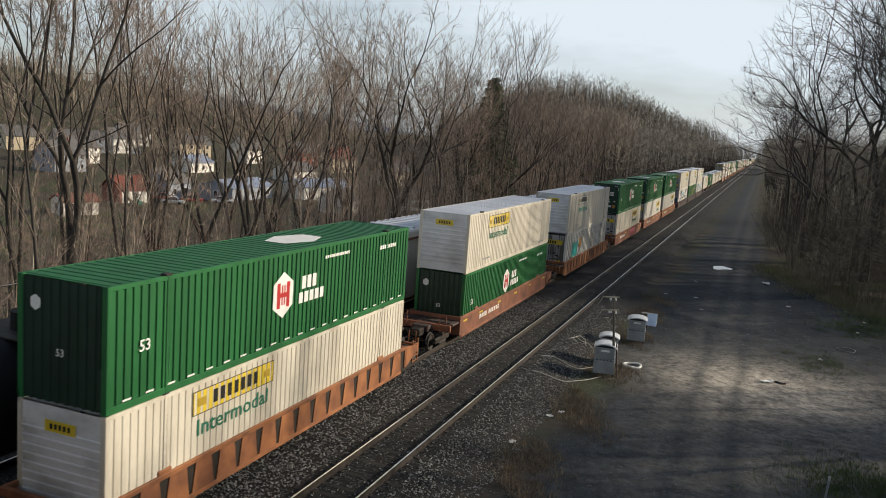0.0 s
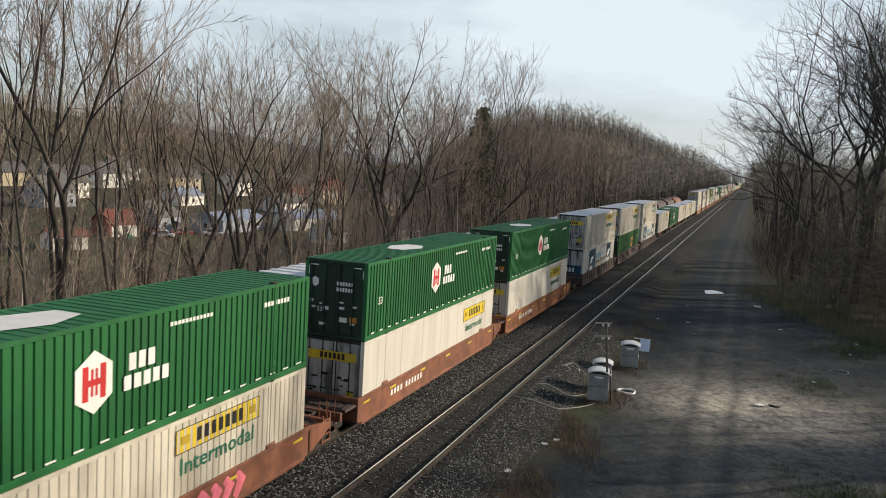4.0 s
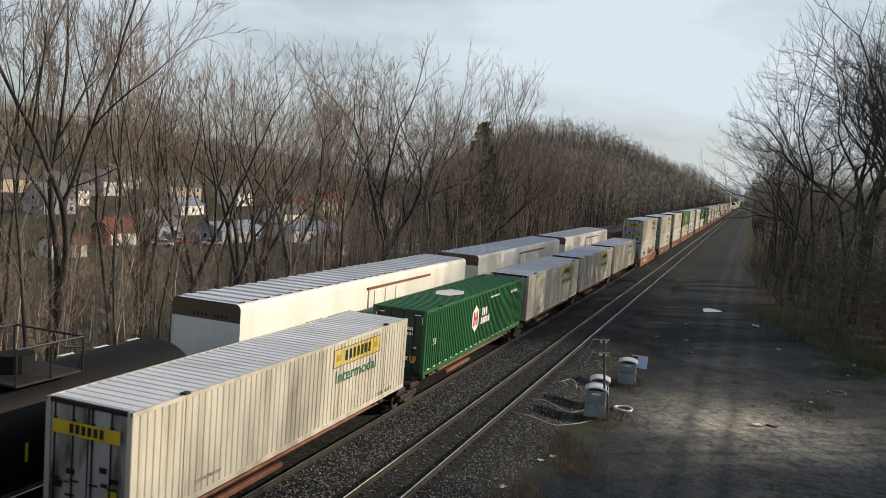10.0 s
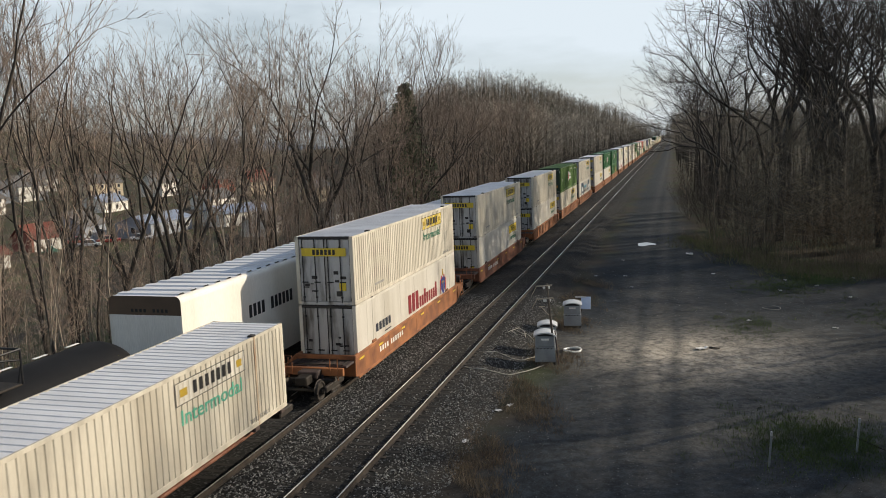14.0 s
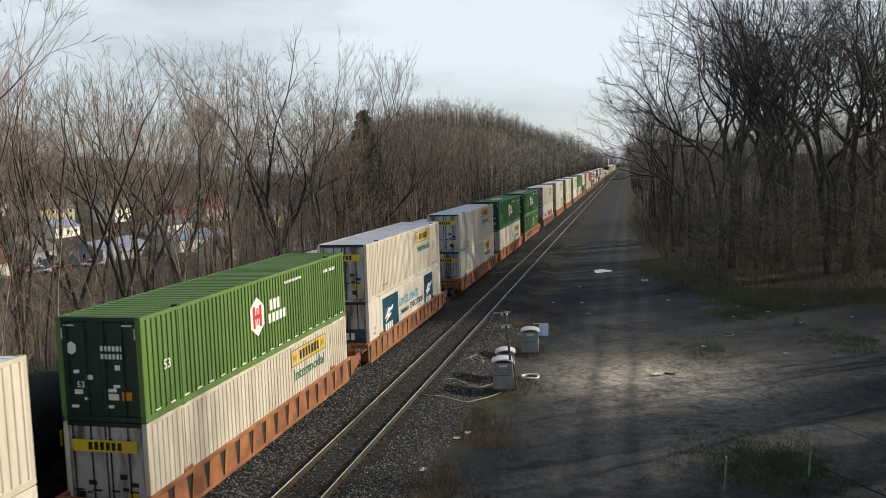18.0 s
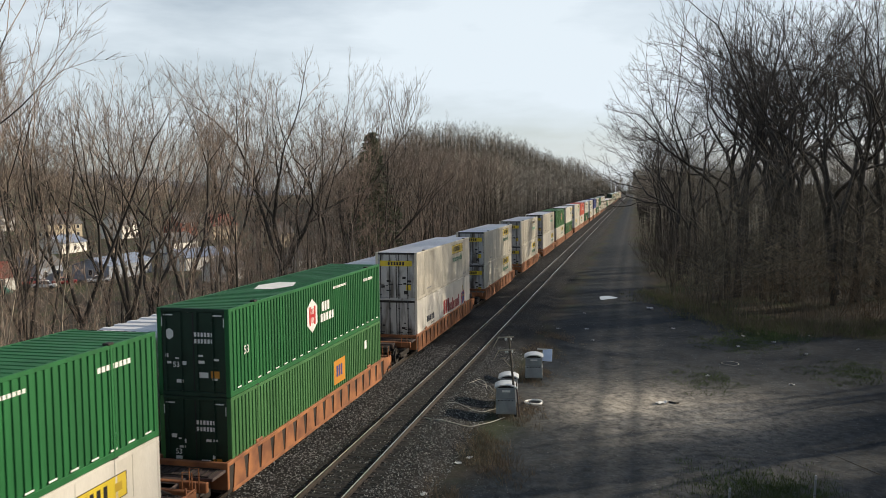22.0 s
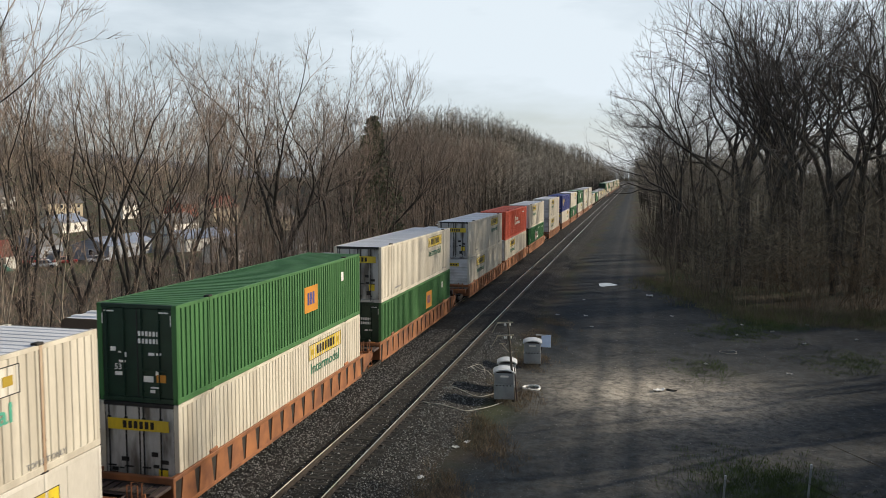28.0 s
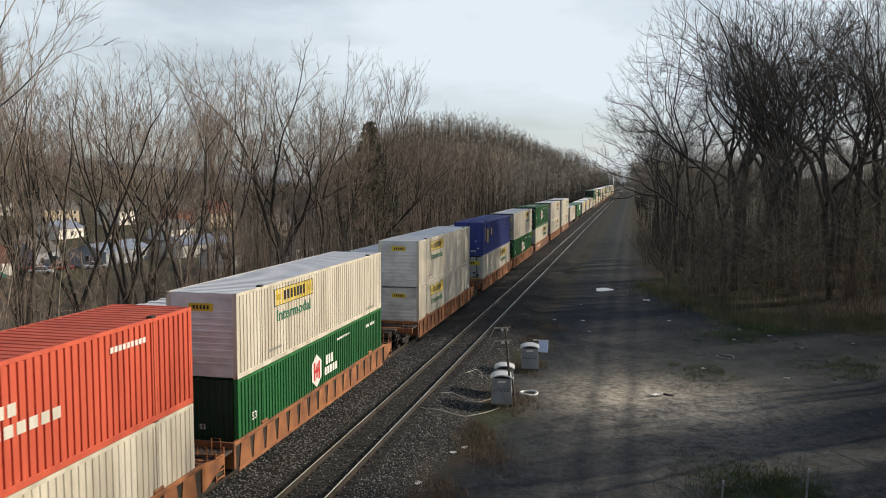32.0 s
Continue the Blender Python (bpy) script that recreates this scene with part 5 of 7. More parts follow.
        for i in range(4):
            mk.box(-0.5 + i * 0.28, Y0 - 0.048, 1.0, -0.32 + i * 0.28, Y0 - 0.043, 1.35, 0.001)
        tagged(part("end_label_bar", mk, "label_white", lab, "white bars"), kind="stuff")
    elif kind in "GLE":
        mk = Mesh()
        for i in range(6):
            mk.box(0.05 + i * 0.12, Y0 - 0.006, 1.98, 0.13 + i * 0.12, Y0 - 0.001, 2.12, 0.001)
            mk.box(0.05 + i * 0.12, Y0 - 0.006, 1.76, 0.13 + i * 0.12, Y0 - 0.001, 1.90, 0.001)
        mk.box(-1.05, Y0 - 0.006, 2.66, -0.72, Y0 - 0.001, 2.70, 0.001).box(0.72, Y0 - 0.006, 2.66, 1.05, Y0 - 0.001, 2.70, 0.001)
        mk.box(-1.13, Y0 - 0.006, 2.3, -1.10, Y0 - 0.001, 2.6, 0.001).box(1.10, Y0 - 0.006, 2.3, 1.13, Y0 - 0.001, 2.6, 0.001)
        tagged(part("end_mark", mk, "label_white", box, "white stencilled marks"), kind="stuff")
        part("lettering", words("53", "label_white", 0.18), "", box, "white lettering", Matrix.Translation((-0.75, Y0 - 0.004, 0.95)) @ END_WORD)
        part("end_plate", Mesh().box(0.62, Y0 + 0.002, 0.62, 0.92, Y0 + 0.012, 0.85, 0.001), "label_orange", box, "orange warning plate")
        part("notice", Mesh().box(0.2, Y0 + 0.002, 0.62, 0.52, Y0 + 0.012, 0.8, 0.001), "label_white", box, "white notice plate")
        if kind in "GL":
            ring = [(-0.85 + 0.17 * math.sin(k * math.pi / 3), Y0 - 0.004, 2.05 + 0.19 * math.cos(k * math.pi / 3)) for k in range(6)]
            part("end_hexagon", Mesh().add(ring, [tuple(range(6))]), "label_white", box, "white hexagon")
    # plain nose at +y, with level ribs
    nose = Mesh()
    if white:
        pr = [(0.05, Y1 - 0.02)]
        for i in range(9):
            pr += [(0.45 + i * 0.22, Y1 - 0.02), (0.47 + i * 0.22, Y1 + 0.004), (0.53 + i * 0.22, Y1 + 0.004), (0.55 + i * 0.22, Y1 - 0.02)]
        pr.append((CH - 0.02, Y1 - 0.02))
        nose.sheet([[(-xw + 0.13, py, pz) for pz, py in pr], [(xw - 0.13, py, pz) for pz, py in pr]])
    else:
        pr = []
        for i in range(9):
            c = -xw + 0.13 + (CW - 0.26) * (i + 0.5) / 9
            pr += [(c - 0.08, Y1 - 0.01), (c - 0.05, Y1 - 0.045), (c + 0.05, Y1 - 0.045), (c + 0.08, Y1 - 0.01)]
        nose = flip(Mesh().sheet([[(px, py, 0.05) for px, py in pr], [(px, py, CH - 0.02) for px, py in pr]]))
        nose.f = [q[::-1] for q in nose.f]
    wall = part("nose_wall", nose, "white_nose" if white else end_m, box)
    if kind in "WD":
        lab = part("end_label", Mesh().box(-0.45, Y1, 2.28, 0.45, Y1 + 0.006, 2.55, 0.001), "yellow", wall, "yellow label")
        mk = Mesh()
        for i in range(5):
            mk.box(-0.3 + i * 0.13, Y1 + 0.006, 2.35, -0.22 + i * 0.13, Y1 + 0.011, 2.48, 0.001)
        tagged(part("end_label_bar", mk, "black_paint", lab, "black bars"), kind="stuff")
    elif kind in "GLR":
        ring = [(0.75 + 0.17 * math.sin(k * math.pi / 3), Y1 + 0.004, 2.3 + 0.19 * math.cos(k * math.pi / 3)) for k in range(6)]
        part("end_hexagon", Mesh().add(ring, [tuple(range(5, -1, -1))]), "label_white", wall, "white hexagon")
        part("lettering", words("53", "label_white", 0.18), "", wall, "white lettering", pose(0.15, Y1 + 0.004, 1.15, 90, 0, 180))
    return box


def build_far_container(kind):
    """The same box with fewer parts, for the tail of the train that stays far off."""
    wall_m, roof_m, end_m, frame_m, ribbed, label = CONTAINER_KINDS[kind]
    box = thing("shipping_container", label, "container", group="containers on the train")
    xw = CW / 2
    wall = corrugated(Y0 + 0.02, Y1 - 0.02, 0.0, CH - 0.03, xw, 0.2, 0.06, 0.03).done("side_wall", wall_m)
    for at in (None, TURN):
        part("side_wall", wall, "", box, at=at)
    part("roof", Mesh().box(-xw + 0.02, Y0, CH - 0.05, xw - 0.02, Y1, CH, 0.01), roof_m, box)
    part("door_end", Mesh().box(-xw + 0.04, Y0, 0.0, xw - 0.04, Y0 + 0.08, CH - 0.05, 0.01), end_m, box)
    part("nose_wall", Mesh().box(-xw + 0.04, Y1 - 0.08, 0.0, xw - 0.04, Y1, CH - 0.05, 0.01), end_m, box)
    part("label_panel", Mesh().box(xw, Y0 + 9.8, 1.4, xw + 0.01, Y0 + 13.5, 2.6, 0.001), "yellow" if kind in "WDT" else "label_white", box, "marked panel")
    return box


MOVERS = []


def send(ob, u, x, z, turned=False):
    """Notes a moving thing: u is where its middle is along the track at the start."""
    MOVERS.append((ob, u, x, z, 180.0 if turned else 0.0))


def load(kind, u_front, z):
    turned = kind.endswith("r")
    k = kind[0]
    far = u_front > 800
    key = (k, turned, far)
    if key not in PROTO:
        PROTO[key] = ob = build_far_container(k) if far else build_container(k, -1 if turned else 1)
    else:
        ob = copy_thing(PROTO[key], Matrix())
    send(ob, u_front + CL / 2, TRAIN_X, z, turned)


# ---- the train's cars ----
def truck(parent, y):
    """A four-wheeled truck under the car's end."""
    t = part("truck", Mesh().box(-1.02, y - 0.9, 0.32, -0.86, y + 0.9, 0.58, 0.04).box(0.86, y - 0.9, 0.32, 1.02, y + 0.9, 0.58, 0.04).box(-1.0, y - 0.2, 0.4, 1.0, y + 0.2, 0.68, 0.04).box(0.84, y - 0.45, 0.18, 1.04, y + 0.45, 0.36, 0.05), "dark_steel", parent, "greasy dark truck frame")
    prof = ((-0.07, 0.0), (-0.07, 0.40), (-0.05, 0.46), (-0.03, 0.46), (-0.02, 0.42), (0.07, 0.40), (0.07, 0.34), (0.03, 0.30), (0.03, 0.12), (0.07, 0.10), (0.07, 0.0))
    wheel = Mesh()
    n = 14
    wheel.sheet([[(px, pr * math.cos(2 * math.pi * k / n), pr * math.sin(2 * math.pi * k / n)) for px, pr in prof] for k in range(n + 1)])
    wheel_d = wheel.done("wheel", "dark_steel")
    axle_d = Mesh().tube([(-0.95, 0, 0), (0.95, 0, 0)], 0.08, 8).done("axle", "dark_steel")
    for dy in (-0.88, 0.88):
        axle = part("axle", axle_d, "", t, at=pose(0, y + dy, 0.42))
    for dy in (-0.88, 0.88):
        part("wheel", wheel_d, "", t, at=pose(0.72, y + dy, 0.42), label="worn steel wheel")
        part("wheel", wheel_d, "", t, at=pose(-0.72, y + dy, 0.42, 0, 0, 180), label="worn steel wheel")


CAR_PROTO = {}
CAR_PAINT = {"o": ("car_orange", "rusty orange"), "b": ("car_brown", "rust-brown"), "d": ("car_dark", "dirty dark brown")}


def build_well_car(kind, paint, graffiti=""):
    """A well car: kind r has upright side ribs with open wedges, p plain side plates."""
    mat, colour = CAR_PAINT[paint]
    ribbed = kind == "r"
    car = thing("well_car", colour + (" well car with ribbed side sills" if ribbed else " well car with plain plate side sills"), "rail car", group="cars of the train")
    half, xo = 8.45, 1.36
    for s in (1, -1):
        at = None if s > 0 else TURN
        part("top_chord", Mesh().box(xo - 0.14, -half, 1.10, xo, half, 1.24, 0.02), mat, car, at=at)
        part("bottom_chord", Mesh().box(xo - 0.10, -half + 0.3, 0.16, xo - 0.01, half - 0.3, 0.30, 0.02), mat, car, at=at)
        # added dark sheet stands for the shade inside the side openings
        shade_sheet = part("inner_wall", Mesh().box(xo - 0.0565, -half, 0.2, xo - 0.0515, half, 1.12, 0.001), "dark_steel", car, "dark sheet standing for shade in the side openings", at=at)
        if s < 0:
            part("side_plate", Mesh().box(xo - 0.07, -half, 0.28, xo - 0.03, half, 1.12, 0.006), mat, car, at=at)
        elif ribbed:
            pitch, n = 1.02, 16
            plate = Mesh()
            a, b_ = pitch / 2 - 0.19, pitch / 2 - 0.06
            pts = [(-a, 1.11), (a, 1.11), (b_, 0.29), (-b_, 0.29)]
            plate.add([(xo - 0.02, p, z) for p, z in pts] + [(xo - 0.05, p, z) for p, z in pts], [(3, 2, 1, 0), (4, 5, 6, 7), (0, 1, 5, 4), (1, 2, 6, 5), (2, 3, 7, 6), (3, 0, 4, 7)])
            rib_d = plate.done("side_panel", mat)
            for i in range(n):
                p = Matrix.Translation((0, (i - (n - 1) / 2) * pitch, 0))
                part("side_panel", rib_d, "", car, at=p if at is None else at @ p)
        else:
            n = 4
            for i in range(n):
                a, b_ = -half + 0.1 + (2 * half - 0.2) * i / n, -half + 0.1 + (2 * half - 0.2) * (i + 1) / n
                part("side_panel", Mesh().box(xo - 0.07, a + 0.006, 0.28, xo - 0.03, b_ - 0.006, 1.12, 0.006), mat, car, at=at)
        if not ribbed and s > 0:
            for yy in (-8.0, -5.6, -2.4, 0.8, 4.0, 7.4):
                part("reflector", Mesh().box(xo - 0.028, yy, 0.92, xo - 0.02, yy + 0.55, 1.0, 0.001), "yellow", car, "yellow reflector strip")
        if graffiti and s > 0:
            blob = Mesh()
            rng = random.Random(3)
            for i in range(7):
                y = 1.0 + i * 0.55
                blob.tube([(0, y, 0.36 + 0.1 * rng.random()), (0, y + 0.3, 0.8), (0, y + 0.05, 1.06)], [0.13, 0.22, 0.13], 4)
            blob.v = [(px * 0.05, py, pz) for px, py, pz in blob.v]
            part("spray_paint", blob, graffiti, car, "spray-painted letters", at=Matrix.Translation((xo - 0.024, 0, 0)))
        if paint != "d" and s > 0 and not ribbed:
            tagged(part("side_mark", bars([(-5.5 + i * 0.32, 0.62, -5.32 + i * 0.32, 0.86) for i in range(4)] + [(-4.0 + i * 0.32, 0.62, -3.82 + i * 0.32, 0.86) for i in range(6)], 0.004), "label_white" if not ribbed else "dark_steel", car, "stencilled marks", at=Matrix.Translation((xo + 0.0 if ribbed else xo - 0.028, 0, 0))), kind="stuff")
        for yy in (-6.1, 6.1) if s > 0 else ():
            part("guide_bracket", Mesh().box(xo - 0.22, yy - 0.25, 1.22, xo - 0.02, yy + 0.25, 1.36, 0.03), mat, car, at=(at or Matrix()) @ Matrix.Translation((0, 0, 0)))
    part("floor", Mesh().box(-1.2, -half, 0.22, 1.2, half, 0.34, 0.02), "dark_steel", car)
    for s in (1, -1):
        at = None if s > 0 else TURN
        part("end_bulkhead", Mesh().box(-1.36, half - 0.06, 0.35, 1.36, half + 0.08, 1.24, 0.02), mat, car, at=at)
        part("end_platform", Mesh().box(-1.3, half + 0.08, 0.94, 1.3, half + 0.95, 1.04, 0.015).box(-0.42, half + 0.95, 0.72, 0.42, half + 1.9, 1.02, 0.03), "car_dark", car, at=at)
        part("side_gusset", Mesh().add([(1.30, half + 0.08, 0.34), (1.30, half + 0.08, 1.22), (1.30, half + 1.25, 1.04), (1.30, half + 1.25, 0.80), (1.36, half + 0.08, 0.34), (1.36, half + 0.08, 1.22), (1.36, half + 1.25, 1.04), (1.36, half + 1.25, 0.80)], [(0, 1, 2, 3), (7, 6, 5, 4), (1, 5, 6, 2), (0, 3, 7, 4), (3, 2, 6, 7)]), mat, car, at=at)
        part("crossbeam", Mesh().box(-1.34, half + 1.25, 0.74, 1.34, half + 1.42, 1.06, 0.02), mat, car, at=at)
        grate = Mesh()
        for k in range(9):
            grate.box(-1.1 + k * 0.26, half + 0.16, 1.045, -1.06 + k * 0.26, half + 0.9, 1.075, 0.004)
        grate.box(-1.14, half + 0.14, 1.05, 1.06, half + 0.18, 1.08, 0.004).box(-1.14, half + 0.86, 1.05, 1.06, half + 0.9, 1.08, 0.004)
        part("grating", grate, "dark_steel", car, "dark walkway grating", at=at)
        hose = Mesh().tube([(-0.5, half + 1.5, 0.8), (-0.55, half + 1.9, 0.5), (-0.45, half + 2.3, 0.42), (-0.3, half + 2.5, 0.6)], 0.04, 6)
        part("air_hose", hose, "black_paint", car, "black rubber air hose", at=at)
        if s > 0:
            part("air_reservoir", Mesh().tube([(0.55, half + 0.35, 1.28), (0.55, half + 0.42, 1.30), (1.15, half + 0.42, 1.30)], [0.02, 0.16, 0.16], 10), "dark_steel", car, at=at)
            wheel = Mesh().tube([(-0.62 + 0.28 * math.cos(q), half + 1.34, 1.62 + 0.28 * math.sin(q)) for q in np.linspace(0, 6.283, 17)], 0.02, 5, cap=False)
            wheel.tube([(-0.9, half + 1.34, 1.62), (-0.34, half + 1.34, 1.62)], 0.014, 4).tube([(-0.62, half + 1.34, 1.34), (-0.62, half + 1.34, 1.9)], 0.014, 4)
            stand = part("brake_stand", Mesh().box(-0.70, half + 1.25, 1.04, -0.54, half + 1.32, 1.7, 0.01), "dark_steel", car, at=at)
            part("brake_wheel", wheel, "dark_steel", stand, "dark spoked brake wheel")
        part("draft_beam", Mesh().box(-0.25, half + 1.4, 0.6, 0.25, half + 2.5, 0.95, 0.04), "dark_steel", car, at=at)
        for xx in (-1.15, 1.15):
            rail = Mesh().tube([(xx, half + 1.5, 0.6), (xx, half + 1.5, 1.55), (xx * 0.72, half + 1.5, 1.55), (xx * 0.72, half + 1.5, 0.8)], 0.022, 6)
            part("handrail", rail, mat, car, at=at)
        ladder = Mesh()
        for i in range(4):
            ladder.box(1.26, half + 0.9, 0.35 + i * 0.24, 1.32, half + 1.4, 0.39 + i * 0.24, 0.008)
        ladder.box(1.26, half + 0.86, 0.3, 1.32, half + 0.92, 1.3, 0.01).box(1.26, half + 1.38, 0.3, 1.32, half + 1.44, 1.3, 0.01)
        part("ladder", ladder, mat, car, at=at)
        truck(car, s * (half + 1.45))
    return car


def build_spine_car():
    car = thing("spine_car", "low dark spine car with cross arms", "rail car", group="cars of the train")
    part("spine", Mesh().box(-0.32, -8.8, 0.70, 0.32, 8.8, 1.08, 0.03), "car_dark", car)
    for y in (-7.8, -6.0, 6.0, 7.8):
        part("cross_arm", Mesh().box(-1.28, y - 0.16, 0.98, 1.28, y + 0.16, 1.14, 0.03), "car_dark", car)
    part("side_pipe", Mesh().tube([(0.95, -6.5, 0.85), (0.95, 6.5, 0.85)], 0.07, 8), "car_brown", car)
    part("side_step", Mesh().box(1.0, -4.5, 0.55, 1.15, -1.0, 0.72, 0.02), "car_brown", car)
    for s in (-1, 1):
        part("end_bolster", Mesh().box(-1.1, s * 8.4 - 0.5, 0.70, 1.1, s * 8.4 + 0.5, 0.95, 0.04), "dark_steel", car)
    truck(car, -8.85)
    return car


def build_far_car(kind):
    """A well car in few parts, for the tail of the train."""
    mat, colour = CAR_PAINT[kind[1]]
    car = thing("well_car", colour + " well car far down the train", "rail car", group="cars of the train")
    side = Mesh().box(1.22, -8.45, 0.2, 1.34, 8.45, 1.22, 0.02).done("side_plate", mat)
    for at in (None, TURN):
        part("side_plate", side, "", car, at=at)
    part("floor", Mesh().box(-1.2, -8.45, 0.22, 1.2, 8.45, 0.34, 0.02), "dark_steel", car)
    part("end_platform", Mesh().box(-1.1, -10.2, 0.5, 1.1, -8.4, 1.0, 0.03), "dark_steel", car)
    part("end_platform", Mesh().box(-1.1, 8.4, 0.5, 1.1, 10.2, 1.0, 0.03), "dark_steel", car)
    return car


def car_for(kind, u_front):
    if u_front > 800 and kind != "s":
        kind = kind[:2] + "far"
        if kind not in CAR_PROTO:
            CAR_PROTO[kind] = build_far_car(kind)
            send(CAR_PROTO[kind], u_front + CL / 2, TRAIN_X, 0.0)
            return
    if kind not in CAR_PROTO:
        if kind == "s":
            CAR_PROTO[kind] = ob = build_spine_car()
        else:
            CAR_PROTO[kind] = ob = build_well_car(kind[0], kind[1], "pink" if kind.endswith("g") else "")
    else:
        ob = copy_thing(CAR_PROTO[kind], Matrix())
    send(ob, u_front + CL / 2, TRAIN_X, 0.0)


# place of each unit's front at the start; upper and lower container (r: turned about); car
UNITS = [(-7.5, "W", "W", "ro"), (13.7, "Gr", "Wr", "ro"), (37.2, "Wr", "Gr", "pb"), (59.3, "Dr", "X", "ro"), (81.6, "G", "W", "pbg"), (102.0, "G", "S", "pb"), (121.3, "G", "T", "po"),
         (144.4, "W", "K", "rd"), (164.0, "W", "E", "rd"), (183.1, "D", "Kr", "rd"), (203.7, "W", "", "s"), (222.0, "G", "", "s"), (239.7, "W", "", "s"), (257.2, "W", "", "s"), (274.9, "D", "", "s"),
         (297.7, "W", "C", "po"), (320.5, "W", "T", "pb"), (343.3, "W", "S", "ro"), (363.7, "L", "W", "ro"), (383.3, "W", "K", "ro"), (406.7, "W", "T", "ro"), (426.8, "G", "S", "ro"), (447.1, "G", "E", "ro"),
         (470.7, "W", "C", "ro"), (494.0, "W", "W", "ro"), (517.6, "D", "W", "ro"), (541.0, "D", "S", "ro"), (560.7, "E", "W", "ro"), (580.3, "W", "E", "ro"), (603.5, "W", "Wr", "ro"), (622.0, "Rr", "Wr", "ro"),
         (641.0, "Wr", "Gr", "ro"), (665.0, "Wr", "Wr", "ro"), (687.3, "B", "W", "ro"), (706.7, "W", "G", "ro"), (727.5, "G", "W", "pb")]
rng_far = random.Random(21)
FAR_LOADS = ["WW", "DW", "W-", "G-", "D-", "W-", "W-", "GW", "WW", "GT", "WD", "WG", "WW", "GW", "DW", "WW", "GW", "WW", "DG", "WW", "WW"]
for i, two in enumerate(FAR_LOADS):
    UNITS.append((748.5 + 20.6 * i, two[0], two[1].replace("-", ""), "s" if two[1] == "-" else rng_far.choice(["ro", "pb", "rd"])))

for u, upper, lower, car in UNITS:
    car_for(car, u)
    if lower:
        load(lower, u, 0.35)
        load(upper, u, 3.27)
    else:
        load(upper, u, 1.15)


# ---- the keys of all that moves ----
TRAVEL = [(0, 0.0), (3, 56.2), (6, 112.8), (9, 169.6), (12, 227.3), (15, 285.7), (18, 344.3), (21, 403.3), (24, 462.1), (27, 520.3), (30, 578.2), (32, 616.1)]


def motions():
    for ob, u, x, z, turn in MOVERS:
        walk(ob, [(t, pose(x, u - s, z, 0, 0, turn)) for t, s in TRAVEL])


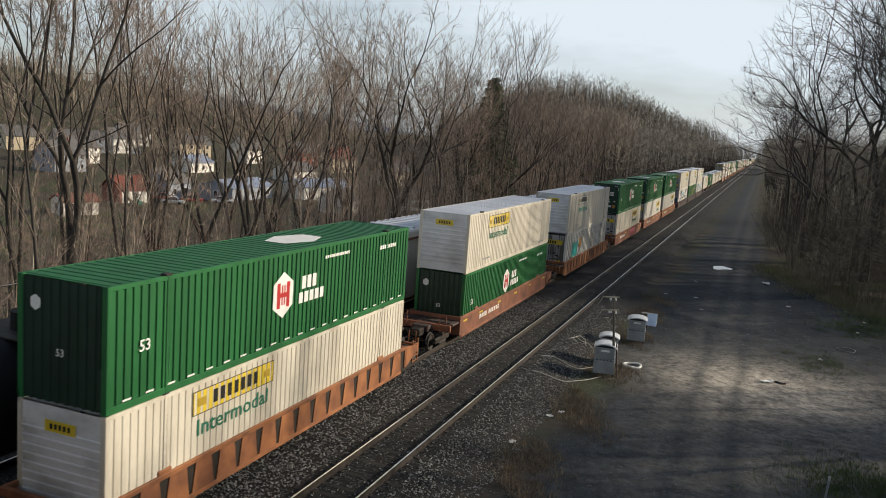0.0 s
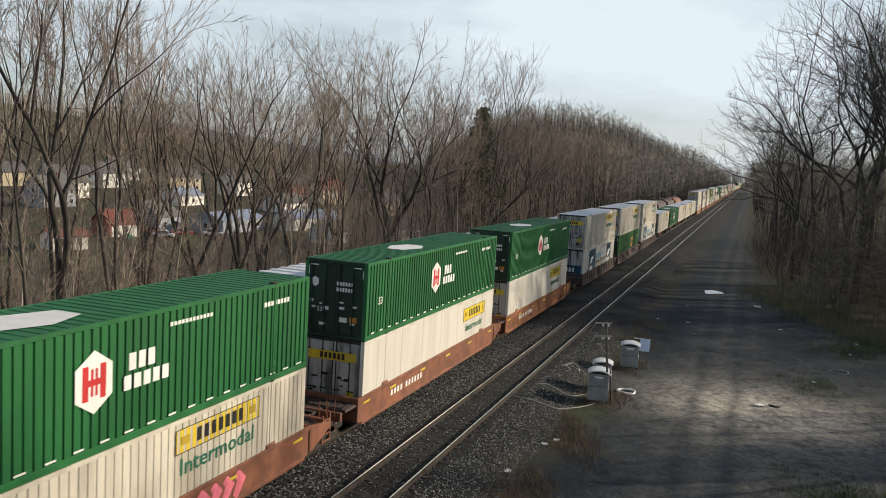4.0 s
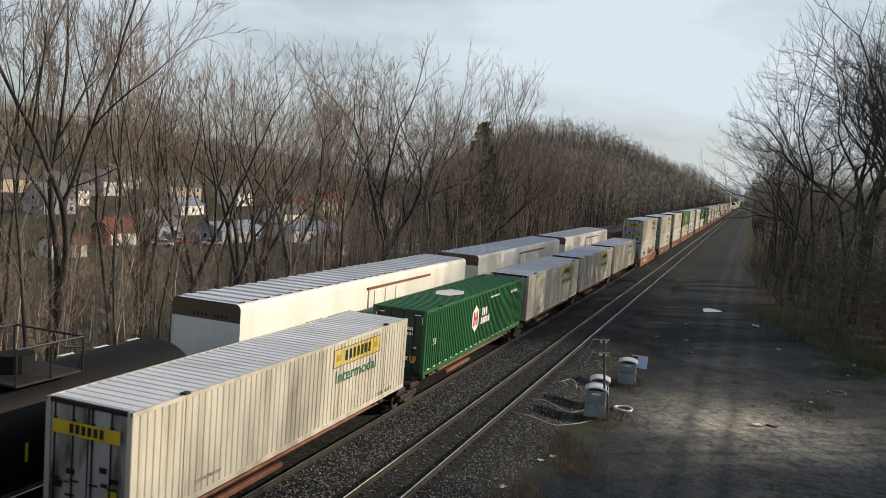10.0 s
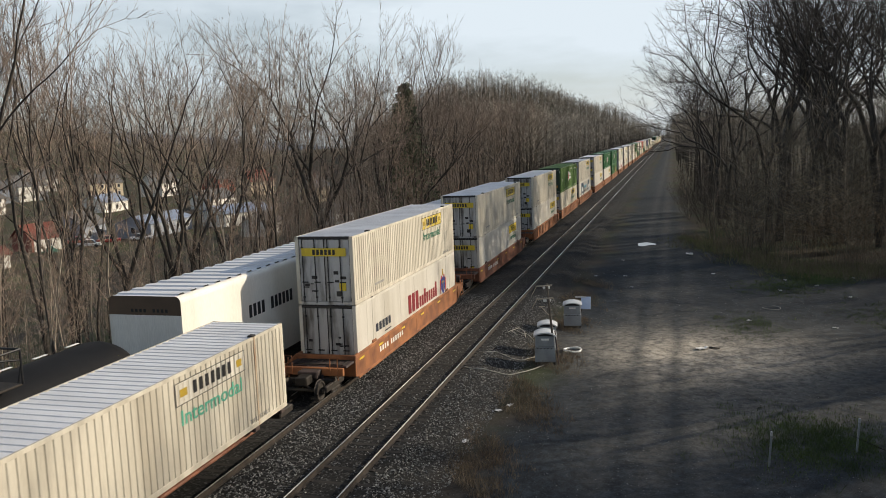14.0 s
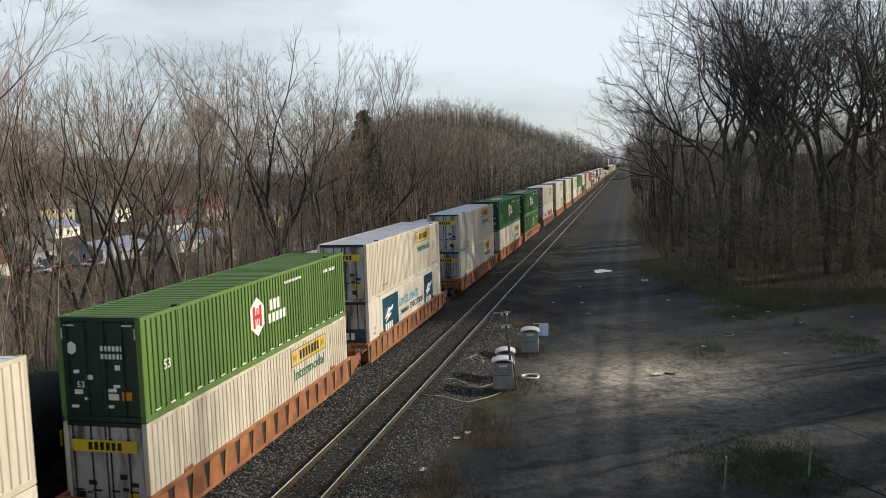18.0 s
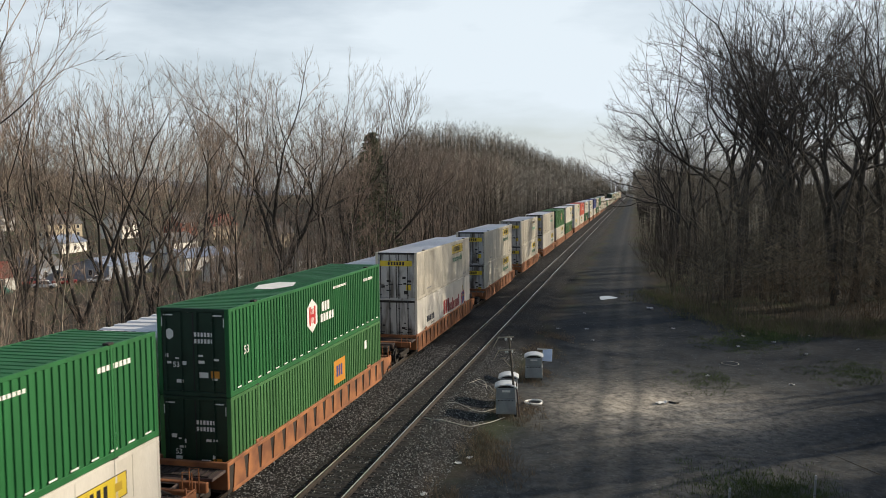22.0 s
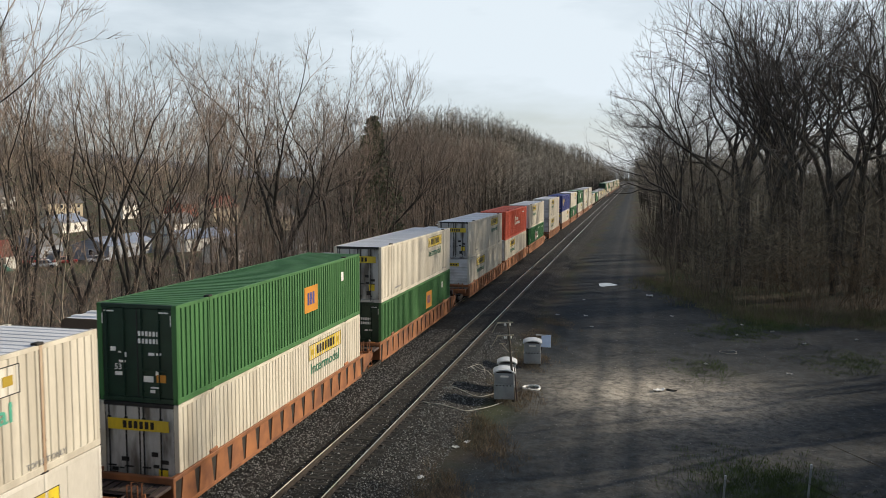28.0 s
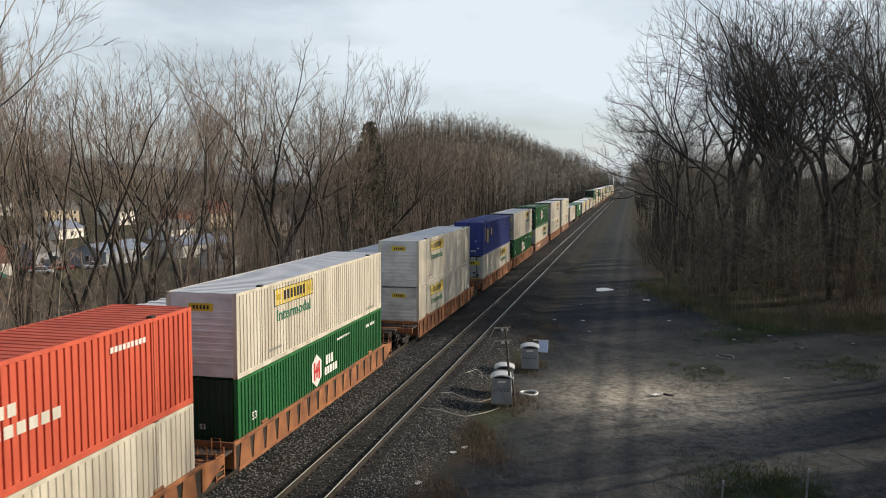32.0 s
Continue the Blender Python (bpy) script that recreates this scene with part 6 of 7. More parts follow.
# ---- the parked cars on the far track ----
def build_reefer(y, turned=False):
    """A long white insulated boxcar with a sliding door; y is the near end."""
    L, W, top, low = 24.6, 2.95, 4.95, 1.05
    car = thing("refrigerator_car", "long white refrigerator boxcar with a sliding door", "rail car", pose(FAR_X, y + L / 2, 0, 0, 0, 180 if turned else 0), "parked cars on the far track")
    xw, y0, y1 = W / 2, -L / 2, L / 2
    r = 0.22
    prof = [(xw, low), (xw, top - r - 0.05)] + [(xw - r + r * math.cos(a), top - r - 0.05 + r * math.sin(a)) for a in (0.4, 0.8, 1.2)] + [(xw - r, top - 0.05)]
    m = Mesh().sheet([[(px, yy, pz) for px, pz in prof] for yy in (y0, y1)])
    m.f = [q[::-1] for q in m.f]
    side = m.done("side_wall", "reefer_white")
    for s, at in ((1, None), (-1, TURN)):
        wall = part("side_wall", side, "", car, at=at)
        door = part("sliding_door", Mesh().box(xw + 0.004, -1.85, 1.35, xw + 0.07, 1.85, 4.35, 0.02), "reefer_white", wall)
        part("door_rib", Mesh().box(xw + 0.07, -0.05, 1.4, xw + 0.11, 0.05, 4.3, 0.01), "reefer_white", door)
        part("door_rib", Mesh().box(xw + 0.07, -1.3, 1.4, xw + 0.11, -1.22, 4.3, 0.01), "reefer_white", door)
        part("door_rib", Mesh().box(xw + 0.07, 1.22, 1.4, xw + 0.11, 1.3, 4.3, 0.01), "reefer_white", door)
        part("door_track", Mesh().box(xw, -2.0, 4.38, xw + 0.1, 6.0, 4.48, 0.01), "car_brown", wall, "rusty door track")
        part("door_track", Mesh().box(xw, -2.0, 1.2, xw + 0.1, 6.0, 1.3, 0.01), "car_brown", wall, "rusty door track")
        tagged(part("side_mark", bars([(-7.6 + i * 0.36, 3.1, -7.36 + i * 0.36, 3.62) for i in range(4)] + [(-5.7 + i * 0.36, 3.1, -5.46 + i * 0.36, 3.62) for i in range(6)], 0.004), "black_paint", wall, "black stencilled marks", Matrix.Translation((xw, 0, 0))), kind="stuff")
        tagged(part("small_mark", bars([(8.0, 3.3, 8.5, 3.5), (8.0, 2.9, 9.2, 3.0), (-10.5, 2.2, -9.6, 2.4)], 0.004), "label_grey", wall, "small grey marks", Matrix.Translation((xw, 0, 0))), kind="stuff")
        part("side_sill", Mesh().box(xw - 0.1, y0 + 0.3, 0.85, xw - 0.01, y1 - 0.3, 1.06, 0.02), "dark_steel", car, at=at)
    ys, n = [(y0, top - 0.05)], 30
    for i in range(n):
        c = y0 + L * (i + 0.5) / n
        ys += [(c - 0.2, top - 0.05), (c - 0.14, top + 0.0), (c + 0.14, top + 0.0), (c + 0.2, top - 0.05)]
    ys.append((y1, top - 0.05))
    part("roof", Mesh().sheet([[(xw - r, a, z) for a, z in ys], [(-xw + r, a, z) for a, z in ys]]), "white_roof", car)
    for s, yy in ((-1, y0), (1, y1)):
        pts = [(px, pz) for px, pz in prof] + [(-px, pz) for px, pz in prof[::-1]]
        m = Mesh().add([(px, yy + s * 0.002, pz) for px, pz in pts], [tuple(range(len(pts)))] if s < 0 else [tuple(range(len(pts)))[::-1]])
        m.f = [q[::-1] for q in m.f]
        end = part("end_wall", m, "reefer_white", car)
        up = [(px, pz) for px, pz in prof if pz > 4.2] 
        band = [(xw, 4.22)] + up + [(-px, pz) for px, pz in up[::-1]] + [(-xw, 4.22)]
        b = Mesh().add([(px * 0.997, yy + s * 0.008, pz) for px, pz in band], [tuple(range(len(band)))])
        tb = part("end_band", b, "reefer_brown", end, "brown painted band")
        mk = Mesh()
        for i in range(8):
            mk.box(-0.55 + i * 0.17 + (0.2 if i > 3 else 0), min(yy + s * 0.010, yy + s * 0.016), 4.32, -0.45 + i * 0.17 + (0.2 if i > 3 else 0), max(yy + s * 0.010, yy + s * 0.016), 4.44, 0.001)
        tagged(part("end_mark", mk, "black_paint", end, "black stencilled marks"), kind="stuff")
        lad = Mesh()
        for i in range(8):
            lad.box(0.95, yy + s * 0.05 - 0.015, 1.3 + i * 0.38, 1.4, yy + s * 0.05 + 0.015, 1.33 + i * 0.38, 0.004)
        part("draft_gear", Mesh().box(-0.22, min(yy, yy + s * 0.9), 0.7, 0.22, max(yy, yy + s * 0.9), 1.05, 0.03), "dark_steel", car)
        part("end_steps", Mesh().box(-1.3, min(yy, yy + s * 0.35), 0.9, 1.3, max(yy, yy + s * 0.35), 1.0, 0.02), "dark_steel", car)
        truck(car, s * (L / 2 - 3.6))
    return car


for yy, turned in ((24.75, False), (52.0, True), (79.3, False)):
    build_reefer(yy, turned)


def build_tank_car(y0, y1):
    car = thing("tank_car", "matt black tank car with a railed top platform", "rail car", pose(FAR_X, (y0 + y1) / 2, 0), "parked cars on the far track")
    h, r, cz = (y1 - y0) / 2, 1.50, 2.42
    rings = [(-h, 0.02), (-h + 0.06, 0.55), (-h + 0.2, 1.0), (-h + 0.42, 1.32), (-h + 0.7, 1.46), (-h + 0.95, r)]
    rings = rings + [(-a, b) for a, b in rings[::-1]]
    n = 40
    m = Mesh().sheet([[(b * math.cos(2 * math.pi * k / n), a, cz + b * math.sin(2 * math.pi * k / n)) for k in range(n + 1)] for a, b in rings])
    part("tank", m, "tank_black", car, smooth=True)
    tagged(part("tape", bars([(-4.0 + i * 2.6, 2.0, -3.9 + i * 2.6, 2.5) for i in range(5)], 0.004), "yellow", car, "yellow reflective tape", Matrix.Translation((r + 0.01, 0, 0))), kind="stuff")
    hand = Mesh().tube([(0.95, 7.6, cz + 1.12), (1.2, 7.62, cz + 0.85), (1.38, 7.64, cz + 0.4), (1.45, 7.66, cz - 0.2)], 0.03, 6)
    part("grab_iron", hand, "yellow", car, "yellow grab iron")
    ry = h - 5.4
    part("platform", Mesh().box(-1.25, ry - 2.2, cz + r - 0.05, 1.25, ry, cz + r + 0.02, 0.02), "dark_steel", car)
    for xx in (-1.25, 1.25):
        for k in range(3):
            part("railing_post", Mesh().tube([(xx, ry - 2.2 + k * 1.1, cz + r), (xx, ry - 2.2 + k * 1.1, cz + r + 0.95)], 0.03, 6), "black_paint", car)
        part("railing_bar", Mesh().tube([(xx, ry - 2.2, cz + r + 0.95), (xx, ry, cz + r + 0.95)], 0.03, 6), "black_paint", car)
    part("railing_bar", Mesh().tube([(-1.25, ry, cz + r + 0.95), (1.25, ry, cz + r + 0.95)], 0.03, 6), "black_paint", car)
    part("dome", Mesh().tube([(0, ry - 1.1, cz + r - 0.1), (0, ry - 1.1, cz + r + 0.5)], [0.5, 0.48], 16), "tank_black", car)
    part("hose_loop", Mesh().tube([(0.7, ry + 0.4, cz + r - 0.2), (0.8, ry + 0.5, cz + r + 0.5), (0.6, ry - 0.1, cz + r + 0.6)], 0.035, 6), "black_paint", car)
    for k, (a, b) in enumerate(((1.2, 2.0), (2.6, 3.4), (4.0, 4.9))):
        part("top_mark", Mesh().box(-0.5, h - a - 0.55, cz + r - 0.005, -0.38, h - a, cz + r + 0.006, 0.001), "label_white", car, "white stencilled mark")
    part("sill", Mesh().box(-0.5, -h + 0.2, 0.8, 0.5, h - 0.2, 1.05, 0.03), "dark_steel", car)
    for s in (-1, 1):
        part("saddle", Mesh().box(-1.2, s * (h - 2.0) - 0.25, 0.95, 1.2, s * (h - 2.0) + 0.25, 1.75, 0.05), "dark_steel", car)
        part("end_beam", Mesh().box(-1.3, s * (h + 0.2) - 0.15, 0.85, 1.3, s * (h + 0.2) + 0.15, 1.05, 0.03), "dark_steel", car)
        truck(car, s * (h - 2.0))
    return car


build_tank_car(5.6, 23.0)
build_tank_car(-13.6, 3.8)


def build_hopper(y, paint, label):
    """A covered hopper with sloping ends and a roof walk; y is the near end."""
    L, top = 17.4, 4.55
    car = thing("hopper_car", label, "rail car", pose(FAR_X, y + L / 2, 0), "parked cars on the far track")
    h = L / 2
    prof = [(1.2, 1.6), (1.5, 2.2), (1.55, 3.4), (1.3, 4.2), (0.7, top), (-0.7, top), (-1.3, 4.2), (-1.55, 3.4), (-1.5, 2.2), (-1.2, 1.6)]
    m = Mesh().sheet([[(px, yy, pz) for px, pz in prof] for yy in (-h + 1.0, h - 1.0)])
    m.f = [q[::-1] for q in m.f]
    m.add([(px, -h + 1.0, pz) for px, pz in prof], [tuple(range(10))])
    m.add([(px, h - 1.0, pz) for px, pz in prof], [tuple(range(10))[::-1]])
    part("body", m, paint, car)
    for xx in (-0.75, 0.55):
        part("roof_walk", Mesh().box(xx, -h + 0.8, top + 0.1, xx + 0.2, h - 0.8, top + 0.16, 0.01), "dark_steel", car)
    for k in range(5):
        part("hatch", Mesh().box(-0.35, -h + 2.4 + k * 3.0, top, 0.35, -h + 3.8 + k * 3.0, top + 0.16, 0.04), paint, car)
    for k in range(8):
        part("side_rib", Mesh().box(1.5, -h + 1.6 + k * 2.0, 1.7, 1.6, -h + 1.7 + k * 2.0, 3.6, 0.01), paint, car)
    for s in (-1, 1):
        part("hopper_bay", Mesh().add([(-1.1, s * 3 - 2.2, 1.65), (1.1, s * 3 - 2.2, 1.65), (1.1, s * 3 + 2.2, 1.65), (-1.1, s * 3 + 2.2, 1.65), (-0.5, s * 3 - 0.5, 0.6), (0.5, s * 3 - 0.5, 0.6), (0.5, s * 3 + 0.5, 0.6), (-0.5, s * 3 + 0.5, 0.6)], [(0, 4, 5, 1), (1, 5, 6, 2), (2, 6, 7, 3), (3, 7, 4, 0), (4, 7, 6, 5)]), paint, car)
        part("end_sill", Mesh().box(-1.4, s * (h - 0.5) - 0.6, 0.95, 1.4, s * (h - 0.5) + 0.6, 1.2, 0.03), "dark_steel", car)
        truck(car, s * (h - 1.9))
    return car


y = 107.0
for paint, label in (("car_brown", "rust-red covered hopper car"), ("car_brown", "rust-red covered hopper car"), ("galv_light", "pale grey covered hopper car"), ("car_dark", "dark brown covered hopper car"), ("car_dark", "dark brown covered hopper car"), ("car_brown", "rust-red covered hopper car")):
    build_hopper(y, paint, label)
    y += 18.9


# ---- line-side things ----
def build_cabinet(x, y, turn, w=0.92, d=0.8, h=1.35):
    """A signal cabinet on legs with a curved pale hood."""
    c = thing("signal_cabinet", "grey steel signal cabinet with a curved pale hood", "cabinet", pose(x, y, land_at(x, y), 0, 0, turn), "signal cabinets beside the track")
    a, b = w / 2, d / 2
    part("lower_case", Mesh().box(-a, -b, 0.12, a, b, h * 0.55, 0.02), "galv", c)
    part("upper_case", Mesh().box(-a * 0.97, -b * 0.97, h * 0.55, a * 0.97, b * 0.97, h - 0.12, 0.02), "galv", c)
    part("door", Mesh().box(-a + 0.05, -b - 0.02, h * 0.6, a - 0.05, -b + 0.01, h - 0.16, 0.01), "galv", c)
    rows_ = []
    for yy in (-b - 0.06, b + 0.06):
        rows_.append([(a * 1.28 * math.sin(t), yy, h - 0.26 + 0.30 * math.cos(t)) for t in np.linspace(-1.05, 1.05, 11)])
    hood = Mesh().sheet(rows_)
    hood.sheet([[(px * 0.93, py, pz - 0.05) for px, py, pz in r] for r in rows_][::-1])
    hood.sheet([rows_[0][::-1], [(px * 0.93, py, pz - 0.05) for px, py, pz in rows_[0]][::-1]])
    part("hood", hood, "galv_light", c, "pale curved hood")
    part("gable", Mesh().box(-a * 0.8, -b, h - 0.14, a * 0.8, -b + 0.03, h - 0.02, 0.01), "black_paint", c, "dark vent under the hood")
    for k in range(5):
        part("vent", Mesh().box(-a + 0.1 + k * 0.16, -b - 0.012, h * 0.5, -a + 0.17 + k * 0.16, -b + 0.01, h * 0.5 + 0.05, 0.004), "black_paint", c, "dark vent slot")
    part("plate", Mesh().box(-0.18, -b - 0.03, h * 0.78, 0.2, -b - 0.018, h * 0.84, 0.002), "label_white", c, "white name plate")
    for sx in (-1, 1):
        for sy in (-1, 1):
            part("leg", Mesh().box(sx * (a - 0.06) - 0.04, sy * (b - 0.06) - 0.04, -0.1, sx * (a - 0.06) + 0.04, sy * (b - 0.06) + 0.04, 0.14, 0.008), "dark_steel", c)
    return c


build_cabinet(4.15, 37.75, 8, 0.95, 0.85, 1.5)
build_cabinet(3.95, 39.9, 8, 0.90, 0.8, 1.45)
build_cabinet(4.55, 45.3, 6, 0.95, 0.9, 1.4)

sheet = thing("metal_sheet", "pale blue metal sheet leaning on the cabinet", "sheet", pose(5.24, 45.75, 0.3, -38, 0, 3))
part("panel", Mesh().box(-0.27, -0.012, 0.0, 0.27, 0.012, 0.78, 0.004), "sheet_blue", sheet)
part("prop", Mesh().box(-0.25, -0.02, -0.2, -0.19, 0.02, 0.02, 0.005), "dark_steel", sheet)
part("bracket", Mesh().box(-0.6, -0.03, 0.72, 0.0, 0.03, 0.78, 0.01), "insulator", sheet, "white bracket arm")


def build_line_pole():
    base = (4.67, 37.5)
    p = thing("line_pole", "short weathered pole with two cross arms and white insulators", "pole", pose(base[0], base[1], land_at(*base), 0, -5.2, 0))
    part("shaft", Mesh().tube([(0, 0, -0.3), (0, 0, 1.9), (0, 0, 3.85)], [0.065, 0.055, 0.045], 10), "pole_wood", p)
    for z, w in ((3.72, 0.52), (3.12, 0.56)):
        arm = part("cross_arm", Mesh().box(-w, -0.075, z, 0.24, -0.035, z + 0.06, 0.008), "arm_pale", p, "pale cross arm")
        for xx in (-w + 0.36, -0.12, 0.1):
            part("insulator", Mesh().tube([(xx, -0.06, z), (xx, -0.06, z - 0.05), (xx, -0.06, z - 0.12)], [0.03, 0.04, 0.032], 8), "insulator", arm, "white insulator")
        part("brace", Mesh().tube([(-w + 0.03, -0.055, z + 0.02), (-w - 0.26, -0.055, z - 0.42)], 0.014, 5), "arm_pale", arm)
    part("arm_stub", Mesh().box(-0.48, -0.08, 2.76, -0.2, -0.04, 2.80, 0.008), "arm_pale", p)
    part("stay", Mesh().tube([(-0.36, -0.055, 2.76), (-0.05, -0.03, 2.35)], 0.012, 5), "arm_pale", p)
    part("guard", Mesh().tube([(0.14, 0, -0.2), (0.14, 0, 1.6)], 0.03, 8), "car_dark", p)
    return p


build_line_pole()


def lay_cable(name, label, pts, r=0.025, n=7):
    """A cable that lies on the ground through plan points."""
    dense = []
    for (x0, y0), (x1, y1) in zip(pts, pts[1:]):
        for k in range(6):
            t = k / 6
            dense.append((x0 + (x1 - x0) * t, y0 + (y1 - y0) * t))
    dense.append(pts[-1])
    sm = [dense[0]] + [tuple((dense[i - 1][a] + 2 * dense[i][a] + dense[i + 1][a]) / 4 for a in (0, 1)) for i in range(1, len(dense) - 1)] + [dense[-1]]
    ob = thing(name, label, "cable")
    part("sheath", Mesh().tube([(x, y, land_at(x, y) + r + 0.01) for x, y in sm], r, n), "cable", ob, smooth=True)


lay_cable("cable", "pale cable lying from the cabinet to the rail", [(4.2, 37.2), (3.63, 36.2), (2.88, 35.3), (2.03, 34.8), (1.3, 34.7), (0.95, 34.9)], 0.022)
lay_cable("cable", "pale cable lying on the ballast", [(3.5, 38.6), (3.07, 37.9), (2.6, 37.7), (1.7, 37.7), (1.2, 37.5)], 0.018)
lay_cable("cable", "pale cable scrap lying on the ballast", [(2.5, 41.8), (2.3, 42.7), (1.95, 43.0), (1.7, 42.0), (2.1, 41.6)], 0.02)
lay_cable("cable", "coiled pale cable scrap on the ballast", [(2.9, 41.9), (2.5, 42.5), (2.2, 42.2), (1.8, 42.4), (1.6, 41.7)], 0.02)


def ring_on_ground(name, label, x, y, r, tube_r, mat):
    ob = thing(name, label, "ring", pose(x, y, land_at(x, y) + tube_r))
    part("loop", Mesh().tube([(r * math.cos(a), r * math.sin(a), 0.02 * math.sin(2 * a)) for a in np.linspace(0, 2 * math.pi, 25)], tube_r, 8, cap=False), mat, ob, smooth=True)


ring_on_ground("hose_ring", "white coil of hose on the gravel", 5.15, 40.1, 0.42, 0.06, "insulator")
ring_on_ground("hose_ring", "pale loop of cable on the gravel", 15.6, 51.6, 0.5, 0.018, "cable")


def litter(x, y, w, d, label, seed, name="litter_scrap", mat="paper"):
    rng = random.Random(seed)
    ob = thing(name, label, "litter", pose(x, y, land_at(x, y) + 0.015, 0, 0, rng.uniform(0, 360)), "litter on the ground")
    rows_ = [[(w * (i / 4 - 0.5) + rng.uniform(-0.05, 0.05) * w, d * (k / 3 - 0.5) + rng.uniform(-0.1, 0.1) * d, rng.uniform(0.0, 0.35) * min(w, d)) for i in range(5)] for k in range(4)]
    m = Mesh().sheet(rows_)
    m.sheet([[(a, b, c - 0.012) for a, b, c in r] for r in rows_][::-1])
    part("scrap", m, mat, ob)


litter(11.35, 41.4, 0.75, 0.3, "crumpled white scrap on the gravel", 1)
litter(11.9, 41.6, 0.5, 0.2, "crumpled dark scrap on the gravel", 2, mat="dark_steel")
litter(11.3, 73.4, 0.8, 0.5, "crumpled white scrap near the bushes", 3)
for i, (x, y) in enumerate(((6.5, 62.0), (7.2, 57.5), (4.4, 62.0), (16.7, 57.0), (19.2, 59.0), (18.2, 46.5), (14.0, 47.5), (3.4, 30.5), (3.7, 31.2), (20.5, 55.0), (17.5, 61.0), (24.0, 57.0), (22.0, 62.0), (12.8, 63.5), (2.9, 27.0), (5.9, 70.0))):
    litter(x, y, 0.28, 0.18, "small pale scrap on the ground", 10 + i)

pud = thing("puddle", "shallow bright puddle on the gravel road", "puddle", pose(7.25, 80.0, land_at(7.25, 80.0) + 0.05))
ring = [(0.62 * math.cos(a) * (1 + 0.18 * math.sin(3 * a + 1)) + (0.45 * max(0, math.cos(a)) ** 4), 1.35 * math.sin(a) * (1 + 0.2 * math.sin(2 * a)), 0) for a in np.linspace(0, 2 * math.pi, 33)[:-1]]
part("water", Mesh().add(ring, [tuple(range(32))]), "water", pud)


def build_post(x, y, h, mat, label):
    p = thing("stake", label, "stake", pose(x, y, land_at(x, y), 0, 3, 0))
    part("shaft", Mesh().box(-0.03, -0.03, -0.3, 0.03, 0.03, h, 0.006), mat, p)
    part("cap", Mesh().box(-0.034, -0.034, h - 0.12, 0.034, 0.034, h + 0.01, 0.006), "galv_light", p, "pale tip")


build_post(12.9, 26.8, 1.15, "galv", "thin grey steel stake standing in weeds")
build_post(15.7, 28.2, 1.15, "galv", "thin grey steel stake standing in weeds")


# ---- the town below the bank ----
def build_house(x, y, turn, w, d, h, pitch, wall, roof, label, windows=3, floors=1, garage=0):
    hs = thing("house", label, "house", pose(x, y, land_at(x, y) - 0.2, 0, 0, turn), "houses of the town")
    a, b = w / 2, d / 2
    m = Mesh().box(-a, -b, 0, a, b, h, 0.02)
    part("wall", m, wall, hs)
    rise = b * pitch
    for s in (-1, 1):
        part("gable", Mesh().add([(s * a, -s * b, h), (s * a, s * b, h), (s * a, 0, h + rise)], [(0, 1, 2)]), wall, hs)
    o = 0.35
    for s in (-1, 1):
        p = [(-a - o, s * (b + o), h - o * pitch), (a + o, s * (b + o), h - o * pitch), (a + o, 0, h + rise + 0.03), (-a - o, 0, h + rise + 0.03)]
        r = Mesh().add(p + [(px, py, pz + 0.14) for px, py, pz in p], [(3, 2, 1, 0), (4, 5, 6, 7), (0, 1, 5, 4), (1, 2, 6, 5), (2, 3, 7, 6), (3, 0, 4, 7)])
        part("roof", r, roof, hs)
    if floors > 1:
        part("chimney", Mesh().box(a * 0.4, -0.3, h + rise * 0.4, a * 0.4 + 0.6, 0.3, h + rise + 0.9, 0.03), "brick", hs)
    for f in range(floors):
        for k in range(windows):
            xx = -a + w * (k + 0.5) / windows
            zz = 1.0 + f * 2.6
            for s in (-1, 1):
                win = part("window", Mesh().box(xx - 0.55, s * (b + 0.02) - 0.05, zz - 0.05, xx + 0.55, s * (b + 0.02) + 0.05, zz + 1.3, 0.01), "siding_white", hs, "white window frame")
                part("pane", Mesh().box(xx - 0.45, s * (b + 0.05) - 0.03, zz + 0.05, xx + 0.45, s * (b + 0.05) + 0.03, zz + 1.2, 0.005), "pane", win, "dark window pane")
        for s in (-1, 1):
            win = part("window", Mesh().box(s * (a + 0.02) - 0.05, -0.5, 1.0 + f * 2.6, s * (a + 0.02) + 0.05, 0.5, 2.3 + f * 2.6, 0.01), "siding_white", hs, "white window frame")
            part("pane", Mesh().box(s * (a + 0.05) - 0.03, -0.4, 1.1 + f * 2.6, s * (a + 0.05) + 0.03, 0.4, 2.2 + f * 2.6, 0.005), "pane", win, "dark window pane")
    for g in range(garage):
        xx = -a + w * (g + 0.5) / garage
        part("garage_door", Mesh().box(xx - 1.3, -b - 0.06, 0.1, xx + 1.3, -b + 0.02, 2.4, 0.01), "siding_white", hs, "white garage door")
    return hs


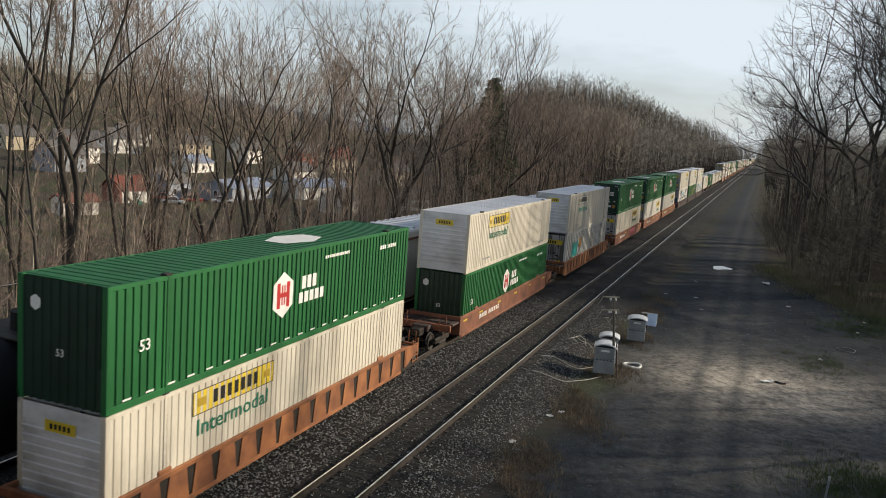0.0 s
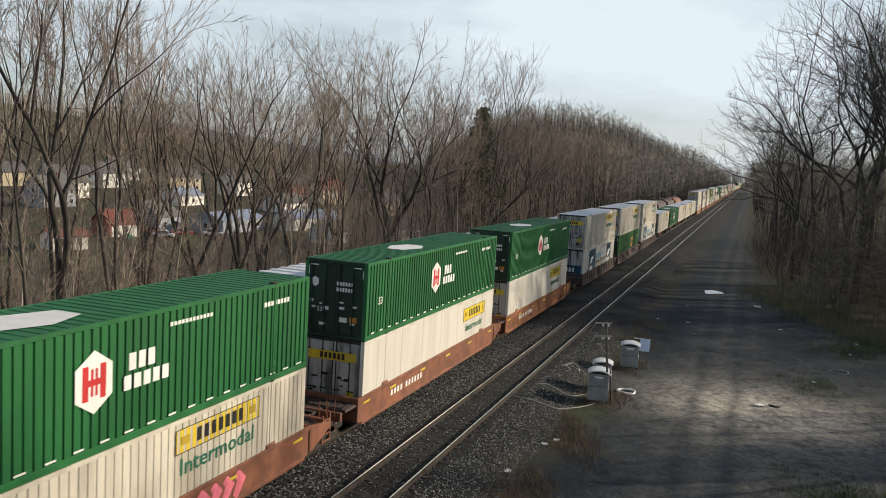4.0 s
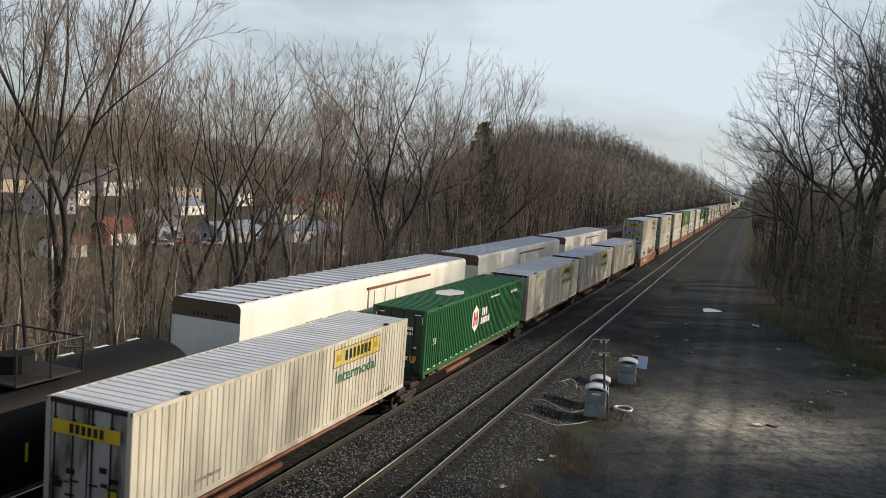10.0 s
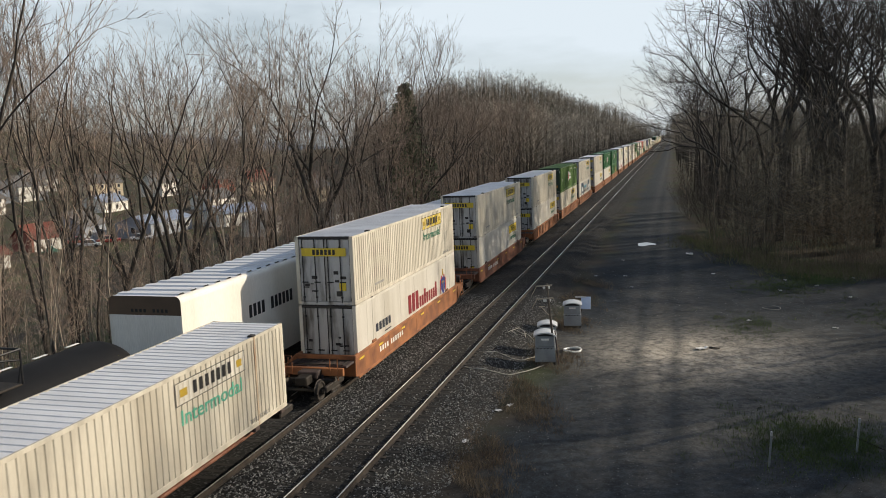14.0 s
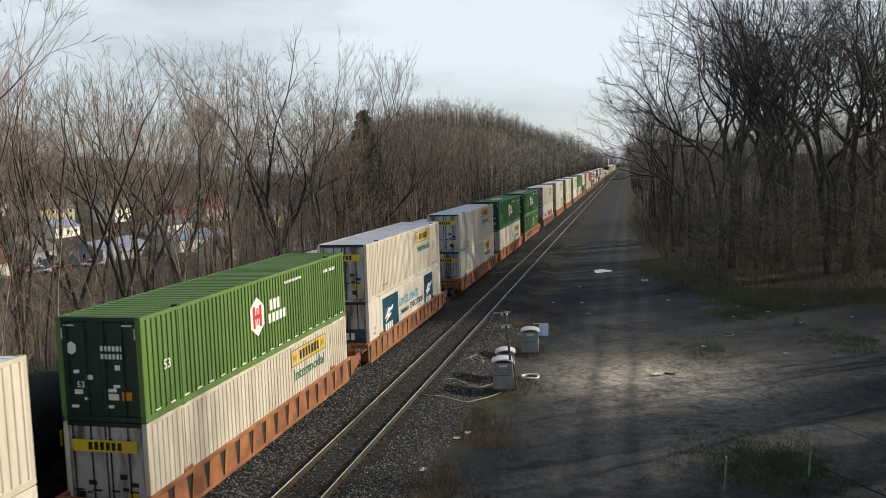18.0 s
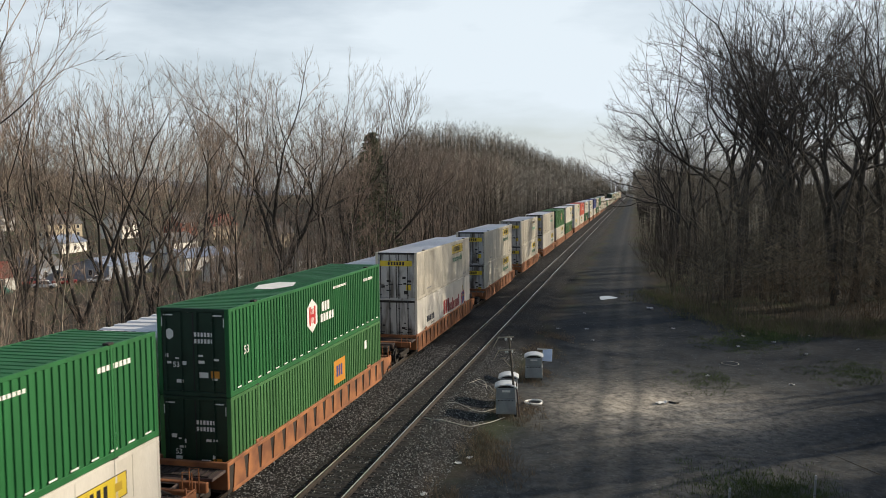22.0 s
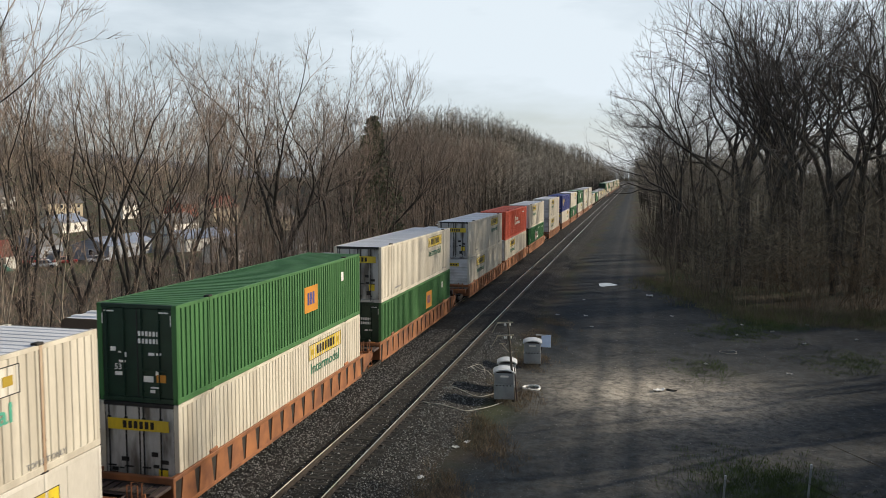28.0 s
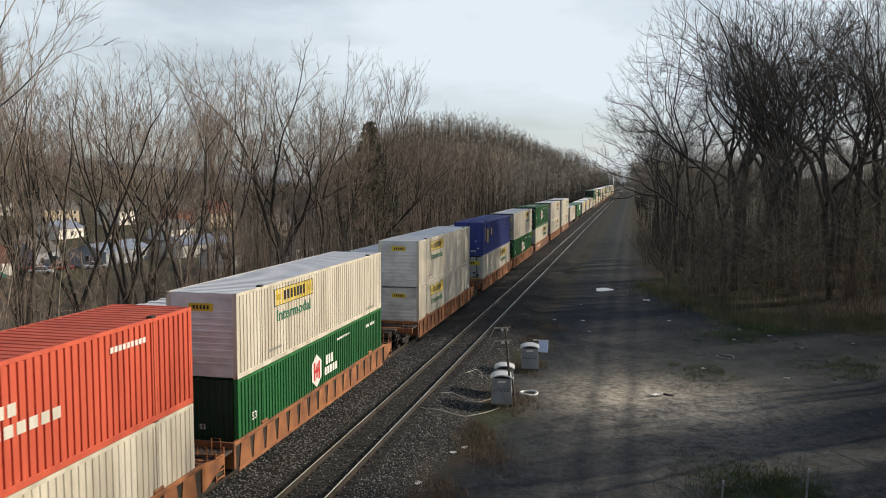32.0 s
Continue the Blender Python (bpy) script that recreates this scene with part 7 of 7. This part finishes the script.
TOWN = [(-95, 105, 72, 6, 4, 2.6, 0.5, "siding_white", "roof_red", "small white shed with a brown roof", 2, 1, 0), (-104, 127, 75, 7, 6, 2.7, 0.8, "brick", "roof_red", "brick garage with white doors", 1, 1, 2),
        (-107, 141, 96, 8, 8, 3.4, 0.7, "siding_grey", "roof_grey", "grey gabled house with dark roof", 2, 1, 0), (-97, 153, 94, 17, 8, 3.0, 0.35, "siding_grey", "roof_blue", "long low building with a blue-grey roof", 4, 1, 0),
        (-88, 172, 70, 14, 8, 3.2, 0.4, "siding_white", "roof_blue", "low white building with a blue-grey roof", 4, 1, 0), (-191, 256, 69, 13, 9, 5.4, 0.7, "siding_cream", "roof_grey", "cream two-storey house with grey roof", 4, 2, 0),
        (-209, 240, 75, 11, 9, 5.4, 0.8, "siding_white", "roof_grey", "white two-storey house with grey roof", 3, 2, 0), (-222, 208, 68, 12, 9, 5.0, 0.7, "siding_cream", "roof_grey", "yellowish two-storey house with grey roof", 3, 2, 0),
        (-215, 226, 63, 16, 9, 5.0, 0.6, "siding_grey", "roof_grey", "blue-grey two-storey house with dark roof", 4, 2, 0), (-170, 262, 90, 11, 9, 5.4, 0.9, "siding_white", "roof_grey", "white gabled house with grey roof", 3, 2, 0),
        (-155, 280, 69, 12, 9, 5.4, 0.8, "brick", "roof_grey", "red brick two-storey house", 3, 2, 0), (-135, 268, 65, 10, 9, 5.2, 0.8, "siding_cream", "roof_red", "cream house with a red roof", 3, 2, 0),
        (-150, 205, 95, 12, 8, 3.2, 0.5, "siding_white", "roof_blue", "low white house with a blue-grey roof", 3, 1, 0), (-120, 215, 83, 11, 8, 3.2, 0.6, "siding_white", "roof_grey", "small white bungalow with grey roof", 3, 1, 0),
        (-98, 235, 81, 10, 8, 4.8, 0.8, "siding_cream", "roof_grey", "cream gabled house with grey roof", 3, 2, 0), (-235, 275, 70, 12, 9, 5.2, 0.9, "siding_white", "roof_grey", "white house with a steep roof", 3, 2, 0),
        (-160, 165, 85, 10, 8, 4.8, 0.8, "siding_grey", "roof_grey", "grey gabled house with dark roof", 3, 2, 0), (-180, 190, 92, 11, 8, 4.8, 0.8, "siding_white", "roof_grey", "white gabled house with grey roof", 3, 2, 0),
        (-70, 150, 94, 7, 6, 3.0, 0.7, "siding_white", "roof_grey", "small white outbuilding behind trees", 2, 1, 0), (-62, 170, 66, 6, 5, 3.0, 0.7, "siding_white", "roof_grey", "small white outbuilding behind trees", 2, 1, 0)]
for row in TOWN:
    build_house(*row)


def build_car(x, y, turn, paint, label):
    c = thing("car", label, "car", pose(x, y, land_at(x, y), 0, 0, turn), "parked cars in the town")
    part("body", Mesh().box(-0.88, -2.2, 0.3, 0.88, 2.2, 0.85, 0.12), paint, c)
    cab = Mesh().add([(-0.8, -1.3, 0.84), (0.8, -1.3, 0.84), (0.8, 1.2, 0.84), (-0.8, 1.2, 0.84), (-0.65, -0.8, 1.42), (0.65, -0.8, 1.42), (0.65, 0.7, 1.42), (-0.65, 0.7, 1.42)], [(0, 1, 5, 4), (1, 2, 6, 5), (2, 3, 7, 6), (3, 0, 4, 7), (4, 5, 6, 7)])
    part("glasshouse", cab, "pane", c, "dark car windows")
    part("roof", Mesh().box(-0.64, -0.8, 1.40, 0.64, 0.7, 1.46, 0.02), paint, c)
    wheel = Mesh().tube([(-0.1, 0, 0), (0.1, 0, 0)], 0.32, 12).done("wheel", "black_paint")
    for sx in (-1, 1):
        for sy in (-1.35, 1.35):
            part("wheel", wheel, "", c, at=pose(sx * 0.8, sy, 0.32))


build_car(-101, 134, 130, "car_red", "red car parked in the town")
build_car(-97, 137.5, 125, "car_red", "red car parked in the town")
build_car(-96, 130.5, 120, "car_white", "white car parked in the town")
build_car(-92, 141, 125, "car_white", "white car parked in the town")
tarp = thing("covered_heap", "heap covered by a green tarpaulin", "heap", pose(-99, 124, land_at(-99, 124)))
part("cover", Mesh().sheet([[(3.0 * (i / 6 - 0.5), 2.4 * (k / 5 - 0.5), 1.3 * math.cos((i / 6 - 0.5) * 2.9) * math.cos((k / 5 - 0.5) * 2.9) + 0.1 * math.sin(i * 2 + k)) for i in range(7)] for k in range(6)]), "tarp", tarp, smooth=True)


# ---- the fir among the bare trees ----
def build_fir(x, y, h):
    rng = random.Random(5)
    fir = thing("fir_tree", "dark green fir among bare trees", "tree", pose(x, y, land_at(x, y)))
    part("trunk", Mesh().tube([(0, 0, -0.3), (0, 0, h * 0.5), (0, 0, h)], [0.25, 0.14, 0.02], 8), "bark", fir)
    m = Mesh()
    for i in range(420):
        t = 0.1 + 0.9 * rng.random() ** 0.8
        ln = (1 - t) * h * 0.36 * rng.uniform(0.6, 1.1) + 0.4
        a = rng.uniform(0, 6.28)
        for k in range(22):
            s = rng.uniform(0.15, 1.0)
            c = Vector((math.cos(a) * ln * s, math.sin(a) * ln * s, h * t - ln * s * 0.22)) + Vector((rng.gauss(0, 0.12), rng.gauss(0, 0.12), rng.gauss(0, 0.08)))
            d = Vector((math.cos(a) + rng.gauss(0, 0.7), math.sin(a) + rng.gauss(0, 0.7), rng.gauss(-0.2, 0.4))).normalized() * rng.uniform(0.25, 0.5)
            w = d.orthogonal().normalized() * 0.15
            m.add([tuple(c - w), tuple(c + w), tuple(c + d)], [(0, 1, 2)])
    part("crown", m, "needle", fir)


build_fir(-19.6, 91.0, 18.8)


# ---- grass and weeds ----
def build_tufts(name, label, count, place, length, mat, seed, blades=14, spread=0.25, width=0.008):
    rng = np.random.default_rng(seed)
    x, y = place(rng, count)
    z = land(x, y)
    n, k = len(x), blades
    a = rng.uniform(0, 2 * np.pi, (n, k))
    r = spread * np.sqrt(rng.random((n, k)))
    px, py = x[:, None] + r * np.cos(a), y[:, None] + r * np.sin(a)
    ln = rng.uniform(*length, (n, k))
    base = np.stack([px, py, np.repeat(z[:, None], k, 1) - 0.02], -1)
    lean = rng.normal(0, 0.45, (n, k, 2)) * ln[..., None]
    tip = base + np.concatenate([lean, ln[..., None]], -1)
    b = rng.uniform(0, 2 * np.pi, (n, k))
    w = width * np.stack([np.cos(b), np.sin(b), 0 * b], -1)
    v = np.stack([base - w, base + w, tip], 2).reshape(-1, 3)
    me = bpy.data.meshes.new(name)
    me.from_pydata(v.tolist(), [], np.arange(len(v)).reshape(-1, 3).tolist())
    me.materials.append(M[mat])
    return tagged(new(name, me), label, "grass", kind="stuff")


def strip_near(rng, n):
    y = 20 + 40 * rng.random(n) ** 1.3
    x = 4.2 + rng.normal(0, 0.7, n) + 0.4 * np.sin(y * 0.7)
    keep = (np.sin(y * 0.9 + x) > -0.3) & (x > 2.9)
    return x[keep], y[keep]


def patch_right(rng, n):
    c = rng.choice(5, n, p=[0.38, 0.12, 0.34, 0.1, 0.06])
    cx, cy = np.array([14.6, 16.8, 19.5, 22.0, 13.8])[c], np.array([29.0, 58.0, 62.0, 50.0, 46.5])[c]
    return cx + rng.normal(0, 1.3, n), cy + rng.normal(0, 1.5, n)


def bank_left(rng, n):
    return -12.2 - 16 * rng.random(n), 14 + 90 * rng.random(n)


def wood_edge(rng, n):
    t = rng.random(n)
    return 11.5 + 20 * t + rng.normal(0, 1.2, n), 84 - 19 * np.minimum(t * 3, 1) + rng.normal(0, 1.6, n)


build_tufts("dry_grass", "dry brown grass beside the ballast", 1500, strip_near, (0.10, 0.38), "dry_grass", 1)
build_tufts("weeds", "green weeds and moss on the gravel", 1500, patch_right, (0.05, 0.2), "weed", 2, 20, 0.35, 0.012)
build_tufts("bank_grass", "green and brown grass on the bank", 6000, bank_left, (0.12, 0.45), "grass", 3, 12, 0.4, 0.014)
build_tufts("edge_grass", "dry grass at the edge of the wood", 450, wood_edge, (0.2, 0.9), "dry_grass", 4, 16, 0.45, 0.012)


build_tufts("edge_weeds", "low green weeds at the edge of the wood", 1500, wood_edge, (0.1, 0.5), "grass", 5, 14, 0.5, 0.012)


# ---- ties and ballast ----
def build_ties():
    rng = random.Random(11)
    shapes = []
    for k in range(4):
        shapes.append(Mesh().box(-1.3 - 0.04 * k, -0.115, -0.36, 1.3, 0.115, -0.175 - 0.006 * k, 0.02).done("tie", "tie"))
    plate = Mesh().box(-0.18, -0.09, -0.178, 0.18, 0.09, -0.158, 0.006).box(-0.10, -0.12, -0.165, -0.07, 0.12, -0.145, 0.004).done("tie_plate", "rail_side")
    for i in range(170):
        y = 13.0 + i * 0.53
        tie = part("tie", shapes[rng.randrange(4)], "", near_track, at=pose(NEAR_X + rng.uniform(-0.06, 0.06), y + rng.uniform(-0.03, 0.03), 0, 0, 0, rng.uniform(-1.2, 1.2)))
        if y < 48:
            for s in (-1, 1):
                part("tie_plate", plate, "", tie, at=pose(s * 0.7535, 0, 0))
    for i in range(120):
        part("tie", shapes[rng.randrange(4)], "", train_track, at=pose(TRAIN_X + rng.uniform(-0.06, 0.06), 11.0 + i * 0.53, 0, 0, 0, rng.uniform(-1.2, 1.2)))
    m = Mesh()
    for i in range(420):
        y = 13.0 + (170 + i) * 0.53
        m.box(-1.3, y - 0.11, -0.34, 1.3, y + 0.11, -0.178, 0.01)
    for i in range(300):
        y = 11.0 + (120 + i) * 0.53
        m.box(TRAIN_X - 1.3, y - 0.11, -0.34, TRAIN_X + 1.3, y + 0.11, -0.178, 0.01)
    ob = part("far_ties", m, "tie", near_track)
    tagged(ob, kind="stuff")


build_ties()


def build_ballast(name, label, n, seed, x0, x1, y0, y1, size, power=1.0, skip=True):
    """Loose stones: jittered eight-faced lumps lying on the ground."""
    rng = np.random.default_rng(seed)
    x = rng.uniform(x0, x1, n)
    y = y0 + (y1 - y0) * rng.random(n) ** power
    s = rng.uniform(*size, n)
    if skip:
        keep = (np.abs(np.abs(x) - 0.7535) > 0.11) & (np.abs(np.abs(x - TRAIN_X) - 0.7535) > 0.11)
        tie = (np.abs(((y - 13.0 + 0.265) % 0.53) - 0.265) < 0.13) & (np.abs(x) < 1.3)
        keep &= ~tie & ((np.abs(x) > 1.25) | (rng.random(n) < 0.35))
        x, y, s = x[keep], y[keep], s[keep]
    z = land(x, y) + s * 0.25
    n = len(x)
    oct_v = np.array([(1, 0, 0), (0, 1, 0), (-1, 0, 0), (0, -1, 0), (0, 0, 0.8), (0, 0, -0.8)])
    oct_f = np.array([(0, 1, 4), (1, 2, 4), (2, 3, 4), (3, 0, 4), (1, 0, 5), (2, 1, 5), (3, 2, 5), (0, 3, 5)])
    v = oct_v[None] * rng.uniform(0.55, 1.25, (n, 6, 1)) * s[:, None, None]
    a = rng.uniform(0, 2 * np.pi, n)
    c, sn = np.cos(a)[:, None], np.sin(a)[:, None]
    v = np.stack([v[..., 0] * c - v[..., 1] * sn, v[..., 0] * sn + v[..., 1] * c, v[..., 2]], -1) + rng.normal(0, 0.12, (n, 6, 3)) * s[:, None, None]
    v = v + np.stack([x, y, z], -1)[:, None]
    f = (oct_f[None] + 6 * np.arange(n)[:, None, None]).reshape(-1, 3)
    me = bpy.data.meshes.new(name)
    me.from_pydata(v.reshape(-1, 3).tolist(), [], f.tolist())
    me.materials.append(M["stone"])
    return tagged(new(name, me), label, "ballast", kind="stuff")


build_ballast("ballast", "loose grey ballast stones between the tracks", 26000, 1, -3.4, 3.3, 13.0, 52.0, (0.022, 0.048), 1.5)
build_ballast("gravel", "scattered stones on the gravel road", 9000, 2, 3.0, 21.0, 16.0, 66.0, (0.008, 0.028), 1.3, False)


motions()
